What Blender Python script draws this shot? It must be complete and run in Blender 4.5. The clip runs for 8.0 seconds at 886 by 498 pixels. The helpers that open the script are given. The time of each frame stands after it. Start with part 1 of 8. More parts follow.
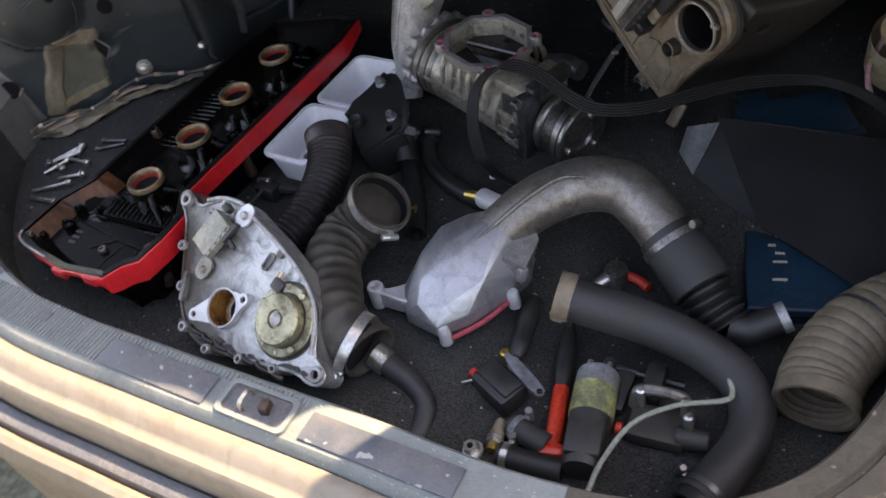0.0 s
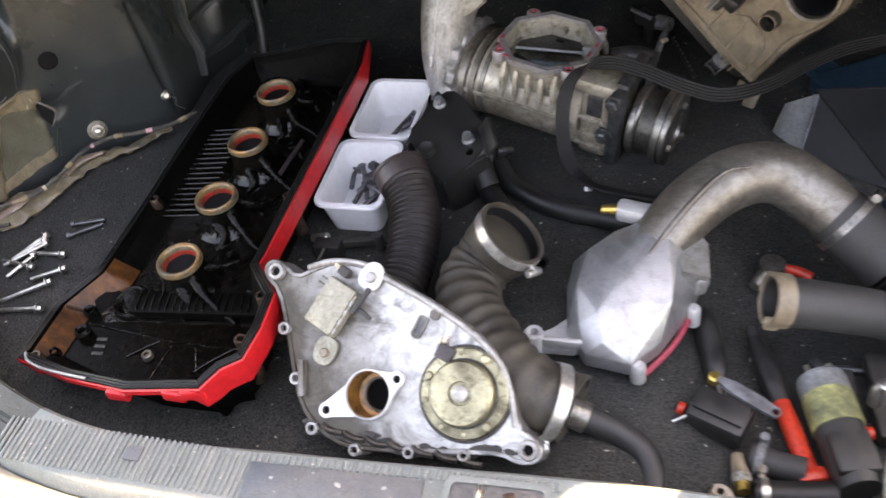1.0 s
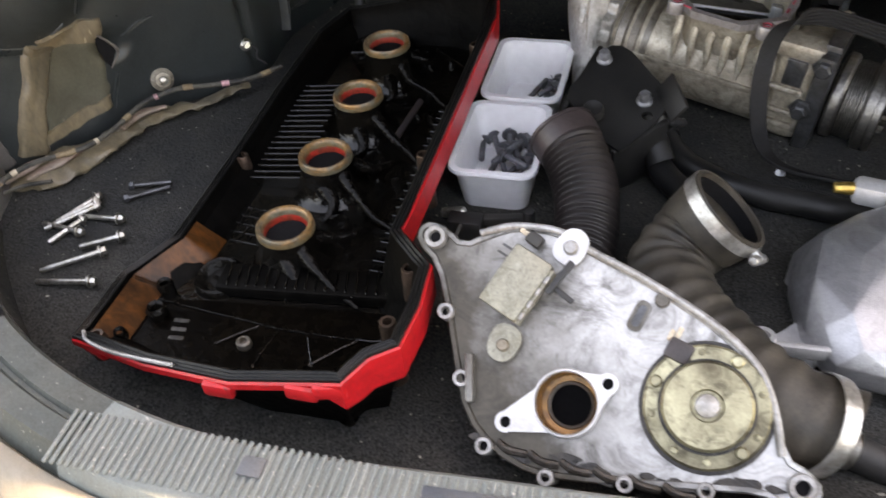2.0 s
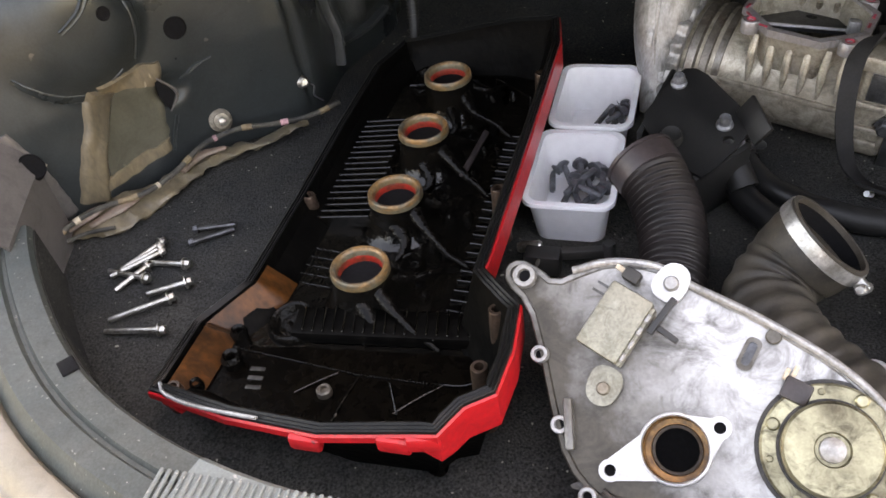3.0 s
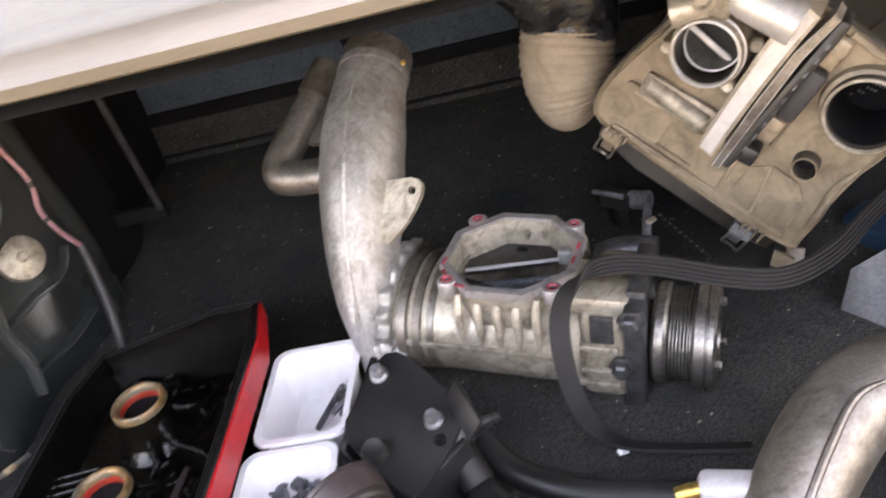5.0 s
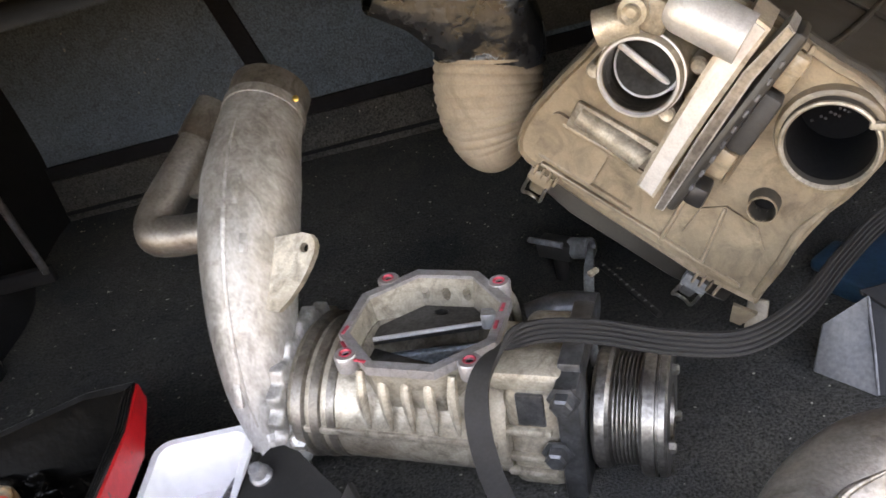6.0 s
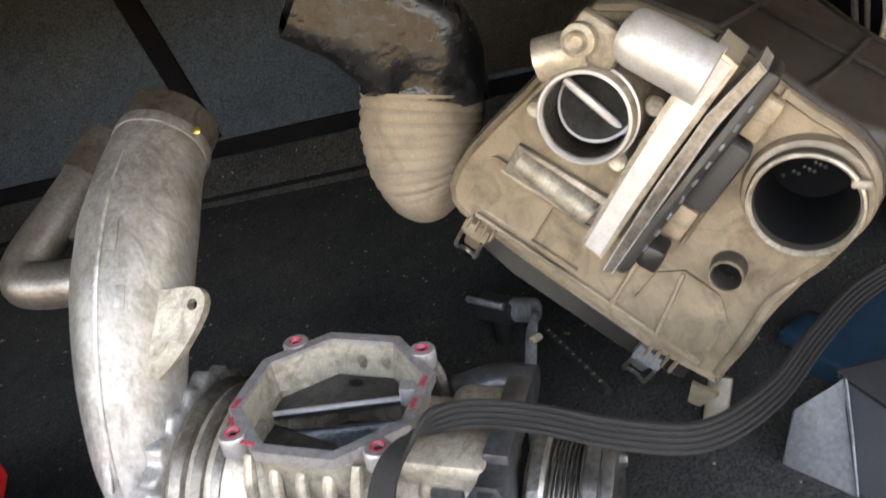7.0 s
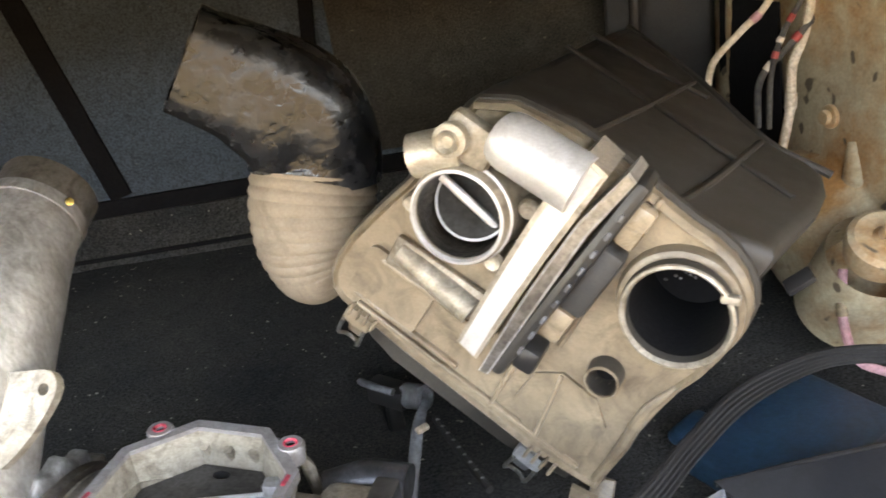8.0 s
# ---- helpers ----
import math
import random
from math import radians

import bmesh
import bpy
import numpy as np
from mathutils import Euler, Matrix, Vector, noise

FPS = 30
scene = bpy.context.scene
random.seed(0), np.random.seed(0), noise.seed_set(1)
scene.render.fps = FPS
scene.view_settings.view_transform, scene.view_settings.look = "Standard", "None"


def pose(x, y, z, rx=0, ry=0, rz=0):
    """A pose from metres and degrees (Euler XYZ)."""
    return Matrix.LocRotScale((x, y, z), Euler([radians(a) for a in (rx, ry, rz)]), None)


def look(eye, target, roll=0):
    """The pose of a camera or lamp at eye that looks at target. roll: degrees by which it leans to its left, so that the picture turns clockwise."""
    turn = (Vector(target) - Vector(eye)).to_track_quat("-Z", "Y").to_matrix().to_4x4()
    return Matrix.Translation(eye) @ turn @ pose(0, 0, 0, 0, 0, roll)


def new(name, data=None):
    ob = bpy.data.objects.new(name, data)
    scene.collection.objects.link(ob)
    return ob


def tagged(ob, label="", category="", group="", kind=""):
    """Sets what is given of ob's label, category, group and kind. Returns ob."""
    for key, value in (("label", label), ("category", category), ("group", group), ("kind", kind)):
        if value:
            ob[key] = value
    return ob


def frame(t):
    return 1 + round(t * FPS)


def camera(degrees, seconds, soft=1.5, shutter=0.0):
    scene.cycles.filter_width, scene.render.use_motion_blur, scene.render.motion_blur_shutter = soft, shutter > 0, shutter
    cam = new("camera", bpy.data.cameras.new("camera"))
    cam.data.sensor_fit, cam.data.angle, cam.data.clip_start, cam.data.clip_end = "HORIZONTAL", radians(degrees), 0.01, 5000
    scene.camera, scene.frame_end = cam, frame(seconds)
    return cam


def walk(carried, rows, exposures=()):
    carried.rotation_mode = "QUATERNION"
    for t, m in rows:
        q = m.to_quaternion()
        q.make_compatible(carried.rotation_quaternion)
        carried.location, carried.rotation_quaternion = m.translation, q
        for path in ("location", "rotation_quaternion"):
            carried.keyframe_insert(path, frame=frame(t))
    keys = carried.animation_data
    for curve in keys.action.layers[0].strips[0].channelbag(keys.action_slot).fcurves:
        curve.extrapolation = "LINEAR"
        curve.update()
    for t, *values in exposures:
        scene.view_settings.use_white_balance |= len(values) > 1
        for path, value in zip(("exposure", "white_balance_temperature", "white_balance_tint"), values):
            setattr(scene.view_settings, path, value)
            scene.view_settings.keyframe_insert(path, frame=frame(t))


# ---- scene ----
from mathutils.bvhtree import BVHTree

cam = camera(54.6, 8.0, soft=1.6, shutter=0.35)
PATH = [
    (0, (0.8953, -0.4758, 0.7339), (0.4746, 0.0039, 0.0992), -15.24),
    (0.5, (0.7361, -0.4948, 0.7467), (0.4118, 0.0198, 0.0834), -17.22),
    (1, (0.5138, -0.5184, 0.6916), (0.2768, 0.0621, 0.0459), -11.74),
    (1.5, (0.3732, -0.5018, 0.5774), (0.1807, 0.1044, -0.0593), -5.85),
    (2, (0.2996, -0.4784, 0.5327), (0.0890, 0.1430, -0.0834), -6.12),
    (2.2, (0.2795, -0.4715, 0.5273), (0.0595, 0.1556, -0.0796), -6.80),
    (3.3, (0.2520, -0.4554, 0.5269), (0.0060, 0.1824, -0.0585), -10.75),
    (3.5, (0.2554, -0.4376, 0.5337), (0.0093, 0.2092, -0.0417), -11.65),
    (4, (0.2854, -0.3756, 0.5360), (0.0575, 0.3034, -0.0090), -13.30),
    (4.5, (0.3500, -0.3102, 0.5352), (0.1588, 0.4015, 0.0187), -15.44),
    (5, (0.4128, -0.2466, 0.5278), (0.2644, 0.4903, 0.0329), -17.38),
    (5.2, (0.4330, -0.2296, 0.5250), (0.2924, 0.5176, 0.0433), -18.14),
    (6.3, (0.4550, -0.1162, 0.4394), (0.3526, 0.6490, -0.0232), -16.94),
    (6.5, (0.4633, -0.1012, 0.4280), (0.3683, 0.6675, -0.0305), -16.46),
    (7, (0.4708, -0.0666, 0.4207), (0.4020, 0.7192, -0.0127), -14.18),
    (7.5, (0.4846, -0.0430, 0.4273), (0.4440, 0.7642, 0.0313), -11.44),
    (8, (0.5184, -0.0421, 0.4275), (0.5088, 0.7648, 0.0291), -9.64),
]
EXPOSURES = [(0.0, 2.68, 9700, 22), (0.5, 3.45, 11500, 23), (1.0, 3.70, 12000, 23), (1.5, 3.70, 12400, 22), (2.0, 3.40, 13200, 21), (3.5, 3.83, 13300, 25), (4.0, 4.32, 13500, 28), (4.5, 4.60, 12800, 28), (5.2, 4.48, 12300, 27), (6.5, 4.6, 12000, 21), (7.0, 4.66, 11700, 20), (8.0, 5.03, 11700, 19)]
walk(cam, [(t, look(eye, target, roll)) for t, eye, target, roll in PATH], EXPOSURES)

# ---- light: clear sky, sun high ahead of the car, boot in its own shade ----
SUN_UP, SUN_ROUND = 53.0, 30.0
world = bpy.data.worlds.new("sky")
scene.world = world
world.use_nodes = True
wn = world.node_tree.nodes
wn.clear()
sky = wn.new("ShaderNodeTexSky")
sky.sky_type, sky.sun_disc = "NISHITA", False
sky.sun_elevation, sky.sun_rotation = radians(SUN_UP), radians(SUN_ROUND)
back = wn.new("ShaderNodeBackground")
back.inputs["Strength"].default_value = 0.15
wout = wn.new("ShaderNodeOutputWorld")
world.node_tree.links.new(sky.outputs[0], back.inputs[0])
world.node_tree.links.new(back.outputs[0], wout.inputs[0])
sun = new("sun", bpy.data.lights.new("sun", "SUN"))
sun.data.energy, sun.data.angle, sun.data.color = 3.2, radians(0.6), (1.0, 0.93, 0.82)
sun_from = Vector((math.sin(radians(SUN_ROUND)) * math.cos(radians(SUN_UP)), math.cos(radians(SUN_ROUND)) * math.cos(radians(SUN_UP)), math.sin(radians(SUN_UP))))
sun.matrix_world = look(sun_from * 5, (0, 0, 0))


# ---- materials ----
def material(name, base, dirt=None, rough=0.6, metal=0.0, patch=8.0, amount=0.5, sharp=0.25, grain=300.0, grain_mix=0.25, bump=0.15, rough_dirt=None,
             metal_dirt=None, coat=0.0, sheen=0.0, specks=None, stretch=(1, 1, 1), spec=0.5, grime=0.45, lie=None):
    m = bpy.data.materials.new(name)
    m.use_nodes = True
    nt = m.node_tree
    n, link = nt.nodes, nt.links.new
    bsdf = n["Principled BSDF"]
    where = n.new("ShaderNodeTexCoord")
    shift = n.new("ShaderNodeMapping")
    shift.inputs["Scale"].default_value = stretch
    info = n.new("ShaderNodeObjectInfo")
    jump = n.new("ShaderNodeVectorMath")
    jump.operation = "SCALE"
    jump.inputs[0].default_value = (3.1, 5.7, 7.3)
    link(info.outputs["Random"], jump.inputs["Scale"])
    link(jump.outputs[0], shift.inputs["Location"])
    link(where.outputs["Object"], shift.inputs["Vector"])
    big = n.new("ShaderNodeTexNoise")
    big.inputs["Scale"].default_value, big.inputs["Detail"].default_value, big.inputs["Roughness"].default_value = patch, 6, 0.65
    fine = n.new("ShaderNodeTexNoise")
    fine.inputs["Scale"].default_value, fine.inputs["Detail"].default_value = grain, 3
    link(shift.outputs[0], big.inputs["Vector"])
    link(shift.outputs[0], fine.inputs["Vector"])
    mask = n.new("ShaderNodeMapRange")
    mask.inputs["From Min"].default_value, mask.inputs["From Max"].default_value = 0.62 - amount * 0.3 - sharp / 2, 0.62 - amount * 0.3 + sharp / 2
    if lie:
        # the stain lies more to one side of the piece
        drift = n.new("ShaderNodeVectorMath")
        drift.operation = "DOT_PRODUCT"
        drift.inputs[1].default_value = lie
        link(where.outputs["Object"], drift.inputs[0])
        total = n.new("ShaderNodeMath")
        link(big.outputs["Fac"], total.inputs[0])
        link(drift.outputs["Value"], total.inputs[1])
        link(total.outputs[0], mask.inputs["Value"])
    else:
        link(big.outputs["Fac"], mask.inputs["Value"])
    mix = n.new("ShaderNodeMix")
    mix.data_type = "RGBA"
    mix.inputs["A"].default_value, mix.inputs["B"].default_value = (*base, 1), (*(dirt or [c * 0.7 for c in base]), 1)
    link(mask.outputs[0], mix.inputs["Factor"])
    film = n.new("ShaderNodeTexNoise")
    film.inputs["Scale"].default_value, film.inputs["Detail"].default_value, film.inputs["Roughness"].default_value, film.inputs["Distortion"].default_value = patch * 3.7, 7, 0.68, 1.4
    link(shift.outputs[0], film.inputs["Vector"])
    soil = n.new("ShaderNodeMapRange")
    soil.inputs["From Min"].default_value, soil.inputs["From Max"].default_value, soil.inputs["To Max"].default_value = 0.46, 0.66, grime
    link(film.outputs["Fac"], soil.inputs["Value"])
    worn = n.new("ShaderNodeMix")
    worn.data_type = "RGBA"
    worn.inputs["B"].default_value = (*[0.5 * c for c in (dirt or base)], 1)
    link(mix.outputs["Result"], worn.inputs["A"])
    link(soil.outputs[0], worn.inputs["Factor"])
    tone = n.new("ShaderNodeMapRange")
    tone.inputs["From Min"].default_value, tone.inputs["From Max"].default_value = 0.3, 0.7
    tone.inputs["To Min"].default_value, tone.inputs["To Max"].default_value = 1 - grain_mix, 1 + grain_mix
    link(fine.outputs["Fac"], tone.inputs["Value"])
    shade = n.new("ShaderNodeVectorMath")
    shade.operation = "SCALE"
    link(worn.outputs["Result"], shade.inputs[0])
    link(tone.outputs[0], shade.inputs["Scale"])
    colour = shade.outputs[0]
    if specks:
        dots = n.new("ShaderNodeTexNoise")
        dots.inputs["Scale"].default_value, dots.inputs["Detail"].default_value = specks[1], 1
        link(shift.outputs[0], dots.inputs["Vector"])
        cut = n.new("ShaderNodeMapRange")
        cut.inputs["From Min"].default_value, cut.inputs["From Max"].default_value = specks[2], specks[2] + 0.04
        link(dots.outputs["Fac"], cut.inputs["Value"])
        dust = n.new("ShaderNodeMix")
        dust.data_type = "RGBA"
        dust.inputs["B"].default_value = (*specks[0], 1)
        link(colour, dust.inputs["A"])
        link(cut.outputs[0], dust.inputs["Factor"])
        colour = dust.outputs["Result"]
    link(colour, bsdf.inputs["Base Color"])
    for key, clean, dirty in (("Roughness", rough, rough_dirt), ("Metallic", metal, metal_dirt)):
        bsdf.inputs[key].default_value = clean
        if dirty is not None:
            lerp = n.new("ShaderNodeMapRange")
            lerp.inputs["To Min"].default_value, lerp.inputs["To Max"].default_value = clean, dirty
            link(mask.outputs[0], lerp.inputs["Value"])
            link(lerp.outputs[0], bsdf.inputs[key])
    if bump:
        high = n.new("ShaderNodeMath")
        high.operation = "MULTIPLY_ADD"
        high.inputs[1].default_value = 0.6
        link(big.outputs["Fac"], high.inputs[0])
        link(fine.outputs["Fac"], high.inputs[2])
        relief = n.new("ShaderNodeBump")
        relief.inputs["Strength"].default_value, relief.inputs["Distance"].default_value = bump, 0.002
        link(high.outputs[0], relief.inputs["Height"])
        link(relief.outputs[0], bsdf.inputs["Normal"])
    bsdf.inputs["Coat Weight"].default_value = coat
    bsdf.inputs["Coat Roughness"].default_value = 0.12
    bsdf.inputs["Sheen Weight"].default_value = sheen
    bsdf.inputs["Specular IOR Level"].default_value = spec
    return m


CARPET = material("boot_carpet", (0.0155, 0.0180, 0.0205), (0.054, 0.051, 0.045), 0.95, patch=10, amount=0.36, sharp=0.5, grain=520, grain_mix=0.7, bump=0.8, specks=((0.3, 0.28, 0.24), 170, 0.74), spec=0.2)
BACK_CARPET = material("seat_back_carpet", (0.048, 0.066, 0.082), (0.068, 0.086, 0.100), 0.95, patch=7, amount=0.42, sharp=0.5, grain=420, grain_mix=0.4, bump=0.7, specks=((0.16, 0.16, 0.15), 160, 0.76), spec=0.2)
PANEL_CARPET = material("brown_carpet_panel", (0.062, 0.053, 0.040), (0.034, 0.030, 0.024), 0.95, patch=9, amount=0.42, sharp=0.5, grain=420, grain_mix=0.4, bump=0.7, specks=((0.11, 0.095, 0.07), 160, 0.75), spec=0.2)
# flat black for seams and small parts, also for shade painted into hollows
SEAM_AND_SHADE = material("black_seam_and_shade", (0.006, 0.006, 0.007), None, 0.9, spec=0.2)
INNER_METAL = material("inner_body_metal", (0.026, 0.033, 0.035), (0.041, 0.047, 0.047), 0.22, 0.25, patch=5.5, amount=0.22, sharp=0.35, grain=500, grain_mix=0.10, bump=0.05, rough_dirt=0.55, specks=((0.10, 0.095, 0.085), 75, 0.76))
# wall metal made lighter for the highlights along its ridges
RIDGE_HIGHLIGHT = material("highlight_ridge_metal", (0.054, 0.062, 0.064), (0.032, 0.037, 0.038), 0.3, 0.25, patch=22, amount=0.35, sharp=0.4, grain=500, grain_mix=0.12, bump=0.06, rough_dirt=0.5)
# inner body metal made darker for the shade in the pocket
POCKET_SHADE = material("shaded_pocket_metal", (0.014, 0.017, 0.018), (0.026, 0.027, 0.025), 0.4, 0.1, patch=20, amount=0.35, sharp=0.4)
RUSTY_METAL = material("dusty_inner_metal", (0.42, 0.355, 0.245), (0.36, 0.17, 0.06), 0.42, 0.1, patch=11, amount=0.2, sharp=0.2, grain=400, grain_mix=0.14, bump=0.12, rough_dirt=0.85, specks=((0.10, 0.075, 0.05), 60, 0.69), grime=0.35)
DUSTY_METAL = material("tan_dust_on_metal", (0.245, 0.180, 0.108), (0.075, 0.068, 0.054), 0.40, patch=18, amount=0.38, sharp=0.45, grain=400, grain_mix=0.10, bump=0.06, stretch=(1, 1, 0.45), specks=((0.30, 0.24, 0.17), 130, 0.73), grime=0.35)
PINK_GREY = material("pinkish_grey_metal", (0.145, 0.128, 0.122), (0.088, 0.082, 0.076), 0.32, 0.1, patch=9, amount=0.35, sharp=0.5, grain=400, grain_mix=0.08, bump=0.05)
PINK_SEALER = material("pink_seam_sealer", (0.30, 0.195, 0.155), (0.15, 0.115, 0.085), 0.4, patch=30, amount=0.4, sharp=0.4, grain=300, grain_mix=0.12, bump=0.2)
PINKISH = material("pinkish_primer", (0.27, 0.185, 0.20), (0.10, 0.085, 0.085), 0.18, 0.15, patch=26, amount=0.32, sharp=0.5)
# the champagne body paint again, darkened to dim the light on the roof edge
ROOF_CHAMPAGNE_DIM = material("champagne_paint_dimmed", (0.185, 0.172, 0.150), (0.125, 0.112, 0.092), 0.30, 0.45, patch=6, amount=0.35, sharp=0.5, grain=900, grain_mix=0.06, bump=0.04, rough_dirt=0.5, grime=0.25, stretch=(0.2, 1, 1))
CHAMPAGNE = material("champagne_body_paint", (0.27, 0.24, 0.195), (0.165, 0.137, 0.10), 0.32, 0.35, patch=8, amount=0.35, sharp=0.5, grain=900, grain_mix=0.06, bump=0.04, rough_dirt=0.7, metal_dirt=0.0, grime=0.3)
SILL_GREY = material("sill_plastic", (0.104, 0.134, 0.134), (0.205, 0.218, 0.205), 0.36, patch=9, amount=0.34, sharp=0.5, grain=600, grain_mix=0.14, bump=0.08, rough_dirt=0.85, specks=((0.34, 0.33, 0.30), 300, 0.71))
SILL_DARK = material("sill_dark_inlay", (0.060, 0.072, 0.088), (0.12, 0.12, 0.12), 0.38, patch=16, amount=0.3, sharp=0.3, grain=600, grain_mix=0.15, bump=0.06, rough_dirt=0.8, specks=((0.30, 0.29, 0.27), 110, 0.68))
RUBBER_SEAL = material("rubber_seal", (0.060, 0.066, 0.078), (0.12, 0.115, 0.11), 0.5, patch=12, amount=0.3, sharp=0.4)
RUBBER = material("black_rubber", (0.0075, 0.0075, 0.008), (0.020, 0.019, 0.018), 0.36, patch=14, amount=0.22, sharp=0.4, grain=500, grain_mix=0.15, bump=0.08, rough_dirt=0.7, spec=0.4)
BELT_RUBBER = material("drive_belt_rubber", (0.010, 0.010, 0.011), (0.024, 0.023, 0.022), 0.6, patch=20, amount=0.3, sharp=0.4, grain=500, grain_mix=0.15, bump=0.06, rough_dirt=0.8, spec=0.22)
RUBBER_GREY = material("dusty_grey_rubber", (0.013, 0.013, 0.014), (0.036, 0.034, 0.032), 0.42, patch=14, amount=0.32, sharp=0.5, grain=500, grain_mix=0.15, bump=0.1, rough_dirt=0.85)
RUBBER_BROWN = material("dusty_brown_rubber", (0.016, 0.0145, 0.013), (0.085, 0.070, 0.054), 0.40, patch=20, amount=0.28, sharp=0.35, grain=500, grain_mix=0.15, bump=0.12, rough_dirt=0.7, spec=0.35)
RUBBER_MAUVE = material("worn_mauve_rubber", (0.010, 0.009, 0.009), (0.034, 0.025, 0.024), 0.36, patch=15, amount=0.22, sharp=0.45, grain=500, grain_mix=0.15, bump=0.12, rough_dirt=0.6, spec=0.32)
CUFF = material("worn_mauve_cuff", (0.060, 0.042, 0.042), (0.022, 0.018, 0.018), 0.42, patch=24, amount=0.4, sharp=0.4, grain=500, grain_mix=0.15, bump=0.1)
TAN_RUBBER = material("tan_dust_on_rubber", (0.34, 0.27, 0.20), (0.23, 0.18, 0.13), 0.8, patch=7, amount=0.34, sharp=0.6, grain=500, grain_mix=0.08, bump=0.06)
DUCT = material("dusty_brown_duct", (0.200, 0.155, 0.105), (0.085, 0.064, 0.042), 0.7, patch=13, amount=0.38, sharp=0.5, grain=500, grain_mix=0.14, bump=0.14)
TRIM_DARK = material("dark_side_trim", (0.038, 0.050, 0.048), (0.082, 0.086, 0.078), 0.46, patch=16, amount=0.34, sharp=0.42, grain=500, grain_mix=0.16, bump=0.10, rough_dirt=0.65, specks=((0.20, 0.20, 0.18), 260, 0.72), spec=0.3, stretch=(1, 1, 0.6), grime=0.6)
TRIM_BROWN = material("dusty_brown_side_trim", (0.066, 0.058, 0.046), (0.115, 0.096, 0.072), 0.5, patch=12, amount=0.38, sharp=0.5, grain=500, grain_mix=0.14, bump=0.10, rough_dirt=0.7, specks=((0.24, 0.20, 0.15), 75, 0.72), spec=0.25, grime=0.6)
CAST = material("cast_aluminium", (0.48, 0.475, 0.475), (0.23, 0.215, 0.195), 0.42, 0.62, patch=16, amount=0.38, sharp=0.34, grain=420, grain_mix=0.16, bump=0.22, rough_dirt=0.55, metal_dirt=0.6, grime=0.55, stretch=(1, 1, 0.45))
CAST_GREY = material("dull_grey_cast_aluminium", (0.29, 0.276, 0.256), (0.12, 0.095, 0.073), 0.38, 0.75, patch=12, amount=0.40, sharp=0.45, grain=420, grain_mix=0.16, bump=0.2, rough_dirt=0.5, grime=0.55)
CAST_STAINED = material("oil_stained_cast_aluminium", (0.47, 0.46, 0.445), (0.075, 0.064, 0.050), 0.36, 0.7, patch=8.0, amount=0.74, sharp=0.46, grain=420, grain_mix=0.10, bump=0.12, rough_dirt=0.34, metal_dirt=0.5, grime=0.7, lie=(-4.6, -3.4, 0.0))
CAST_PALE = material("pale_cast_aluminium", (0.54, 0.54, 0.555), (0.30, 0.29, 0.285), 0.27, 0.8, patch=9, amount=0.36, sharp=0.5, grain=700, grain_mix=0.08, bump=0.16, rough_dirt=0.5, grime=0.4)
CAST_WHITE = material("bright_cast_aluminium", (0.66, 0.655, 0.66), (0.40, 0.385, 0.37), 0.36, 0.55, patch=10, amount=0.34, sharp=0.5, grain=700, grain_mix=0.08, bump=0.16, rough_dirt=0.6, grime=0.35)
BAND_STEEL = material("bright_band_steel", (0.62, 0.61, 0.59), (0.32, 0.30, 0.27), 0.28, 0.75, patch=40, amount=0.36, grain=400, grain_mix=0.1)
CAST_TAN = material("dusty_cast_aluminium", (0.59, 0.535, 0.45), (0.135, 0.106, 0.076), 0.36, 0.7, patch=13, amount=0.44, sharp=0.4, grain=600, grain_mix=0.14, bump=0.2, rough_dirt=0.7, metal_dirt=0.3, grime=0.6)
GASKET_FACE = material("machined_gasket_face", (0.37, 0.36, 0.365), (0.22, 0.19, 0.18), 0.36, 0.65, patch=25, amount=0.3, sharp=0.4, grain=700, grain_mix=0.1, rough_dirt=0.6, metal_dirt=0.3)
RED_SEALANT = material("red_sealant", (0.5, 0.05, 0.08), None, 0.5)
STEEL = material("plated_steel", (0.62, 0.61, 0.58), (0.35, 0.32, 0.27), 0.3, 0.9, patch=60, amount=0.35, grain=400, grain_mix=0.15, bump=0.08)
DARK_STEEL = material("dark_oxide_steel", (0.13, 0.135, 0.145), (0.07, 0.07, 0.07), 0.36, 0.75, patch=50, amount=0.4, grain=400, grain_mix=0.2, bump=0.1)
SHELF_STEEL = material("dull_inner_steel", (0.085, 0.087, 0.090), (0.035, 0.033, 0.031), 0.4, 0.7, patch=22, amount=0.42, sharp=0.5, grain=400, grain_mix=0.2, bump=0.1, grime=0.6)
GREY_STEEL = material("grey_bolt_steel", (0.21, 0.22, 0.24), (0.10, 0.10, 0.105), 0.4, 0.5, patch=50, amount=0.4, grain=400, grain_mix=0.2, bump=0.1)
BRUSHED = material("turned_steel", (0.30, 0.285, 0.265), (0.14, 0.13, 0.12), 0.36, 0.85, patch=30, amount=0.4, grain=300)
BLUE_STEEL = material("blued_rotor_steel", (0.46, 0.56, 0.68), (0.30, 0.38, 0.47), 0.28, 0.85, patch=30, amount=0.3, sharp=0.5)
YELLOW_ZINC = material("yellow_zinc_steel", (0.50, 0.455, 0.30), (0.12, 0.10, 0.065), 0.3, 0.75, patch=20, amount=0.38, sharp=0.3, grain=700, grain_mix=0.08, bump=0.1, rough_dirt=0.4, grime=0.75)
VARNISH = material("orange_oil_varnish", (0.42, 0.19, 0.05), (0.08, 0.035, 0.012), 0.25, 0.3, patch=40, amount=0.42, sharp=0.3)
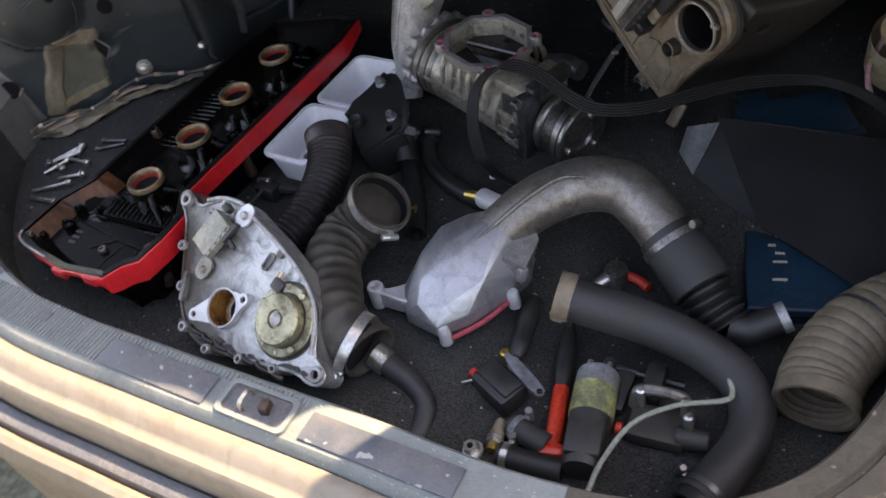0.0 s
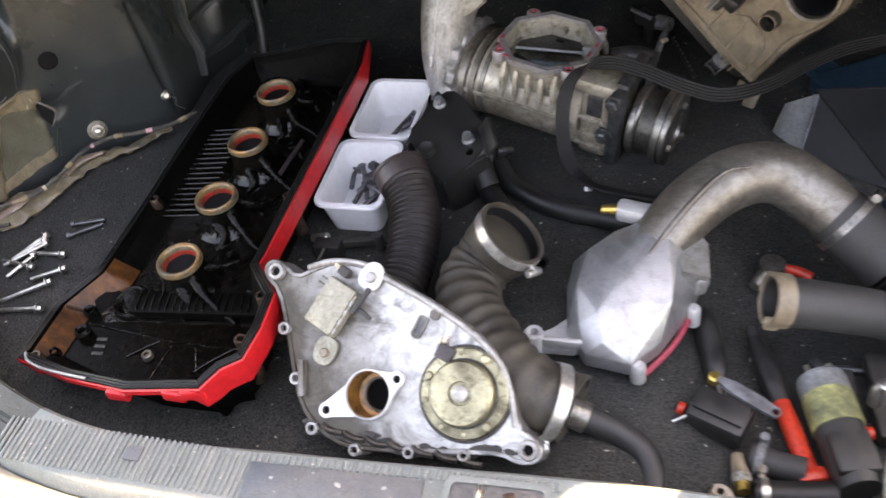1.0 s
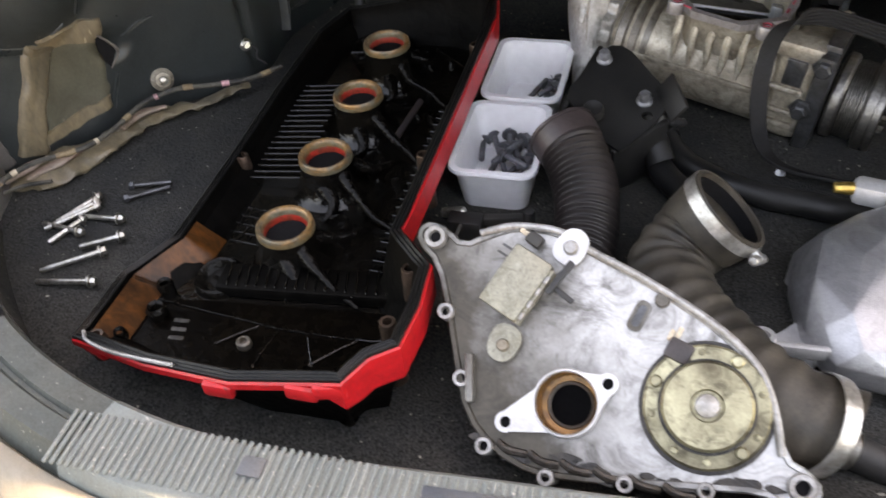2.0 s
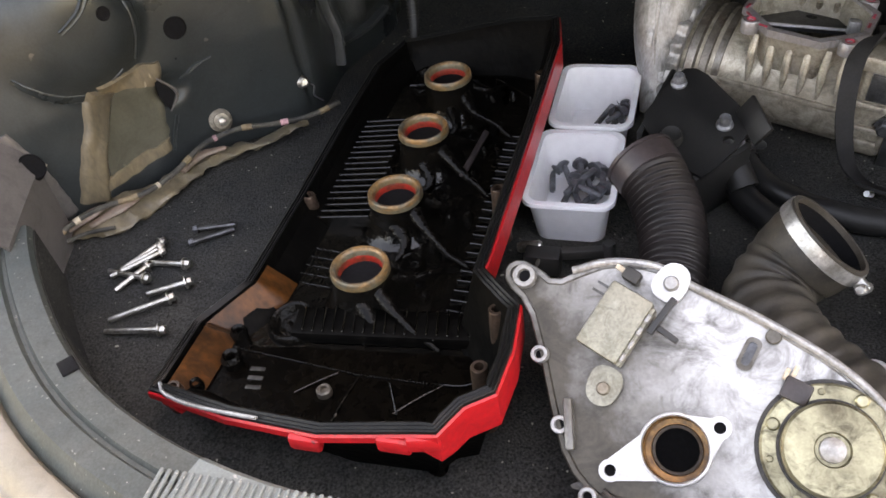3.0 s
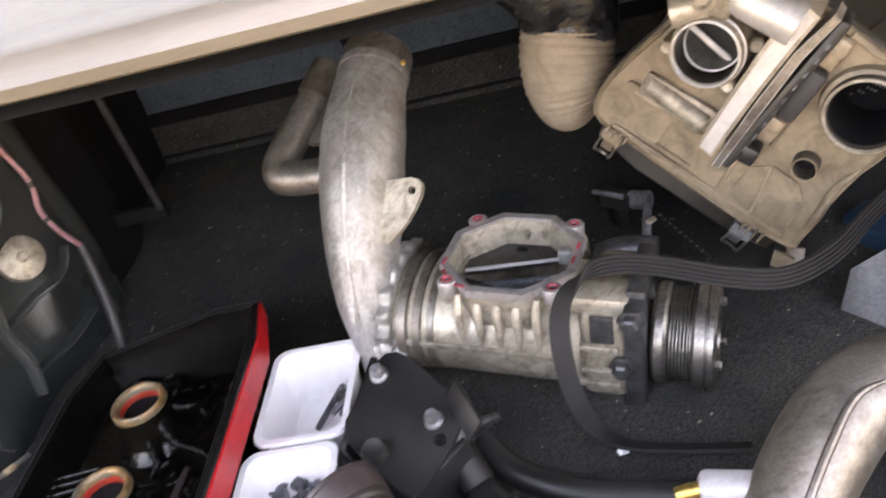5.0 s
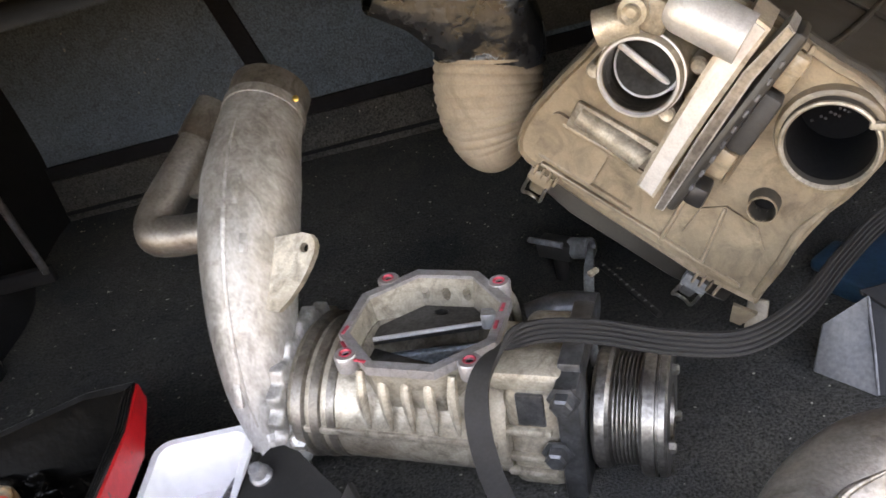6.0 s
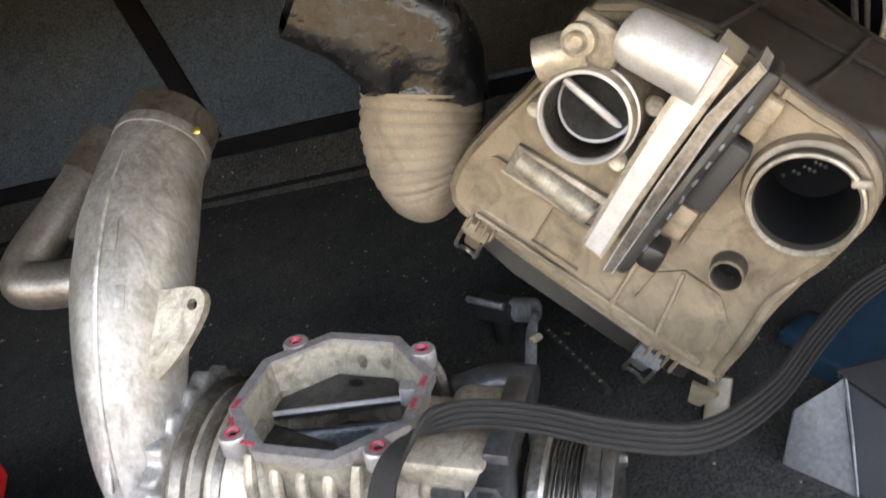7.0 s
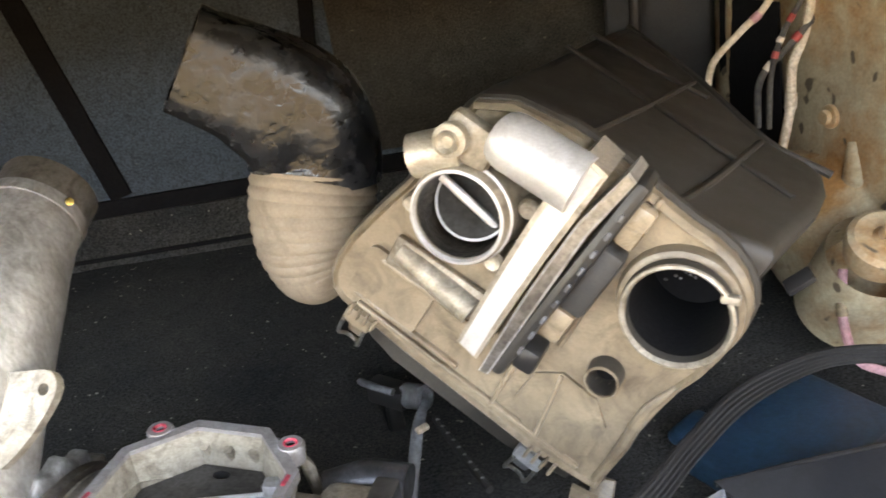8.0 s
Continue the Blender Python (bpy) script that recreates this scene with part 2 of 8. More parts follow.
OILY = material("oily_black_metal", (0.0026, 0.0025, 0.0024), (0.007, 0.0055, 0.004), 0.05, 0.0, patch=42, amount=0.4, grain=160, grain_mix=0.4, bump=0.6, rough_dirt=0.12, spec=0.42)
OILY_RIB = material("oily_black_ribs", (0.0022, 0.0021, 0.0020), (0.006, 0.005, 0.004), 0.08, 0.0, patch=60, amount=0.4, grain=170, grain_mix=0.4, bump=0.75, rough_dirt=0.2, spec=0.13)
GREASE = material("black_grease", (0.010, 0.009, 0.008), (0.035, 0.028, 0.022), 0.4, patch=60, amount=0.4, grain=300, bump=0.6)
FLAP = material("dark_oiled_brass", (0.060, 0.058, 0.054), (0.022, 0.019, 0.016), 0.34, 0.6, patch=40, amount=0.4, grain=400, grain_mix=0.15, bump=0.04)
GASKET_RUBBER = material("oily_gasket_rubber", (0.006, 0.006, 0.006), (0.012, 0.0115, 0.011), 0.3, patch=30, amount=0.3, spec=0.18)
OIL_DROP = material("oil_drops", (0.0030, 0.0026, 0.0022), (0.006, 0.004, 0.003), 0.04, patch=40, amount=0.3, bump=0.0, spec=0.9)
OILY_WALL = material("oily_black_wall", (0.0020, 0.0019, 0.0018), (0.0035, 0.0030, 0.0025), 0.45, 0.0, patch=30, amount=0.3, grain=120, grain_mix=0.4, bump=0.35, rough_dirt=0.55, spec=0.05)
OILY_FLOOR = material("dull_oil_film_on_metal", (0.0014, 0.0012, 0.0011), (0.0042, 0.0030, 0.0020), 0.24, 0.0, patch=18, amount=0.34, sharp=0.4, grain=140, grain_mix=0.4, bump=0.25, rough_dirt=0.25, spec=0.05)
GREASE_GREY = material("grey_film_on_metal", (0.06, 0.057, 0.053), (0.03, 0.027, 0.024), 0.4, patch=60, spec=0.3)
OLIVE_RING = material("grey_olive_oxide", (0.125, 0.115, 0.080), (0.20, 0.12, 0.05), 0.36, 0.3, patch=45, amount=0.34, sharp=0.2, grain=260, grain_mix=0.25, grime=0.5)
GRIMY_STEEL = material("grimy_zinc_sheet", (0.34, 0.325, 0.265), (0.17, 0.155, 0.115), 0.34, 0.45, patch=26, amount=0.36, sharp=0.4, grain=500, grain_mix=0.14, bump=0.12, rough_dirt=0.5, grime=0.5)
OLIVE_PANEL = material("olive_grey_panel_metal", (0.088, 0.086, 0.064), (0.115, 0.102, 0.074), 0.34, 0.15, patch=9, amount=0.3, sharp=0.6, grain=400, grain_mix=0.08, bump=0.03, rough_dirt=0.5, specks=((0.20, 0.17, 0.13), 60, 0.77))
BORE_RED = material("stained_red_bore", (0.50, 0.022, 0.016), (0.16, 0.030, 0.016), 0.35, patch=60, amount=0.45, sharp=0.3)
OIL_FILM = material("brown_oil_film", (0.105, 0.033, 0.008), (0.014, 0.007, 0.004), 0.34, 0.0, patch=17, amount=0.40, sharp=0.22, grain=120, grain_mix=0.3, stretch=(1, 1, 0.22), grime=0.6, spec=0.25)
RED_PAINT = material("red_paint", (0.56, 0.014, 0.018), (0.36, 0.008, 0.012), 0.38, patch=14, amount=0.35, sharp=0.5, grain=200, grain_mix=0.1, bump=0.08, specks=((0.12, 0.03, 0.03), 120, 0.72))
TUBE_TAN = material("varnished_tube_rim", (0.29, 0.145, 0.055), (0.12, 0.108, 0.082), 0.34, 0.3, patch=38, amount=0.40, sharp=0.2, grain=260, grain_mix=0.25, grime=0.6)
COPPER = material("brown_boss_metal", (0.105, 0.066, 0.050), (0.05, 0.034, 0.026), 0.35, 0.6, patch=50)
WHITE_PLASTIC = material("white_plastic", (0.90, 0.90, 0.91), (0.80, 0.80, 0.82), 0.36, patch=14, amount=0.25, sharp=0.5, grain=100, grain_mix=0.03, bump=0.03, grime=0.06)
BLACK_PLASTIC = material("black_plastic", (0.011, 0.011, 0.012), (0.035, 0.032, 0.028), 0.36, patch=20, amount=0.25, sharp=0.4, grain=600, grain_mix=0.12, bump=0.05, rough_dirt=0.7)
BLACK_STEEL = material("black_painted_steel", (0.0100, 0.0100, 0.0105), (0.022, 0.021, 0.020), 0.34, patch=20, amount=0.25, sharp=0.4, grain=600, grain_mix=0.12, bump=0.05, rough_dirt=0.6, spec=0.3)
GREY_PLASTIC = material("grey_plastic", (0.20, 0.21, 0.215), (0.12, 0.12, 0.12), 0.5, patch=24)
TAN_PLASTIC = material("tan_dust_plastic", (0.32, 0.250, 0.175), (0.105, 0.078, 0.052), 0.24, patch=9, amount=0.34, sharp=0.40, grain=800, grain_mix=0.08, bump=0.08, rough_dirt=0.5, grime=0.6)
DARK_DUSTY = material("dusty_black_plastic", (0.0105, 0.0100, 0.0095), (0.048, 0.040, 0.031), 0.36, patch=9, amount=0.34, sharp=0.5, grain=500, grain_mix=0.15, bump=0.08, rough_dirt=0.85)
SCUFFED = material("scuffed_black_plastic", (0.0072, 0.0078, 0.0088), (0.022, 0.024, 0.027), 0.19, patch=30, amount=0.40, sharp=0.30, grain=60, grain_mix=0.3, bump=0.9, rough_dirt=0.32, grime=0.6, spec=0.42)
BLUE_PLASTIC = material("blue_plastic", (0.005, 0.037, 0.066), (0.006, 0.024, 0.043), 0.4, patch=14, amount=0.35)
RED_HANDLE = material("orange_red_plastic", (0.68, 0.045, 0.018), (0.5, 0.03, 0.015), 0.4, patch=30)
DARK_SHEET = material("dark_grey_sheet_metal", (0.010, 0.011, 0.014), (0.022, 0.022, 0.022), 0.36, 0.2, patch=14, amount=0.3, sharp=0.5, grain=600, grain_mix=0.12, bump=0.05, rough_dirt=0.6, spec=0.35)
BRASS = material("brass", (0.75, 0.53, 0.16), (0.5, 0.33, 0.1), 0.28, 0.9, patch=60)
GREEN_LABEL = material("olive_label", (0.30, 0.30, 0.12), (0.12, 0.12, 0.06), 0.5, patch=40, amount=0.45, sharp=0.2)
WIRE_PINK = material("pink_wire", (0.55, 0.28, 0.30), None, 0.5)
WIRE_WHITE = material("cream_wire", (0.62, 0.52, 0.40), (0.45, 0.35, 0.25), 0.5, patch=60)
WIRE_RED = material("red_wire", (0.45, 0.06, 0.05), None, 0.5)
WIRE_GREY = material("grey_green_wire", (0.30, 0.31, 0.24), None, 0.5)
TAPE_BLACK = material("cloth_tape", (0.02, 0.02, 0.02), (0.09, 0.08, 0.065), 0.8, patch=40, amount=0.4)
TAN_PAPER = material("tan_harness_sleeve", (0.30, 0.22, 0.13), (0.18, 0.12, 0.07), 0.7, patch=40)
GRASS_SOIL = material("dry_soil", (0.165, 0.152, 0.118), (0.095, 0.098, 0.058), 0.95, patch=3, amount=0.5, sharp=0.5, grain=60, grain_mix=0.4, bump=0.8)
GRASS = material("grass_blades", (0.11, 0.14, 0.035), (0.24, 0.21, 0.09), 0.7, patch=4, amount=0.45, sharp=0.4, grain=30)
SKY_BLOCKER = material("sky_blocker_brown", (0.12, 0.10, 0.08), (0.08, 0.065, 0.05), 0.9, patch=1.2)
DARK_SHELF = material("shelf_underside", (0.02, 0.02, 0.021), None, 0.95, spec=0.2)


# ---- helpers for shapes ----
def smooth(a, b, x):
    s = min(1.0, max(0.0, (x - a) / (b - a)))
    return s * s * (3 - 2 * s)


def floor_z(x, y):
    """The boot floor sinks a little towards its right rear corner and rises to the seats."""
    return 0.020 * smooth(0.42, 0.86, y) - 0.035 * smooth(0.46, 0.62, x) * smooth(0.32, 0.12, y)


def axes(origin, x_way, z_way):
    x, z = Vector(x_way).normalized(), Vector(z_way)
    z = (z - x * z.dot(x)).normalized()
    y = z.cross(x)
    m = Matrix((x, y, z)).transposed().to_4x4()
    m.translation = origin
    return m


def stand(name, m, label, category, group="", kind=""):
    ob = new(name)
    ob.empty_display_size = 0.02
    ob.matrix_world = m
    return tagged(ob, label, category, group, kind)


def part(name, bm, mat, parent=None, label="", sharp=35, m=None):
    bmesh.ops.recalc_face_normals(bm, faces=bm.faces)
    me = bpy.data.meshes.new(name)
    bm.to_mesh(me)
    bm.free()
    me.materials.append(mat)
    me.polygons.foreach_set("use_smooth", [True] * len(me.polygons))
    me.set_sharp_from_angle(angle=radians(sharp))
    ob = new(name, me)
    if m is not None:
        ob.matrix_basis = m
    if parent is not None:
        ob.parent = parent
    return tagged(ob, label)


def merge(into, other):
    """Adds one bmesh to another."""
    twin = {v: into.verts.new(v.co) for v in other.verts}
    for f in other.faces:
        into.faces.new([twin[v] for v in f.verts])
    other.free()
    return into


def block(size, bevel=0.0015, at=(0, 0, 0), turn=(0, 0, 0), bm=None, segs=2):
    one = bmesh.new()
    bmesh.ops.create_cube(one, size=1.0)
    bmesh.ops.scale(one, vec=size, verts=one.verts)
    if bevel:
        bmesh.ops.bevel(one, geom=list(one.edges), offset=min(bevel, min(size) * 0.45), segments=segs, profile=0.5, affect="EDGES")
    bmesh.ops.transform(one, matrix=pose(*at, *turn), verts=one.verts)
    return merge(bm, one) if bm else one


def lathe(profile, seg=32, m=None, bm=None, closed=False):
    """Turns (radius, height) pairs about z."""
    bm = bm or bmesh.new()
    rings = []
    for r, z in profile:
        if r < 1e-6:
            rings.append([bm.verts.new((0, 0, z))])
        else:
            rings.append([bm.verts.new((r * math.cos(a), r * math.sin(a), z)) for a in (2 * math.pi * i / seg for i in range(seg))])
    pairs = list(zip(rings, rings[1:])) + ([(rings[-1], rings[0])] if closed else [])
    for a, b in pairs:
        for i in range(seg):
            j = (i + 1) % seg
            if len(a) == 1 and len(b) == 1:
                continue
            if len(a) == 1:
                bm.faces.new((a[0], b[i], b[j]))
            elif len(b) == 1:
                bm.faces.new((a[i], a[j], b[0]))
            else:
                bm.faces.new((a[i], a[j], b[j], b[i]))
    if m is not None:
        bmesh.ops.transform(bm, matrix=m, verts=[v for ring in rings for v in ring])
    return bm


def spline(pts, count):
    p = [Vector(q) for q in pts]
    p = [p[0] * 2 - p[1]] + p + [p[-1] * 2 - p[-2]]
    out = []
    spans = len(p) - 3
    for k in range(count + 1):
        f = min(k / count * spans, spans - 1e-6)
        i, t = int(f), f - int(f)
        a, b, c, d = p[i:i + 4]
        out.append(0.5 * ((2 * b) + (c - a) * t + (2 * a - 5 * b + 4 * c - d) * t * t + (3 * b - a - 3 * c + d) * t ** 3))
    return out


def tube(pts, radius, count=40, seg=20, wall=0.0, bm=None, ribs=None, squash=1.0):
    """A pipe along a smooth line. radius: a number or a list along it. wall: open ends with that thickness, else capped. ribs: (how many, depth, share of the length that stays smooth first, sharpness of the ridges)."""
    bm = bm or bmesh.new()
    line = spline(pts, count)
    rs = radius if isinstance(radius, (list, tuple)) else [radius, radius]
    up = None
    outer, inner = [], []
    for k, c in enumerate(line):
        way = (line[min(k + 1, count)] - line[max(k - 1, 0)]).normalized()
        if up is None:
            up = way.orthogonal().normalized() if abs(way.z) > 0.95 else Vector((0, 0, 1))
        up = (up - way * up.dot(way)).normalized()
        side = way.cross(up)
        f = k / count * (len(rs) - 1)
        i = min(int(f), len(rs) - 2)
        r = rs[i] + (rs[i + 1] - rs[i]) * (f - i)
        if ribs:
            reach = smooth(ribs[2], ribs[2] + 0.06, k / count) if len(ribs) > 2 else 1.0
            r += reach * ribs[1] * ((0.5 + 0.5 * math.cos(2 * math.pi * ribs[0] * k / count)) ** (ribs[3] if len(ribs) > 3 else 0.6) - 1)
        ring = lambda q: [bm.verts.new(c + (side * math.cos(a) + up * math.sin(a) * squash) * q) for a in (2 * math.pi * s / seg for s in range(seg))]
        outer.append(ring(r))
        if wall:
            inner.append(ring(max(r - wall, 0.0005)))
    def skin(rings):
        for a, b in zip(rings, rings[1:]):
            for s in range(seg):
                bm.faces.new((a[s], a[(s + 1) % seg], b[(s + 1) % seg], b[s]))
    skin(outer)
    if wall:
        skin(inner)
        for k in (0, -1):
            for s in range(seg):
                bm.faces.new((outer[k][s], outer[k][(s + 1) % seg], inner[k][(s + 1) % seg], inner[k][s]))
    else:
        bm.faces.new(outer[0])
        bm.faces.new(outer[-1])
    return bm


def circle(x, y, r, n=24):
    return [(x + r * math.cos(2 * math.pi * i / n), y + r * math.sin(2 * math.pi * i / n)) for i in range(n)]


def slab(outline, z0, z1, holes=(), bevel=0.0, bm=None):
    """A plate cut to an outline, with holes through it. z0, z1: numbers, or functions of x and y."""
    bm = bm or bmesh.new()
    low = z0 if callable(z0) else (lambda x, y: z0)
    high = z1 if callable(z1) else (lambda x, y: z1)
    loops = [list(outline)] + [list(h) for h in holes]
    tops, edges = [], []
    for loop in loops:
        vs = [bm.verts.new((x, y, high(x, y))) for x, y in loop]
        tops.append(vs)
        edges += [bm.edges.new((vs[i], vs[(i + 1) % len(vs)])) for i in range(len(vs))]
    flat = {v: v.co.z for vs in tops for v in vs}
    for v in flat:
        v.co.z = 0.0
    made = bmesh.ops.triangle_fill(bm, use_beauty=True, use_dissolve=False, edges=edges, normal=(0, 0, 1))
    faces = [g for g in made["geom"] if isinstance(g, bmesh.types.BMFace)]
    under = {}
    for v, z in flat.items():
        under[v] = bm.verts.new((v.co.x, v.co.y, low(v.co.x, v.co.y)))
        v.co.z = z
    for f in faces:
        bm.faces.new([under[v] for v in reversed(f.verts)])
    for vs in tops:
        for i in range(len(vs)):
            a, b = vs[i], vs[(i + 1) % len(vs)]
            bm.faces.new((a, b, under[b], under[a]))
    return bm


def rounded(w, h, r, n=5):
    pts = []
    for cx, cy, a0 in ((w / 2 - r, h / 2 - r, 0), (-w / 2 + r, h / 2 - r, 90), (-w / 2 + r, -h / 2 + r, 180), (w / 2 - r, -h / 2 + r, 270)):
        for i in range(n + 1):
            a = radians(a0 + 90 * i / n)
            pts.append((cx + r * math.cos(a), cy + r * math.sin(a)))
    return pts


def soften(outline, rounds=2):
    """Cuts the corners of an outline."""
    for _ in range(rounds):
        out = []
        for i, (x, y) in enumerate(outline):
            u, v = outline[(i + 1) % len(outline)]
            out += [(0.75 * x + 0.25 * u, 0.75 * y + 0.25 * v), (0.25 * x + 0.75 * u, 0.25 * y + 0.75 * v)]
        outline = out
    return outline


def shrink(outline, d):
    """An outline moved inwards by about d."""
    n = len(outline)
    area = sum(outline[i][0] * outline[(i + 1) % n][1] - outline[(i + 1) % n][0] * outline[i][1] for i in range(n))
    s = 1 if area > 0 else -1
    out = []
    for i in range(n):
        (ax, ay), (bx, by), (cx, cy) = outline[i - 1], outline[i], outline[(i + 1) % n]
        e = Vector((bx - ax, by - ay)).normalized() + Vector((cx - bx, cy - by)).normalized()
        e = e.normalized() if e.length > 1e-6 else Vector((1, 0))
        out.append((bx - s * e.y * d, by + s * e.x * d))
    return out


def loft(loops, cap0=True, cap1=True, bm=None):
    """Skins closed loops of equally many points."""
    bm = bm or bmesh.new()
    rings = [[bm.verts.new(p) for p in loop] for loop in loops]
    n = len(rings[0])
    for a, b in zip(rings, rings[1:]):
        for i in range(n):
            bm.faces.new((a[i], a[(i + 1) % n], b[(i + 1) % n], b[i]))
    if cap0:
        bm.faces.new(rings[0])
    if cap1:
        bm.faces.new(rings[-1])
    return bm


def along(a, b):
    """A pose at a whose z points to b."""
    return Matrix.Translation(a) @ (Vector(b) - Vector(a)).to_track_quat("Z", "Y").to_matrix().to_4x4()


def cut(ob, cutter):
    """Takes the shape of a bmesh, given in the object's own space, out of it."""
    me = bpy.data.meshes.new("cutter")
    bmesh.ops.recalc_face_normals(cutter, faces=cutter.faces)
    cutter.to_mesh(me)
    cutter.free()
    tool = new("cutter", me)
    whole = new("whole", ob.data)
    mod = whole.modifiers.new("cut", "BOOLEAN")
    mod.operation, mod.object, mod.solver = "DIFFERENCE", tool, "EXACT"
    bpy.context.view_layer.update()
    shape = bpy.data.meshes.new_from_object(whole.evaluated_get(bpy.context.evaluated_depsgraph_get()))
    ob.data = shape
    bpy.data.objects.remove(tool)
    bpy.data.objects.remove(whole)
    return ob


def bolt_parts(thing, length, r, mat, head=1.75, flange=True):
    """A bolt that lies along x, its head at x = length."""
    lay = pose(0, 0, 0, 0, 90, 0)
    part("shank", lathe([(0, 0), (r * 0.8, 0), (r, r * 0.4), (r, length)], 12, lay), mat, thing)
    hr = r * head
    part("head", lathe([(0, length - 0.0002), (hr, length - 0.0002), (hr, length + hr * 0.9), (hr * 0.85, length + hr * 1.1), (0, length + hr * 1.1)], 6, lay), mat, thing)
    if flange:
        part("washer", lathe([(r * 0.9, length - 0.0022), (hr * 1.5, length - 0.0022), (hr * 1.5, length - 0.0006), (r * 0.9, length - 0.0006)], 16, lay, closed=True), mat, thing)


# ---- the boot: floor, sill, walls, shelf ----
def grid(name, nx, ny, at, mat, label, kind="structure", sharp=60, thick=0.0):
    bm = bmesh.new()
    vs = [[bm.verts.new(at(i / nx, j / ny)) for j in range(ny + 1)] for i in range(nx + 1)]
    for i in range(nx):
        for j in range(ny):
            bm.faces.new((vs[i][j], vs[i + 1][j], vs[i + 1][j + 1], vs[i][j + 1]))
    ob = tagged(part(name, bm, mat, None, label, sharp), kind=kind)
    if thick:
        shell_mod = ob.modifiers.new("thickness", "SOLIDIFY")
        shell_mod.thickness, shell_mod.offset = thick, 0.0
    return ob


def floor_at(u, v):
    x, y = -0.70 + 1.85 * u, -0.23 + 1.13 * v
    return Vector((x, y, floor_z(x, y) + 0.003 * noise.noise((x * 5, y * 5, 0)) + 0.0012 * noise.noise((x * 23, y * 23, 3))))


grid("floor", 120, 90, floor_at, CARPET, "dark grey felt carpet on the boot floor, dusty with specks of lint")
bm = block((1.9, 1.25, 0.03), 0, (0.22, 0.36, -0.085))
tagged(part("floor_pan", bm, INNER_METAL, None, "grey metal floor pan under the carpet"), kind="structure")

# back of the rear seats: carpet panel with sewn black bands
BACK_Y = 0.886


def seat_back_at(u, v):
    x, z = -0.75 + 1.95 * u, -0.03 + 0.56 * v
    return Vector((x, BACK_Y + 0.10 * z + 0.004 * noise.noise((x * 4, z * 4, 7)), z))


wall_back = grid("wall_back", 60, 20, seat_back_at, BACK_CARPET, "black carpeted back of the rear seats with sewn bands", thick=0.006)


def band(name, a, b, wide, mat, deep=0.006):
    """A sewn band on the seat back from (x, z) to (x, z)."""
    (x0, z0), (x1, z1) = a, b
    p, q = Vector((x0, BACK_Y + 0.10 * z0 - 0.006, z0)), Vector((x1, BACK_Y + 0.10 * z1 - 0.006, z1))
    long = (q - p).length
    m = axes((p + q) / 2, q - p, (0, -1, 0.1))
    return part(name, block((long, wide, deep), 0.002), mat, wall_back, "", m=m)


band("seam", (-0.72, 0.088), (1.1, 0.088), 0.020, SEAM_AND_SHADE)
band("seam", (0.154, 0.099), (0.070, 0.45), 0.026, SEAM_AND_SHADE)
band("seam", (0.385, 0.099), (0.425, 0.45), 0.016, SEAM_AND_SHADE)
band("lower_panel", (-0.72, 0.026), (1.1, 0.026), 0.104, CARPET, 0.005)
band("seam", (-0.72, 0.030), (1.1, 0.030), 0.006, SEAM_AND_SHADE, 0.009)
part("panel", block((0.52, 0.33, 0.012), 0.006, segs=2), PANEL_CARPET, wall_back, "brownish carpet panel", m=axes((0.685, BACK_Y + 0.016, 0.27), (1, 0, 0), (0, -1, 0.1)))


# sill: one profile swept along the edge of the boot opening
def plan(count=64):
    """The inner edge of the sill, from the left side wall round to the right one."""
    return spline([(-0.40, 0.42, 0), (-0.385, 0.20, 0), (-0.345, 0.045, 0), (-0.250, -0.076, 0), (-0.13, -0.165, 0), (0.03, -0.211, 0), (0.24, -0.205, 0), (0.48, -0.190, 0), (0.66, -0.182, 0),
                   (0.79, -0.150, 0), (0.865, -0.085, 0), (0.905, 0.02, 0), (0.935, 0.20, 0), (0.945, 0.42, 0)], count)


EDGE = plan(96)
OUTWARD = []
for k, c in enumerate(EDGE):
    way = (EDGE[min(k + 1, 96)] - EDGE[max(k - 1, 0)]).normalized()
    OUTWARD.append(Vector((way.y, -way.x, 0)))


def lift(k):
    """The sill rises towards the sides."""
    y = EDGE[k].y
    return 0.20 * smooth(0.02, 0.50, y)


def sweep_sill(name, profile, mat, label, first=0, last=96, parent=None):
    """profile: pairs of outward distance and height."""
    bm = bmesh.new()
    rows = [[bm.verts.new(EDGE[k] + OUTWARD[k] * d + Vector((0, 0, z + lift(k)))) for d, z in profile] for k in range(first, last + 1)]
    n = len(profile)
    for a, b in zip(rows, rows[1:]):
        for i in range(n):
            bm.faces.new((a[i], b[i], b[(i + 1) % n], a[(i + 1) % n]))
    for row in (rows[0], rows[-1]):
        bm.faces.new(row)
    ob = part(name, bm, mat, parent, label, 40)
    return ob if parent else tagged(ob, kind="structure")


sill = sweep_sill("trim_sill", [(0.0, 0.0725), (0.004, 0.0766), (0.052, 0.0766), (0.058, 0.071), (0.064, 0.050), (0.060, -0.08), (-0.006, -0.08), (-0.012, 0.0)], SILL_GREY,
                  "grey plastic boot sill trim, ribbed tread, dusty and scuffed", 34, 61)
SIDE_TRIM = [(0.0, 0.071), (0.003, 0.0755), (0.022, 0.0765), (0.0245, 0.072), (0.0275, 0.072), (0.030, 0.0765), (0.047, 0.0765), (0.052, 0.070), (0.058, 0.062), (0.063, 0.050), (0.060, -0.08), (0.008, -0.08), (0.004, 0.0)]
side_left = sweep_sill("trim_side_left", SIDE_TRIM, TRIM_DARK, "dark grey-green side trim of the boot opening, scratched and grooved", 17, 34)
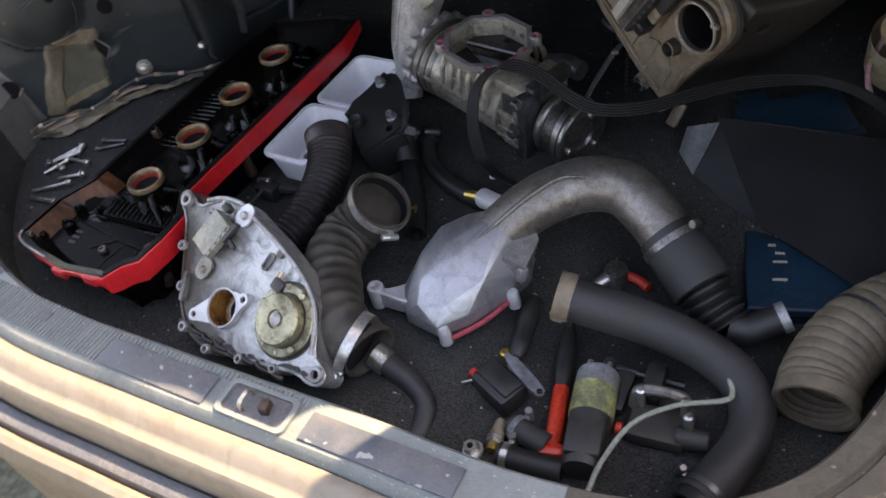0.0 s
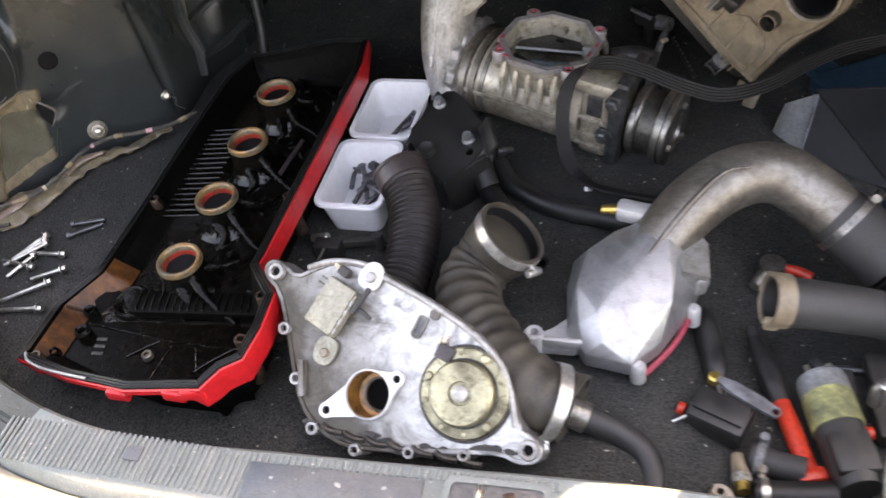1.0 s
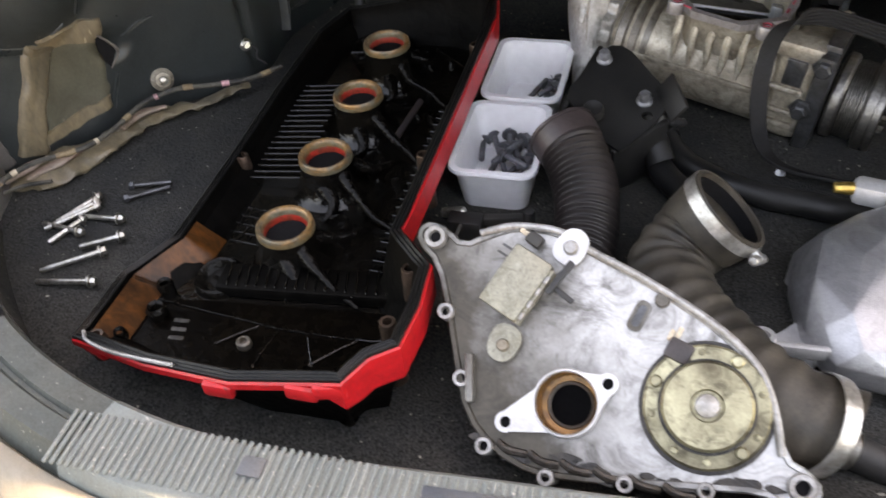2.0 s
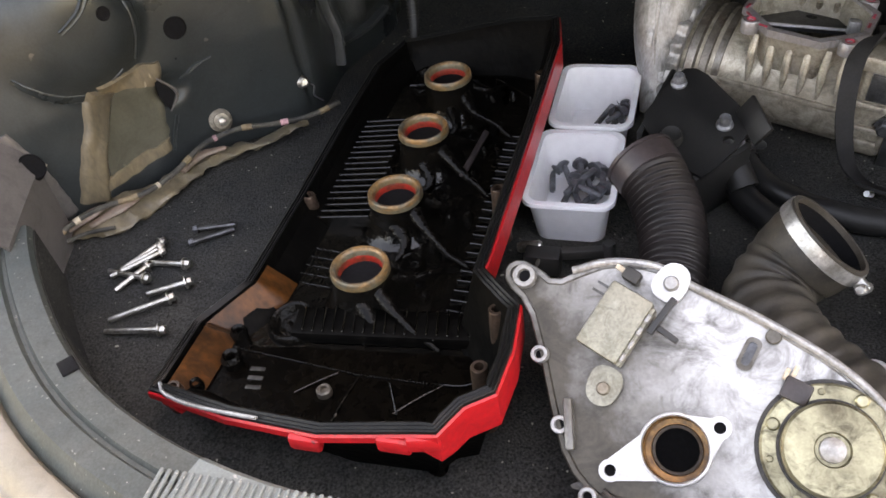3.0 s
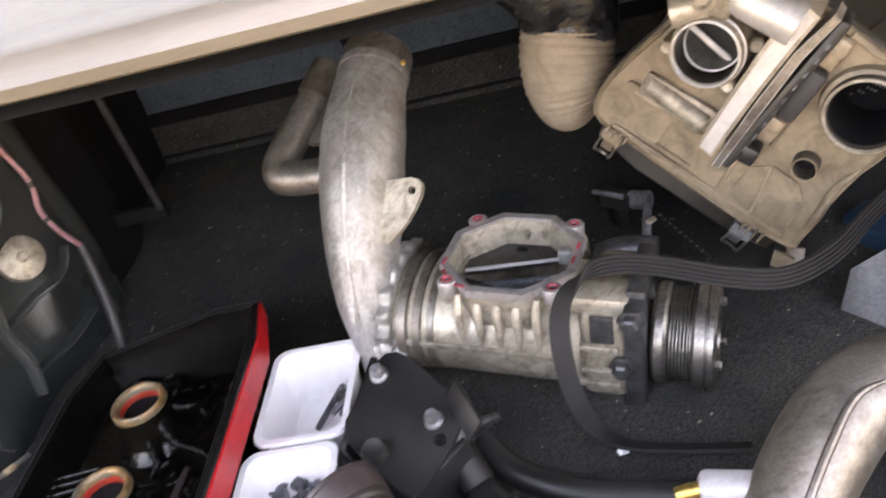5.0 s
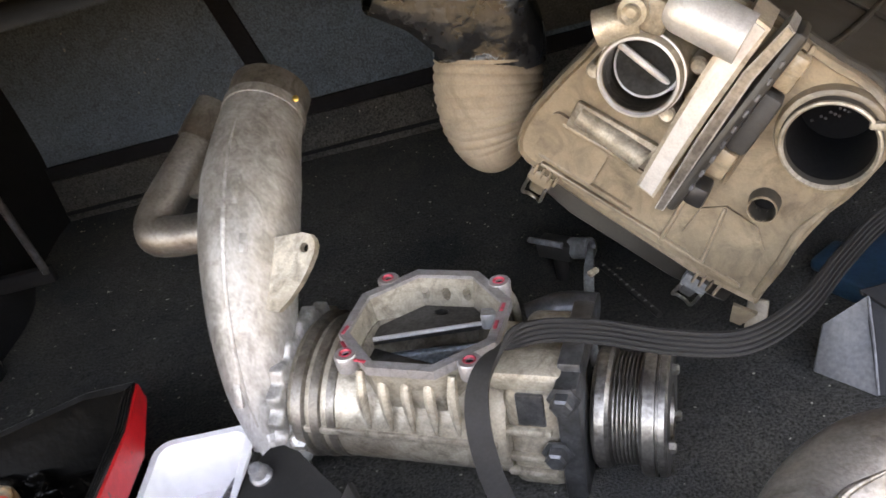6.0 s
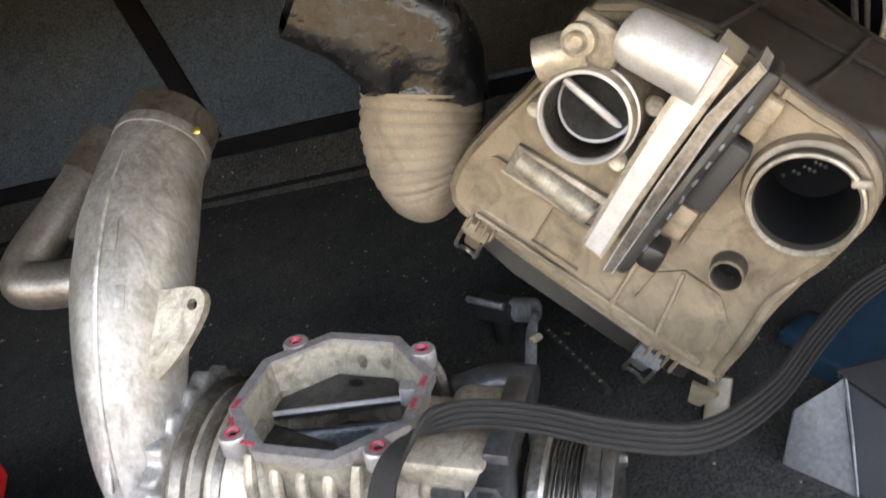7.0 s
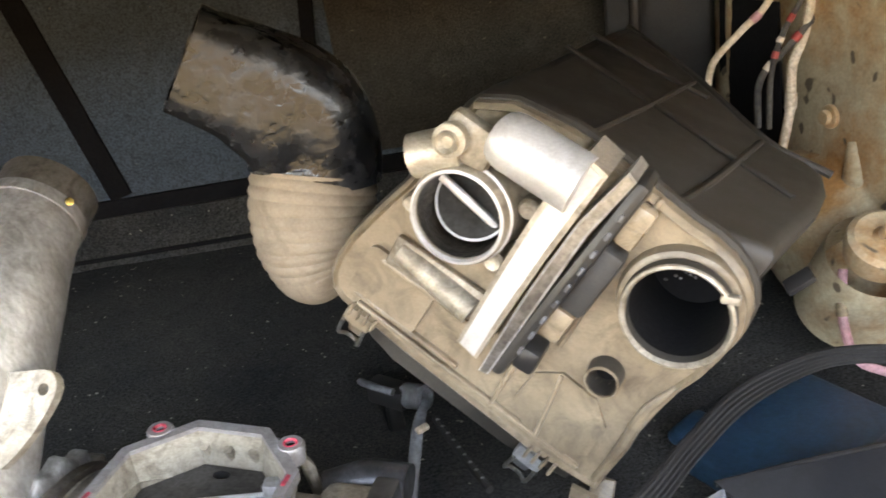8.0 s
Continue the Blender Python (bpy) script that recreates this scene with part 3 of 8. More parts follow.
side_right = sweep_sill("trim_side_right", SIDE_TRIM, TRIM_BROWN, "brown dusty side trim of the boot opening", 61, 96)
for trim, first, last in ((side_left, 17, 34), (sill, 34, 61), (side_right, 61, 96)):
    sweep_sill("lining", [(0.003, 0.068), (-0.0012, 0.068), (-0.0045, 0.0), (-0.006, -0.05), (0.002, -0.05)], CARPET, "dark carpet turned up behind the trim", first, last, trim)
# no hole is cut: a black block paints its shade
part("clip_hole", block((0.017, 0.013, 0.004), 0.001), SEAM_AND_SHADE, side_left, "black block for the shade in a square clip hole", m=pose(-0.180, -0.1445, 0.0758, 0, 0, -38))
body_edge = sweep_sill("body_edge", [(0.058, 0.056), (0.062, 0.066), (0.070, 0.069), (0.080, 0.066), (0.086, 0.057), (0.090, 0.055), (0.098, 0.056), (0.104, 0.050), (0.108, 0.038), (0.108, -0.09), (0.066, -0.09)], CHAMPAGNE,
                       "champagne painted steel edge of the boot opening, dusty")
seal = sweep_sill("rubber_seal", [(0.1095, 0.016), (0.111, 0.022), (0.120, 0.024), (0.128, 0.021), (0.131, 0.014), (0.131, -0.09), (0.1095, -0.09)], RUBBER_SEAL, "blue-grey rubber weather strip along the boot sill")
bumper = sweep_sill("bumper", [(0.1325, 0.008), (0.134, 0.018), (0.140, 0.022), (0.148, 0.019), (0.154, 0.008), (0.156, -0.012), (0.150, -0.05), (0.146, -0.28), (0.140, -0.36), (0.1325, -0.36)], CHAMPAGNE,
                    "champagne painted rear bumper, dusty", 14, 82)

# tread ribs of the sill, and its dark inlays
rib_me = part("tread_rib", block((0.0030, 0.042, 0.0026), 0.0008, segs=1), SILL_GREY, sill, m=pose(-0.0605, -0.2345, 0.0772)).data
for k in range(1, 48):
    x = -0.0605 + 0.0056 * k
    ob = new("tread_rib", rib_me)
    ob.parent, ob.matrix_basis = sill, pose(x, -0.2345 + 0.0168 * smooth(0.15, 0.7, x), 0.0772)
short_me = part("tread_rib", block((0.0030, 0.0090, 0.0026), 0.0008, segs=1), SILL_GREY, sill, m=pose(0.2098, -0.2162, 0.0772)).data
for k in range(1, 42):
    x = 0.2098 + 0.0056 * k
    ob = new("tread_rib", short_me)
    ob.parent, ob.matrix_basis = sill, pose(x, -0.2145 + 0.055 * (x - 0.24), 0.0772)


def inlay(x0, x1, y0, y1, name="inlay", mat=SILL_DARK):
    return part(name, block((x1 - x0, y1 - y0, 0.003), 0.0008), mat, sill, "dark blue-grey inlay", m=pose((x0 + x1) / 2, (y0 + y1) / 2, 0.0781, 0, 0, 2.5))


inlay(0.185, 0.335, -0.252, -0.219)
inlay(0.452, 0.615, -0.236, -0.205)
part("tread_square", block((0.016, 0.014, 0.002), 0.0006), SILL_DARK, sill, m=pose(0.076, -0.232, 0.0790))

# latch recess in the sill
latch = stand("boot_latch", pose(0.394, -0.227, 0.0776, 0, 0, 2.5), "steel latch striker in a dusty recess of the sill", "latch")
part("recess", slab(rounded(0.085, 0.040, 0.008), 0.000, 0.004, [rounded(0.074, 0.030, 0.006)]), SILL_GREY, latch)
part("well", block((0.074, 0.030, 0.0012), 0.0004, (0, 0, 0.0012)), RUBBER_SEAL, latch)
part("striker", tube([(-0.012, -0.010, 0.0), (-0.012, -0.008, 0.012), (-0.012, 0.008, 0.012), (-0.012, 0.010, 0.0)], 0.0022, 16, 10), STEEL, latch)
part("catch", block((0.010, 0.014, 0.012), 0.002, (0.012, 0, 0.006), (0, 0, 15)), COPPER, latch, "rusty orange catch")

# ---- side walls ----
LEFT = [(-0.47, -0.06), (-0.43, 0.03), (-0.355, 0.095), (-0.30, 0.175), (-0.252, 0.236), (-0.178, 0.306), (-0.172, 0.40), (-0.150, 0.47), (-0.140, 0.525), (-0.168, 0.57)]
RIGHT = [(1.10, -0.10), (1.02, 0.20), (0.93, 0.40), (0.86, 0.52), (0.83, 0.66), (0.80, 0.96)]


def side_wall(name, corners, mat, label, bulges, high=0.56):
    line = spline([(x, y, 0) for x, y in corners], 330)

    def at(u, v):
        k = min(int(round(u * 330)), 330)
        c = line[k]
        way = (line[min(k + 1, 330)] - line[max(k - 1, 0)]).normalized()
        inward = Vector((way.y, -way.x, 0)) * (1 if corners[0][0] < 0 else -1)
        z = -0.06 + (0.06 + 0.10 + (high - 0.10) * smooth(-0.05, 0.30, c.y)) * v
        push = 0.004 * noise.noise((c.x * 9, c.y * 9, z * 9)) - 0.10 * max(0.0, z - 0.12)
        for y0, z0, ry, rz, deep in bulges:
            d = ((c.y - y0) / ry) ** 2 + ((z - z0) / rz) ** 2
            push += deep * (1 - smooth(0.0, 1.15, d))
        return c + inward * push + Vector((0, 0, z))

    return grid(name, 330, 130, at, mat, label, sharp=50, thick=0.003)


REAR = [(-0.165, 0.565), (-0.155, 0.66), (-0.18, 0.76), (-0.185, 0.98)]
side_wall("wall_left_rear", REAR, SEAM_AND_SHADE, "black carpet lining of the rear corner", [])
wall_left = side_wall("wall_left", LEFT, INNER_METAL, "bare grey-green inner body metal, stained with tan dust", [
    (0.150, 0.195, 0.060, 0.075, 0.026), (0.200, 0.245, 0.020, 0.060, -0.014), (0.42, 0.11, 0.05, 0.06, -0.012), (0.160, 0.072, 0.030, 0.060, -0.006), (0.36, 0.20, 0.012, 0.12, 0.003),
    (0.56, 0.20, 0.02, 0.3, 0.020), (0.205, 0.095, 0.020, 0.020, -0.007), (0.31, 0.10, 0.008, 0.09, -0.006)])
wall_right = side_wall("wall_right", RIGHT, RUSTY_METAL, "tan dusty inner body metal with rust stains", [
    (0.60, 0.06, 0.07, 0.07, 0.045), (0.50, 0.02, 0.06, 0.05, 0.03), (0.75, 0.20, 0.03, 0.20, 0.025), (0.86, 0.2, 0.02, 0.3, -0.02)])


def on_wall(parent, name, at, way, profile, mat, label="", seg=24):
    return part(name, lathe(profile, seg), mat, parent, label, m=along(at, Vector(at) + Vector(way)))


# black discs on the uncut wall stand in for dark drain holes
for at, way, r in (((-0.2604, 0.2273, 0.1534), (0.74, -0.67, 0.09), 0.0105), ((-0.3550, 0.0680, 0.0905), (0.78, 0.0, 0.60), 0.0120), ((-0.2853, 0.1645, 0.2011), (0.89, -0.45, 0.10), 0.0062), ((-0.1798, 0.3245, 0.1941), (0.95, -0.25, 0.1), 0.0070)):
    on_wall(wall_left, "drain_plug", at, way, [(0, r * 0.12), (r * 0.45, r * 0.11), (r * 0.80, r * 0.09), (r * 0.95, 0.0010), (r * 1.02, 0.0016), (r * 1.12, 0.0010), (r * 1.18, -0.004)], SEAM_AND_SHADE, "black low disc standing in for a dark drain hole")
wall_tree = BVHTree.FromPolygons([v.co for v in wall_left.data.vertices], [list(p.vertices) for p in wall_left.data.polygons])


def hug(name, pts, width, high, mat, label="", count=30, taper=1.0):
    """A pressed strip that follows the left wall. width: one number or several along it."""
    line = spline(pts, count)
    ws = width if isinstance(width, (list, tuple)) else [width, width]
    rows = []
    for k, p in enumerate(line):
        spot, face, _, _ = wall_tree.find_nearest(p)
        if face.dot(Vector((0.7, -0.7, 0.1))) < 0:
            face = -face
        way = (line[min(k + 1, count)] - line[max(k - 1, 0)]).normalized()
        side = face.cross(way).normalized()
        f = k / count * (len(ws) - 1)
        a = min(int(f), len(ws) - 2)
        w = (ws[a] + (ws[a + 1] - ws[a]) * (f - a)) / 2
        w *= 1 + 0.10 * noise.noise((k * 0.4, 2, w * 90))
        rows.append([spot + side * x * w + face * z for x, z in ((-1.0, -0.012), (-1.0, high * 0.15), (-0.86, high * 0.75), (-0.6, high), (-0.15, high * 0.86), (0.15, high * 0.86), (0.6, high), (0.86, high * 0.75), (1.0, high * 0.15), (1.0, -0.012))])
    return part(name, loft(rows), mat, wall_left, label, 40)


hug("vertical_rib", [(-0.326, 0.158, 0.135), (-0.331, 0.146, 0.105), (-0.340, 0.126, 0.060), (-0.346, 0.112, 0.018)], [0.034, 0.032, 0.028, 0.032], 0.007, DUSTY_METAL, "tan dusty pressed rib")
hug("edge_fold", [(-0.312, 0.195, 0.248), (-0.304, 0.198, 0.194), (-0.301, 0.193, 0.145)], [0.010, 0.012, 0.006], 0.0032, INNER_METAL)
hug("edge_fold", [(-0.282, 0.206, 0.064), (-0.286, 0.197, 0.045), (-0.289, 0.190, 0.027)], 0.005, 0.003, INNER_METAL)
hug("edge_fold", [(-0.340, 0.150, 0.198), (-0.325, 0.172, 0.212), (-0.318, 0.184, 0.235), (-0.314, 0.194, 0.255)], [0.006, 0.010, 0.008], 0.0036, INNER_METAL)
hug("dome_edge", [(-0.366, 0.112, 0.168), (-0.355, 0.122, 0.152), (-0.343, 0.136, 0.138), (-0.330, 0.152, 0.134), (-0.312, 0.178, 0.146)], [0.006, 0.010, 0.012, 0.010, 0.005], 0.0026, INNER_METAL, "worn edge of the pressed dome")


def skin(name, corners, mat, label, up=0.0016, nx=24, ny=18):
    """A thin sheet laid on the left wall between four corners, with an uneven edge."""
    a, b, c, d = [Vector(p) for p in corners]
    bm = bmesh.new()
    rows = []
    for i in range(nx + 1):
        row = []
        for j in range(ny + 1):
            u, v = i / nx, j / ny
            p = (a.lerp(b, u)).lerp(d.lerp(c, u), v)
            rim = min(u, 1 - u, v, 1 - v)
            p += Vector((noise.noise(p * 70), noise.noise(p * 70 + Vector((4, 0, 0))), noise.noise(p * 70 + Vector((0, 7, 0))))) * 0.004
            spot, face, _, _ = wall_tree.find_nearest(p)
            if face.dot(Vector((0.7, -0.7, 0.1))) < 0:
                face = -face
            row.append(bm.verts.new(spot + face * (up * smooth(0.0, 0.06, rim) * 1.8 - 0.0008 + 0.0015)))
        rows.append(row)
    for i in range(nx):
        for j in range(ny):
            bm.faces.new((rows[i][j], rows[i + 1][j], rows[i + 1][j + 1], rows[i][j + 1]))
    return part(name, bm, mat, wall_left, label, 60)


skin("recess_panel", ((-0.326, 0.146, 0.120), (-0.283, 0.204, 0.116), (-0.291, 0.192, 0.030), (-0.334, 0.126, 0.022)), OLIVE_PANEL, "olive grey recessed panel, lighter than the wall")
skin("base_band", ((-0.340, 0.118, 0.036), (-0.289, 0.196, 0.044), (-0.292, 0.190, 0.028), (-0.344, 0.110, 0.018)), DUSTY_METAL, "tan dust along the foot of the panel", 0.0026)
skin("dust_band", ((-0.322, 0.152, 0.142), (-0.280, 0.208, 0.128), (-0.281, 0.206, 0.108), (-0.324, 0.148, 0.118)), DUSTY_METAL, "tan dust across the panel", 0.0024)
dent = axes((-0.2800, 0.1995, 0.0965), (0.67, 0.74, 0.0), (0.76, -0.64, 0.06))
# raised black plate paints the shade of the dent
part("dent", slab([(-0.006, 0.020), (0.010, -0.006), (-0.001, -0.022), (-0.007, -0.004)], -0.004, 0.0030), SEAM_AND_SHADE, wall_left, "black plate for the shade in a torn triangular dent", m=dent)
part("dent_lip", tube([(-0.007, 0.021, 0.003), (0.011, -0.005, 0.004), (-0.001, -0.023, 0.003)], [0.0008, 0.0018, 0.0008], 14, 8), PINK_GREY, wall_left, "bent bright lip", m=dent)
hug("crease", [(-0.268, 0.214, 0.098), (-0.255, 0.228, 0.108), (-0.240, 0.242, 0.112)], [0.002, 0.005, 0.002], 0.0030, INNER_METAL)
for name, corners in (("foot_panel", ((-0.348, 0.070, -0.002), (-0.312, -0.030, -0.002), (-0.314, -0.033, 0.080), (-0.354, 0.074, 0.086))), ("foot_panel", ((-0.354, 0.074, 0.086), (-0.314, -0.033, 0.080), (-0.352, -0.040, 0.112), (-0.418, 0.082, 0.165)))):
    a, b, c, d = [Vector(p) for p in corners]
    rows = []
    for i in range(15):
        row = [a.lerp(b, i / 14).lerp(d.lerp(c, i / 14), j / 10) for j in range(11)]
        row = [p + Vector((0.8, -0.4, 0.3)) * 0.0022 * noise.noise(p * 34) for p in row]
        rows.append(row + [p - Vector((0.003, 0.0, 0.002)) for p in row[::-1]])
    part(name, loft(rows), PINK_GREY, wall_left, "pinkish grey foot of the wall, dusty", 60)
hug("lower_panel", [(-0.385, 0.068, 0.120), (-0.380, 0.074, 0.080), (-0.372, 0.074, 0.040), (-0.365, 0.076, 0.012)], [0.030, 0.044, 0.046, 0.040], 0.005, PINK_GREY, "pinkish grey lower panel")
part("lead", tube([(-0.338, 0.131, 0.106), (-0.358, 0.090, 0.080), (-0.362, 0.062, 0.055), (-0.352, 0.045, 0.030)], 0.0011, 30, 8), WIRE_WHITE, wall_left, "thin pale wire")
flange_bm = tube([(-0.36, 0.075, 0.004), (-0.315, 0.10, 0.006), (-0.285, 0.15, 0.007), (-0.255, 0.205, 0.008), (-0.21, 0.235, 0.01), (-0.17, 0.275, 0.012)], [0.016, 0.029, 0.021, 0.013, 0.009, 0.006], 90, 18, squash=0.32)
for v in flange_bm.verts:
    v.co += Vector((noise.noise(v.co * 60), noise.noise(v.co * 60 + Vector((5, 0, 0))), 0.8 * noise.noise(v.co * 75 + Vector((0, 9, 0))))) * 0.006
part("lower_flange", flange_bm, DUSTY_METAL, wall_left, "crumpled tan dusty seam flange", 25)
for pts in ([(-0.352, 0.062, 0.012), (-0.330, 0.086, 0.020), (-0.322, 0.10, 0.020)], [(-0.330, 0.075, 0.012), (-0.305, 0.100, 0.018), (-0.295, 0.125, 0.016)], [(-0.268, 0.165, 0.018), (-0.262, 0.190, 0.020), (-0.240, 0.212, 0.018)]):
    part("weld_lump", tube(pts, [0.004, 0.007, 0.003], 16, 10, squash=0.6), PINK_SEALER, wall_left, "lumpy seam sealer")
part("dark_trim", block((0.110, 0.016, 0.46), 0.006, (0.765, 0.835, 0.22), (0, 0, -24), segs=3), RUBBER_GREY, wall_right, "dark pillar trim")
part("trim_fold", tube([(0.735, 0.820, 0.02), (0.738, 0.822, 0.22), (0.742, 0.824, 0.42)], 0.006, 20, 10), BLACK_PLASTIC, wall_right)
part("wall_fold", tube([(0.812, 0.740, 0.02), (0.812, 0.740, 0.22), (0.816, 0.742, 0.42)], [0.010, 0.012, 0.012], 20, 12), RUSTY_METAL, wall_right, "tan pressed fold")
part("wall_arm", tube([(0.822, 0.655, 0.122), (0.838, 0.625, 0.128), (0.852, 0.585, 0.140)], [0.004, 0.007, 0.006], 16, 10, squash=0.6), RUSTY_METAL, wall_right, "tan bracket arm")
part("wall_bolt", lathe([(0.010, 0), (0.0095, 0.003), (0.006, 0.004), (0.0055, 0.008), (0, 0.008)], 18), RUSTY_METAL, wall_right, m=along((0.838, 0.608, 0.168), (0.6, 0.55, 0.18)))
part("wall_swage", tube([(0.852, 0.560, 0.05), (0.850, 0.570, 0.12), (0.845, 0.580, 0.155)], [0.022, 0.020, 0.006], 16, 14, squash=0.5), RUSTY_METAL, wall_right, "rounded swage")
boss_m = axes((-0.2165, 0.2825, 0.264), (1, 0, -0.3), (0.30, -0.22, 1.0))
part("pressed_boss", lathe([(0.0, -0.001), (0.024, -0.0015), (0.029, -0.003), (0.0312, -0.007), (0.0318, -0.020), (0.0305, -0.040), (0.026, -0.060), (0.016, -0.078), (0.0, -0.088)], 44), PINK_GREY, wall_left, "rounded pressed boss", 60, m=boss_m)
# pink primer; its lighter tone also paints skylight on the top
part("boss_top", lathe([(0.0, 0.0006), (0.022, 0.0002), (0.0285, -0.0016), (0.0308, -0.0045), (0.0320, -0.0090), (0.0322, -0.016)], 44), PINKISH, wall_left, "lilac primer top of the boss, lightened for skylight", 60, m=boss_m)
# lighter strip paints the sky's reflection along the ridge
hug("swage", [(-0.272, 0.242, 0.318), (-0.2635, 0.2495, 0.3025), (-0.2520, 0.2585, 0.2815), (-0.238, 0.262, 0.260), (-0.227, 0.264, 0.236), (-0.221, 0.267, 0.212)], [0.004, 0.016, 0.026, 0.024, 0.014, 0.003], 0.0042, RIDGE_HIGHLIGHT, "swage in lighter metal for a streak of reflected sky", 40)
# upper shelf bracket with round nut, beside the back window strut
hug("bracket_ridge", [(-0.156, 0.478, 0.215), (-0.161, 0.461, 0.190), (-0.169, 0.433, 0.170), (-0.178, 0.414, 0.140), (-0.178, 0.404, 0.100), (-0.172, 0.396, 0.050), (-0.170, 0.386, 0.020)], [0.006, 0.010, 0.011, 0.011, 0.011, 0.010, 0.006], 0.012, RIDGE_HIGHLIGHT, "pressed ridge round the bracket", 50)
hug("bracket_ridge", [(-0.163, 0.448, 0.172), (-0.176, 0.424, 0.140), (-0.180, 0.413, 0.108), (-0.180, 0.409, 0.090)], [0.004, 0.007, 0.007, 0.004], 0.009, RIDGE_HIGHLIGHT, "inner ridge", 40)
hug("bracket_ridge", [(-0.180, 0.411, 0.092), (-0.162, 0.448, 0.098), (-0.146, 0.486, 0.104), (-0.141, 0.505, 0.122)], [0.005, 0.009, 0.009, 0.004], 0.011, RIDGE_HIGHLIGHT, "slanting rib", 40)
hug("bracket_ridge", [(-0.169, 0.404, 0.040), (-0.155, 0.448, 0.036), (-0.142, 0.496, 0.042)], [0.005, 0.009, 0.005], 0.011, RIDGE_HIGHLIGHT, "lower rib", 40)
# the shade of the pocket is put into this strip's colour
hug("bracket_floor", [(-0.172, 0.425, 0.072), (-0.158, 0.455, 0.070), (-0.145, 0.488, 0.072)], [0.044, 0.050, 0.044], 0.0030, POCKET_SHADE, "pocket floor, darkened for the shade in it", 30)
on_wall(wall_left, "mounting_nut", (-0.155, 0.458, 0.143), (0.75, -0.45, 0.45), [(0, 0.0135), (0.004, 0.0135), (0.0055, 0.0110), (0.006, 0.0085), (0.020, 0.0075), (0.0235, 0.0055), (0.0240, 0.002), (0.0240, -0.004)], CAST_TAN, "dusty round steel nut")
part("strut", tube([(-0.083, 0.628, 0.078), (-0.080, 0.612, 0.247), (-0.077, 0.597, 0.41)], 0.0042, 16, 10), DARK_STEEL, wall_left, "thin grey gas strut")
part("strut_foot", block((0.070, 0.012, 0.020), 0.004, (-0.112, 0.632, 0.074)), SEAM_AND_SHADE, wall_left)

# lid of the place: shelf under the rear window, with the painted edge in front of it
shelf_line = [(x, 0.018 + 0.50 * max(0.0, 0.24 - x) ** 2 + 0.040 * smooth(0.56, 0.62, x) + 0.5 * max(0.0, x - 0.62) ** 2) for x in (-0.75 + 0.05 * i for i in range(40))]


def sweep_top(name, profile, mat, label):
    bm = bmesh.new()
    rows = [[bm.verts.new((x, y + d, z + 0.0055)) for d, z in profile] for x, y in shelf_line]
    n = len(profile)
    for a, b in zip(rows, rows[1:]):
        for i in range(n):
            bm.faces.new((a[i], b[i], b[(i + 1) % n], a[(i + 1) % n]))
    bm.faces.new(rows[0])
    bm.faces.new(rows[-1])
    return tagged(part(name, bm, mat, None, label, 40), kind="structure")


sweep_top("roof_edge", [(0.0, 0.438), (-0.002, 0.443), (0.004, 0.447), (0.016, 0.449), (0.024, 0.446), (0.032, 0.440), (0.046, 0.439), (0.054, 0.443), (0.060, 0.455), (0.070, 0.462), (0.10, 0.466), (0.20, 0.472),
                        (0.34, 0.50), (0.34, 0.49), (0.19, 0.455), (0.05, 0.430), (0.010, 0.434)], ROOF_CHAMPAGNE_DIM, "champagne painted steel edge above the boot opening, with a drain channel")
sweep_top("ceiling", [(0.012, 0.428), (0.05, 0.424), (1.15, 0.470), (1.15, 0.52), (0.34, 0.485), (0.19, 0.452), (0.05, 0.429)], DARK_SHELF, "dark underside of the parcel shelf")

# raised tailgate out of view, hinged behind the painted edge; opening notched for sun patches
gate_line = [(-0.48, 0.478), (1.06, 0.478), (1.02, 1.20), (0.85, 1.28), (-0.30, 1.28), (-0.44, 1.20)]
sun_gap_line = [(-0.26, 0.715), (0.46, 0.708), (0.53, 0.682), (0.650, 0.680), (0.656, 0.552), (0.738, 0.552), (0.746, 0.755), (0.94, 0.765), (0.92, 0.95), (-0.22, 0.95)]
gate = slab(gate_line, -0.03, 0.0, [sun_gap_line])
bmesh.ops.transform(gate, matrix=pose(0, 0.150, 0, 90, 0, 0), verts=gate.verts)
tagged(part("tailgate", gate, CHAMPAGNE, None, "champagne painted raised tailgate, unseen, its opening cut to shape the sun patch"), kind="structure")

# outside: quarter panels and ground
def wing_at(side):
    def at(u, v):
        y = -0.30 + 1.6 * u
        z = -0.35 + (0.36 + 0.46 * smooth(0.0, 0.55, y)) * v
        return Vector((0.27 + side * (0.95 - 0.10 * smooth(0.2, -0.3, y) - 0.14 * smooth(0.15, 0.55, z)), y, z))
    return at


grid("quarter_panel_left", 24, 16, wing_at(-1), CHAMPAGNE, "champagne painted quarter panel", thick=0.003)
grid("quarter_panel_right", 24, 16, wing_at(1), CHAMPAGNE, "champagne painted quarter panel", thick=0.003)
GROUND_Z = -0.62
# unseen wall, added to keep low skylight out of the boot
far_blocker = block((26, 0.25, 2.3), 0.02, (0.3, -6.6, GROUND_Z + 1.15))
tagged(part("wall_yard", far_blocker, SKY_BLOCKER, None, "unseen brown wall added behind the car to block low skylight"), kind="structure")
bm = bmesh.new()
bmesh.ops.create_grid(bm, x_segments=60, y_segments=60, size=1.0)
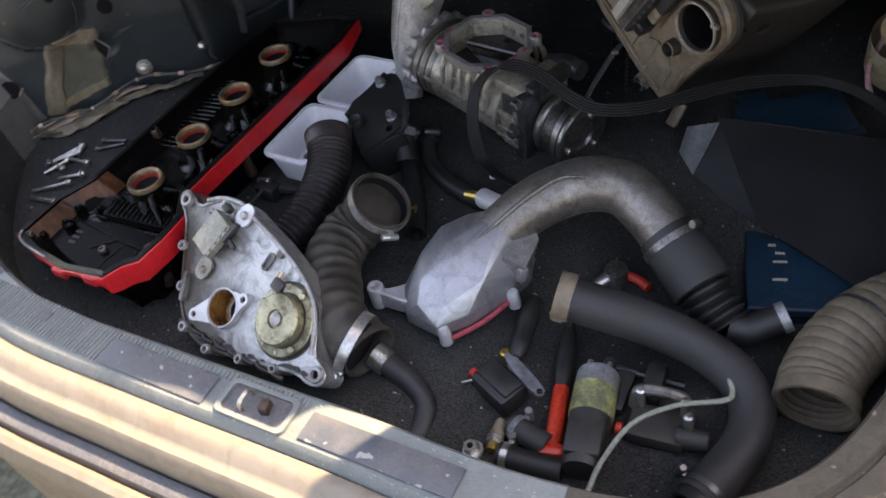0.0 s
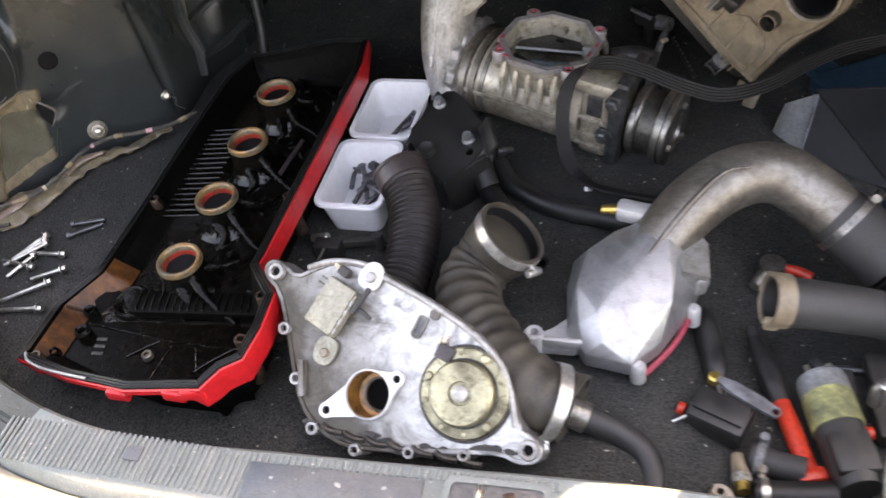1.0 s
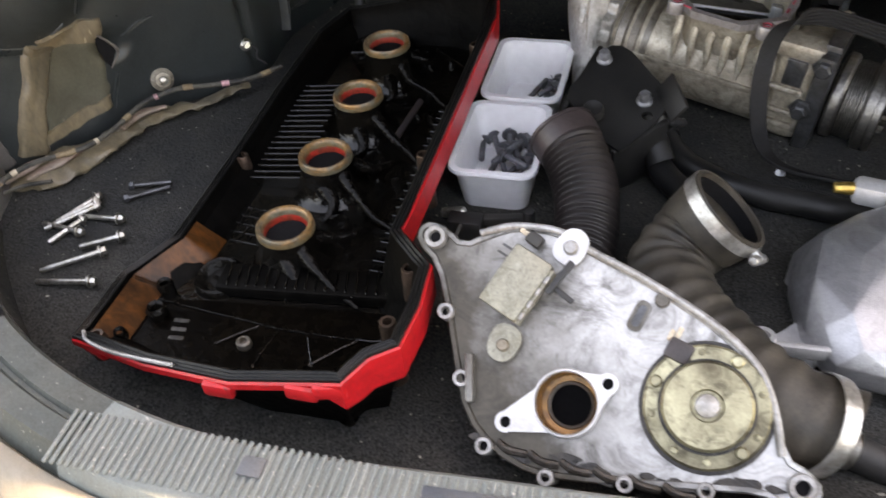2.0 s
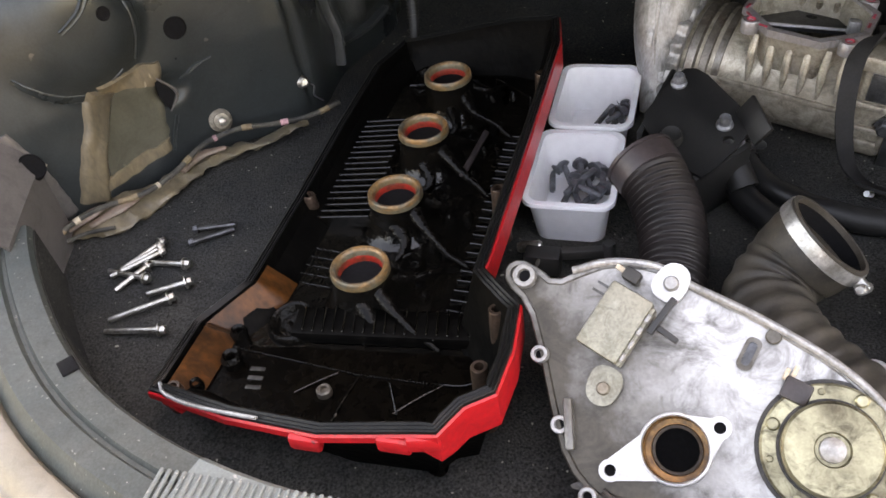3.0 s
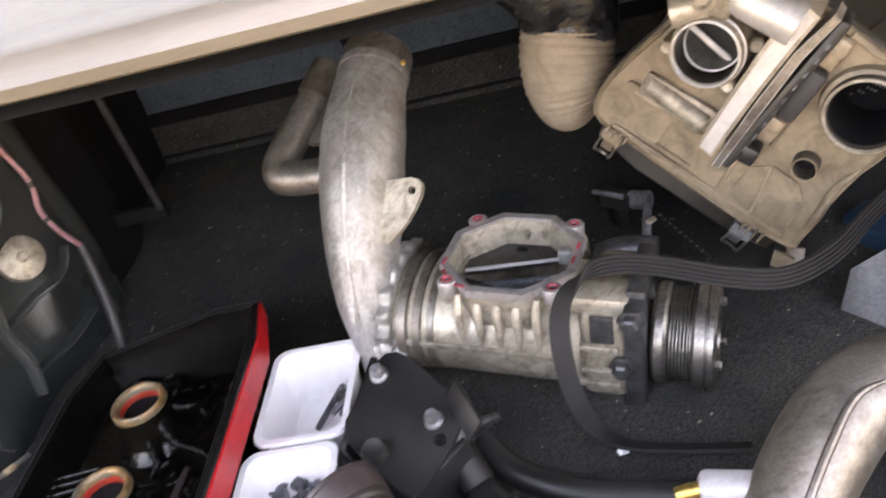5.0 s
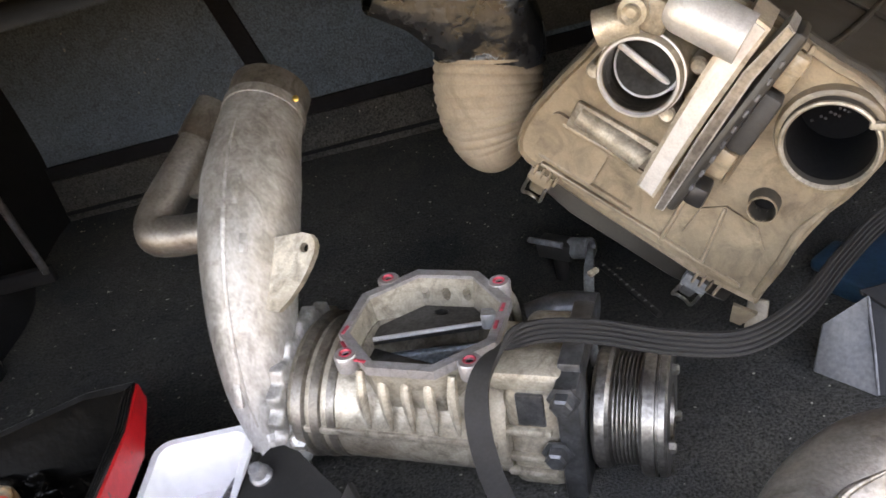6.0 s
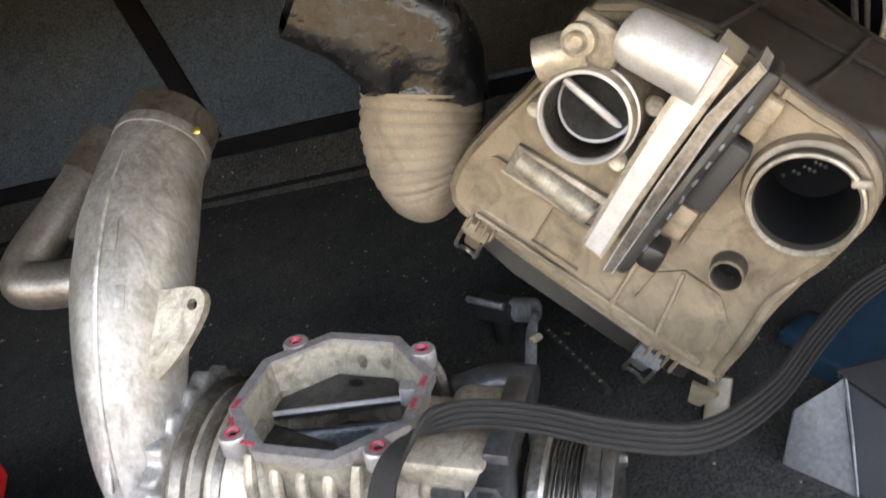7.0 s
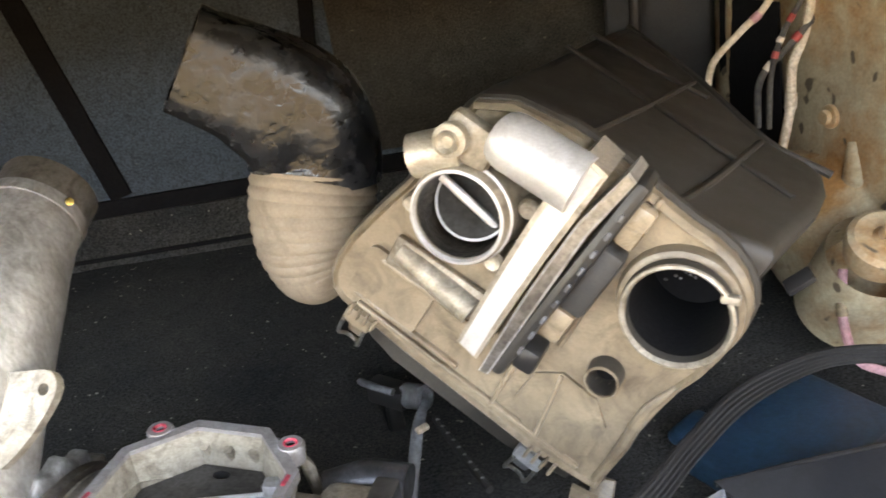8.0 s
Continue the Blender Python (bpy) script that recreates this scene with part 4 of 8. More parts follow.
for v in bm.verts:
    d = max(abs(v.co.x), abs(v.co.y))
    s = 3.0 * d + 500 * d ** 6
    v.co = Vector((v.co.x / max(d, 1e-6) * s, v.co.y / max(d, 1e-6) * s, GROUND_Z + 0.015 * noise.noise((v.co.x * 40, v.co.y * 40, 0)) * (1 if d < 0.7 else 0)))
tagged(part("ground", bm, GRASS_SOIL, None, "dry sandy soil with thin grass behind the car"), kind="structure")
rng = random.Random(5)
bm = bmesh.new()
for _ in range(4200):
    x, y = rng.uniform(-1.1, 0.5), rng.uniform(-0.95, -0.05)
    if noise.noise((x * 5, y * 5, 4)) < -0.1:
        continue
    h, a, w = rng.uniform(0.02, 0.07), rng.uniform(0, 6.28), rng.uniform(0.001, 0.0024)
    lean = Vector((rng.uniform(-0.6, 0.6), rng.uniform(-0.6, 0.6), 0)) * h
    b = Vector((x, y, GROUND_Z - 0.002))
    s = Vector((math.cos(a), math.sin(a), 0)) * w
    f = [bm.verts.new(q) for q in (b - s, b + s, b + lean * 0.5 + Vector((0, 0, h * 0.6)) + s * 0.7, b + lean * 0.5 + Vector((0, 0, h * 0.6)) - s * 0.7)]
    tip = bm.verts.new(b + lean + Vector((0, 0, h)))
    bm.faces.new(f)
    bm.faces.new((f[3], f[2], tip))
tagged(part("grass", bm, GRASS, None, "thin dry grass on sandy soil", 180), category="grass", kind="stuff")


# ---- valve cover, lying upside down ----
VC = [(-0.132, -0.134), (-0.130, -0.06), (-0.102, -0.016), (-0.101, 0.10), (-0.103, 0.22), (-0.101, 0.335), (-0.080, 0.388), (0.055, 0.392), (0.106, 0.378), (0.117, 0.32), (0.116, 0.15), (0.114, 0.0),
      (0.113, -0.018), (0.148, -0.058), (0.151, -0.10), (0.147, -0.137), (0.128, -0.148), (0.115, -0.170), (0.03, -0.172), (-0.05, -0.158)]


def rim_z(x, y):
    return 0.072 + 0.2 * x


def dense(outline, step=0.012):
    out = []
    for i, (x, y) in enumerate(outline):
        u, v = outline[(i + 1) % len(outline)]
        n = max(1, int(math.hypot(u - x, v - y) / step))
        out += [(x + (u - x) * k / n, y + (v - y) * k / n) for k in range(n)]
    return out


def shell(outline, rows, bm=None):
    """Rows of (inset, height function): a strip of wall between each two."""
    loops = []
    for d, z in rows:
        line = shrink(outline, d) if d else outline
        loops.append([(x, y, z(x, y)) for x, y in line])
    return loft(loops, False, False, bm)


def valve_cover():
    cover = stand("valve_cover", pose(0, 0, 0), "red painted engine valve cover lying upside down, black oily inside", "valve cover")
    line = dense(VC)
    flat = lambda h: (lambda x, y: h)
    low = lambda d: (lambda x, y: rim_z(x, y) - d)
    side = lambda x: 0.010 + 0.024 * smooth(0.090, 0.124, x)
    skirt = lambda f, d: (lambda x, y: rim_z(x, y) - f - d * side(x))
    part("outer_wall", shell(line, [(0.0075, low(0.0035)), (0.0015, low(0.003)), (0.0, low(0.0045)), (0.0, skirt(0.0, 1.0)), (0.005, skirt(0.0015, 1.0))]), RED_PAINT, cover, "glossy red paint", 30)
    part("lower_wall", shell(line, [(0.0048, skirt(0.0014, 1.0)), (0.018, lambda x, y: 0.62 * (rim_z(x, y) - side(x))), (0.030, flat(0.004)), (0.036, flat(0.001)), (0.060, flat(0.001))]), OILY_WALL, cover, "black wall below the red skirt", 30)
    part("gasket", shell(line, [(0.0015, low(0.0035)), (0.0018, low(0.0005)), (0.003, low(0.0)), (0.0045, low(0.0012)), (0.006, low(0.0)), (0.0075, low(0.0012)), (0.009, low(0.0)), (0.0105, low(0.0008)), (0.0105, low(0.004))]), GASKET_RUBBER, cover, "black rubber gasket with grooves", 25)
    part("inner_wall", shell(line, [(0.0105, low(0.001)), (0.0112, low(0.006)), (0.014, low(0.014)), (0.022, lambda x, y: 0.030 + 0.25 * (rim_z(x, y) - 0.03)), (0.030, flat(0.026)), (0.036, flat(0.0235))]), OILY_WALL, cover, "oily black inner wall", 30)
    deck = shrink(line, 0.033)
    part("deck", slab(deck, 0.012, 0.025), OILY, cover, "oily black inside")
    # brown oil film on the inner wall of the wide end
    film = ((-0.1205, -0.130), (-0.1195, -0.095), (-0.1185, -0.062), (-0.106, -0.040), (-0.0925, -0.018), (-0.0915, 0.004))
    bm = bmesh.new()
    top = [bm.verts.new((x + 0.0035, y, rim_z(x, y) - 0.002)) for x, y in film]
    bot = [bm.verts.new((x + 0.024, y + 0.004, 0.0278)) for x, y in film]
    for i in range(len(film) - 1):
        bm.faces.new((top[i], top[i + 1], bot[i + 1], bot[i]))
    bmesh.ops.subdivide_edges(bm, edges=bm.edges[:], cuts=4, use_grid_fill=True)
    part("oil_film", bm, OIL_FILM, cover, "brown film of old oil")
    part("fold_rib", tube([(-0.1145, -0.0640, 0.046), (-0.106, -0.060, 0.036), (-0.098, -0.057, 0.028)], [0.002, 0.003, 0.0035], 12, 8), OIL_FILM, cover, "moulded rib in the corner")
    for x, y, s in ((-0.106, -0.058, 1.0), (-0.116, -0.115, 0.8), (-0.100, -0.085, 1.2)):
        part("pocket", lathe([(0.0065 * s, 0), (0.0075 * s, 0.010), (0.0055 * s, 0.014), (0.0035 * s, 0.012), (0.0035 * s, 0.0)], 16), OILY_RIB, cover, m=pose(x + 0.014, y, 0.024))
    # spark plug wells
    for y, tall in ((0.0, 0.066), (0.098, 0.066), (0.194, 0.069), (0.291, 0.071)):
        well = part("plug_well", lathe([(0.043, 0.022), (0.035, 0.026), (0.0285, 0.034), (0.0262, 0.044), (0.0246, tall - 0.006)], 36), OILY, cover, "oily black spark plug well", m=pose(0, y, 0))
        part("rim_ring", lathe([(0.0247, tall - 0.0045), (0.0246, tall - 0.0016), (0.0234, tall), (0.0212, tall - 0.0004), (0.0196, tall - 0.0022)], 44), TUBE_TAN, well, "tan varnished rim")
        part("inner_ring", lathe([(0.0198, tall - 0.0019), (0.0190, tall - 0.0036), (0.0186, tall - 0.0066)], 44), OLIVE_RING, well, "grey-olive inner ring")
        part("collar", lathe([(0.0247, tall - 0.0042), (0.0250, tall - 0.0052), (0.0250, tall - 0.0072)], 44), OLIVE_RING, well, "grey-olive collar")
        part("bore", lathe([(0.0188, tall - 0.0062), (0.0182, tall - 0.0075), (0.0180, tall - 0.0142)], 36), BORE_RED, well, "red painted bore")
        # black disc high in the bore paints the shade of the deep well
        part("plug_seat", lathe([(0.0, tall - 0.0128), (0.0182, tall - 0.0128)], 28), SEAM_AND_SHADE, well, "black disc for the shade down the plug well")
    # bosses for the cover bolts
    for x, y, top in ((0.097, 0.093, 0.080), (0.102, 0.277, 0.082), (0.128, -0.055, 0.089), (0.127, -0.107, 0.087), (-0.088, 0.10, 0.052), (-0.112, -0.128, 0.046)):
        part("bolt_boss", lathe([(0.0085, 0.023), (0.0072, 0.04), (0.0062, top - 0.001), (0.0056, top), (0.0036, top), (0.0034, top - 0.012), (0, top - 0.012)], 20), COPPER, cover, "brown tubular bolt boss", m=pose(x, y, 0))
    # cooling fins beside the wells
    for i in range(18):
        part("fin", block((0.056 + 0.004 * (i % 3), 0.0028, 0.014), 0.0007, segs=1), OILY, cover, m=pose(-0.054 - 0.0008 * i, 0.090 + 0.0092 * i, 0.031, 0, -5, 2))
    for i in range(22):
        part("fin", block((0.020, 0.0022, 0.0024), 0.0006, segs=1), OILY, cover, m=pose(0.080, -0.004 + 0.0118 * i, 0.0262, 0, 4, 0))
    for i in range(5):
        part("fin", block((0.040, 0.0014, 0.0012), 0.0004, segs=1), OILY, cover, m=pose(-0.058, 0.012 + 0.011 * i, 0.0254, 0, 0, -6))
        part("fin", block((0.0014, 0.050, 0.0012), 0.0004, segs=1), OILY, cover, m=pose(-0.074 + 0.009 * i, 0.034, 0.0254, 0, 0, -6))
    # rounded webs that run off the wells
    rng = random.Random(21)
    for y in (0.0, 0.098, 0.194, 0.291):
        for line, r in (([(0.016, y - 0.010, 0.050), (0.036, y - 0.028, 0.042), (0.058, y - 0.042, 0.034), (0.074, y - 0.048, 0.027)], [0.009, 0.0044, 0.0034, 0.002]),
                        ([(0.018, y + 0.008, 0.048), (0.040, y + 0.018, 0.040), (0.052, y + 0.032, 0.036), (0.055, y + 0.046, 0.028)], [0.009, 0.0042, 0.0032, 0.002]),
                        ([(0.006, y - 0.018, 0.040), (0.014, y - 0.036, 0.032), (0.010, y - 0.050, 0.026)], [0.009, 0.0050, 0.002]),
                        ([(-0.016, y + 0.008, 0.042), (-0.034, y + 0.018, 0.032), (-0.046, y + 0.018, 0.026)], [0.009, 0.0046, 0.002])):
            wob = [(x + rng.uniform(-0.003, 0.003), v + rng.uniform(-0.003, 0.003), z) for x, v, z in line]
            web = tube(wob, r, 26, 12)
            for v in web.verts:
                v.co += Vector((noise.noise(v.co * 60), noise.noise(v.co * 60 + Vector((3, 0, 0))), noise.noise(v.co * 60 + Vector((0, 3, 0))))) * 0.0010
            part("web", web, OILY_RIB, cover)
        for _ in range(4):
            x, v = rng.uniform(0.030, 0.072), y + rng.uniform(-0.040, 0.044)
            part("lump", lathe([(0, 0.010), (0.0028, 0.0092), (0.0044, 0.006), (0.0052, 0.0)], 12), OILY_RIB, cover, m=pose(x, v, 0.024, rng.uniform(-12, 12), rng.uniform(-12, 12), 0))
    for x, y, r in ((0.030, 0.047, 0.011), (0.033, 0.142, 0.012), (0.032, 0.243, 0.011), (-0.050, -0.034, 0.022), (0.045, -0.020, 0.009), (-0.035, 0.345, 0.026), (-0.002, 0.352, 0.016)):
        part("cam_seat", lathe([(0.0, 0.026), (r * 0.55, 0.027), (r * 0.66, 0.030), (r * 0.74, 0.0335), (r * 0.84, 0.0345), (r * 0.94, 0.0330), (r * 1.02, 0.029), (r * 1.12, 0.022)], 28), OILY_RIB, cover, m=pose(x, y, 0, 7, -6, 0))
    part("chain_guide", block((0.006, 0.075, 0.004), 0.0015), CUFF, cover, "worn mauve strip", m=pose(0.049, 0.194, 0.040, 0, 20, -6))
    # raised step across the wide end, with a comb of small ribs along its edge
    part("end_step", block((0.150, 0.030, 0.012), 0.003, (0.026, -0.034, 0.031), (0, 0, 5)), OILY_WALL, cover, "raised oily step")
    for i in range(17):
        part("comb_rib", block((0.0016, 0.028, 0.0022), 0.0005, segs=1), OILY, cover, m=pose(-0.040 + 0.0085 * i, -0.0385 + 0.00075 * i, 0.0378, 0, 0, 12))
    part("end_floor", slab(shrink(dense([(-0.108, -0.118), (-0.098, -0.066), (-0.04, -0.058), (0.115, -0.046), (0.126, -0.070), (0.122, -0.120), (0.100, -0.140), (0.03, -0.142), (-0.05, -0.132)]), 0.002), 0.0245, 0.0262), OILY_FLOOR, cover, "dull oil-filmed floor of the wide end")
    bm = bmesh.new()
    for i in range(74):
        t = i / 73
        block((0.0014, 0.0016, 0.0024), 0.0004, (-0.093 + 0.180 * t, -0.069 - 0.012 * min(1.0, 1.6 * t), 0.0272), bm=bm, segs=1)
    part("weld_bead", bm, OILY, cover)
    for pts in ([(-0.025, -0.105, 0.0268), (-0.011, -0.093, 0.0275), (0.003, -0.081, 0.0268)], [(0.057, -0.112, 0.0268), (0.072, -0.096, 0.0275), (0.087, -0.081, 0.0268)], [(-0.109, -0.048, 0.030), (-0.098, -0.034, 0.032), (-0.087, -0.021, 0.030)],
                [(0.020, -0.083, 0.0264), (0.016, -0.105, 0.0268), (0.014, -0.128, 0.0264)], [(0.046, -0.084, 0.0264), (0.054, -0.100, 0.0266), (0.060, -0.112, 0.0264)], [(0.085, -0.080, 0.0266), (0.104, -0.080, 0.029), (0.120, -0.074, 0.034)]):
        part("rib", tube(pts, 0.0009, 16, 8), OILY, cover)
    part("dowel", lathe([(0.0062, 0.0255), (0.0058, 0.0310), (0.0046, 0.0322), (0.0030, 0.0320), (0.0026, 0.0290), (0, 0.0290)], 22), CAST_GREY, cover, "dull tubular dowel", m=pose(-0.001, -0.1015, 0))
    for x, y, a, long in ((-0.02, 0.335, 10, 0.08), (0.06, 0.33, -40, 0.06)):
        part("rib", block((long, 0.0035, 0.007), 0.001, segs=1), OILY, cover, m=pose(x, y, 0.028, 0, 0, a))
    for i in range(3):
        part("slot", block((0.013, 0.0040, 0.0012), 0.0005), GREASE_GREY, cover, m=pose(-0.064 + 0.002 * i, -0.087 - 0.009 * i, 0.0265, 0, 0, 4))
    # light cast metal strip paints the shine on the gasket's lip
    part("worn_lip", tube([(x, y, rim_z(x, y) + 0.0002) for x, y in ((-0.122, -0.128), (-0.112, -0.138), (-0.085, -0.148), (-0.05, -0.155), (-0.02, -0.160))], 0.0016, 30, 8), CAST, cover, "light strip for the shine along the gasket lip")
    # oil drops added for glints on the deck, webs and wide end's floor
    rng = random.Random(8)
    bm = bmesh.new()
    for _ in range(110):
        y = rng.uniform(-0.05, 0.36)
        x = rng.uniform(-0.085, 0.095) if y > -0.03 else rng.uniform(-0.095, 0.11)
        if min((x * x + (y - w) ** 2 for w in (0.0, 0.098, 0.194, 0.291))) < 0.030 ** 2:
            continue
        z = 0.0252 if y > 0.0 else (0.0372 if -0.046 < y < -0.022 and -0.045 < x < 0.098 else 0.0262)
        r, long, a = rng.uniform(0.0004, 0.0009), rng.uniform(1.0, 3.2), rng.uniform(0, math.pi)
        u, v = Vector((math.cos(a), math.sin(a), 0)) * long, Vector((-math.sin(a), math.cos(a), 0))
        loops = [[Vector((x, y, z)) + (u * math.cos(q) + v * math.sin(q)) * r * f + Vector((0, 0, h * r)) for q in (2 * math.pi * k / 8 for k in range(8))] for f, h in ((1.0, -0.1), (0.85, 0.42), (0.45, 0.66))]
        loft(loops, False, True, bm)
    tagged(part("oil_spatter", bm, OIL_DROP, cover, "glossy black oil drops added for small glints", 60), kind="stuff")
    # lugs on the outside
    for x, y, a in ((0.02, -0.176, 0), (0.085, -0.176, 0), (0.105, -0.174, 12), (-0.11, -0.142, -18)):
        part("lug", block((0.024, 0.008, 0.013), 0.003), RED_PAINT, cover, m=pose(x, y + 0.006, rim_z(x, y) - 0.012, 0, 0, a))
    return cover


valve_cover()


# ---- white trays with bolts ----
def tray(m, label, tall=0.05):
    thing = stand("plastic_tray", m, label, "tray", "white trays")
    w, d = 0.078, 0.112
    base, top = rounded(w - 0.016, d - 0.020, 0.012), rounded(w - 0.004, d - 0.004, 0.012)
    lip, lip2 = rounded(w + 0.004, d + 0.004, 0.014), rounded(w + 0.005, d + 0.005, 0.0145)
    inner, floor_in = rounded(w - 0.007, d - 0.007, 0.011), rounded(w - 0.019, d - 0.023, 0.011)
    lift_to = lambda line, z: [(x, y, z) for x, y in line]
    part("tub", loft([lift_to(base, 0.0), lift_to(top, tall - 0.003), lift_to(inner, tall - 0.0030), lift_to(floor_in, 0.0022)]), WHITE_PLASTIC, thing)
    part("rim", loft([lift_to(top, tall - 0.0030), lift_to(lip2, tall - 0.004), lift_to(lip2, tall - 0.001), lift_to(lip, tall), lift_to(inner, tall - 0.0002), lift_to(inner, tall - 0.0032)], False, False), WHITE_PLASTIC, thing, "rolled rim")
    return thing


TRAY_1 = pose(0.151, 0.167, 0.001, 0, 0, 0.5)
TRAY_2 = pose(0.155, 0.288, 0.001, 0, 0, 0)
tray(TRAY_1, "white plastic tray holding dark steel bolts, standing on the carpet", 0.050)
tray(TRAY_2, "white plastic tray with a few dark bolts in a corner", 0.051)


def bolt(name, at, to, r, mat, label, group, flange=False, head=1.75):
    m = axes(at, Vector(to) - Vector(at), (0, 0, 1))
    thing = stand(name, m, label, "bolt", group)
    bolt_parts(thing, (Vector(to) - Vector(at)).length, r, mat, head, flange)
    return thing


rng = random.Random(11)
for tray_m, spots in ((TRAY_1, [((-0.025, 0.016), (-0.029, 0.045)), ((0.004, -0.007), (-0.018, 0.048)), ((0.004, 0.017), (-0.002, 0.046)), ((-0.010, 0.000), (0.014, 0.038)), ((0.012, -0.007), (0.025, 0.022)),
                               ((-0.012, -0.012), (-0.004, 0.030)), ((0.016, 0.000), (0.006, 0.032)), ((0.024, -0.002), (0.000, 0.010)), ((-0.002, -0.016), (0.018, 0.014)), ((0.024, 0.018), (0.020, 0.040))]),
                      (TRAY_2, [((-0.006, -0.004), (0.012, 0.050)), ((0.016, 0.004), (0.026, 0.034)), ((0.026, 0.006), (0.016, 0.026)), ((0.010, 0.000), (0.024, 0.012)), ((0.026, 0.030), (0.027, 0.046))])):
    for i, (a, b) in enumerate(spots):
        z = 0.007 + 0.0035 * (i % 4)
        bolt("bolt", tray_m @ Vector((*a, z)), tray_m @ Vector((*b, z + rng.uniform(0.0, 0.006))), 0.0030, GREY_STEEL, "dark grey steel bolt lying in a white tray", "bolts in the trays", True)

# loose bolts on the carpet
for a, b in (((-0.272, 0.014), (-0.236, 0.052)), ((-0.266, 0.023), (-0.243, 0.066)), ((-0.249, 0.037), (-0.202, 0.039)), ((-0.256, -0.003), (-0.240, 0.032)), ((-0.278, 0.022), (-0.232, 0.015)), ((-0.222, -0.003), (-0.188, 0.016)),
             ((-0.241, -0.039), (-0.195, -0.006)), ((-0.237, -0.052), (-0.183, -0.044)), ((-0.262, 0.030), (-0.240, 0.058))):
    bolt("bolt", (*a, 0.0055), (*b, 0.0075), 0.0027, STEEL, "plated steel flange bolt lying loose on the carpet", "loose bolts on the carpet", True, 1.5)
for a, b in (((-0.180, 0.103), (-0.216, 0.090)), ((-0.178, 0.096), (-0.211, 0.071))):
    bolt("bolt", (*a, 0.005), (*b, 0.006), 0.0024, DARK_STEEL, "black steel bolt lying on the carpet", "black bolts on the carpet", False, 1.7)


# ---- timing cover ----
TC_M = axes((0.232, -0.11, 0.069), (1, -0.02, 0.058), (-0.059, -0.568, 0.821))
TC = [(-0.056, -0.009), (-0.068, 0.030), (-0.080, 0.062), (-0.097, 0.076), (-0.098, 0.088), (-0.088, 0.094), (-0.074, 0.088), (-0.062, 0.079), (-0.045, 0.088), (-0.026, 0.096), (0.005, 0.095), (0.027, 0.084), (0.069, 0.066), (0.115, 0.041),
      (0.143, 0.018), (0.156, -0.006), (0.164, -0.038), (0.178, -0.044), (0.187, -0.054), (0.182, -0.066), (0.165, -0.069), (0.150, -0.063), (0.095, -0.068), (0.045, -0.073), (0.008, -0.075), (-0.022, -0.063), (-0.044, -0.042)]


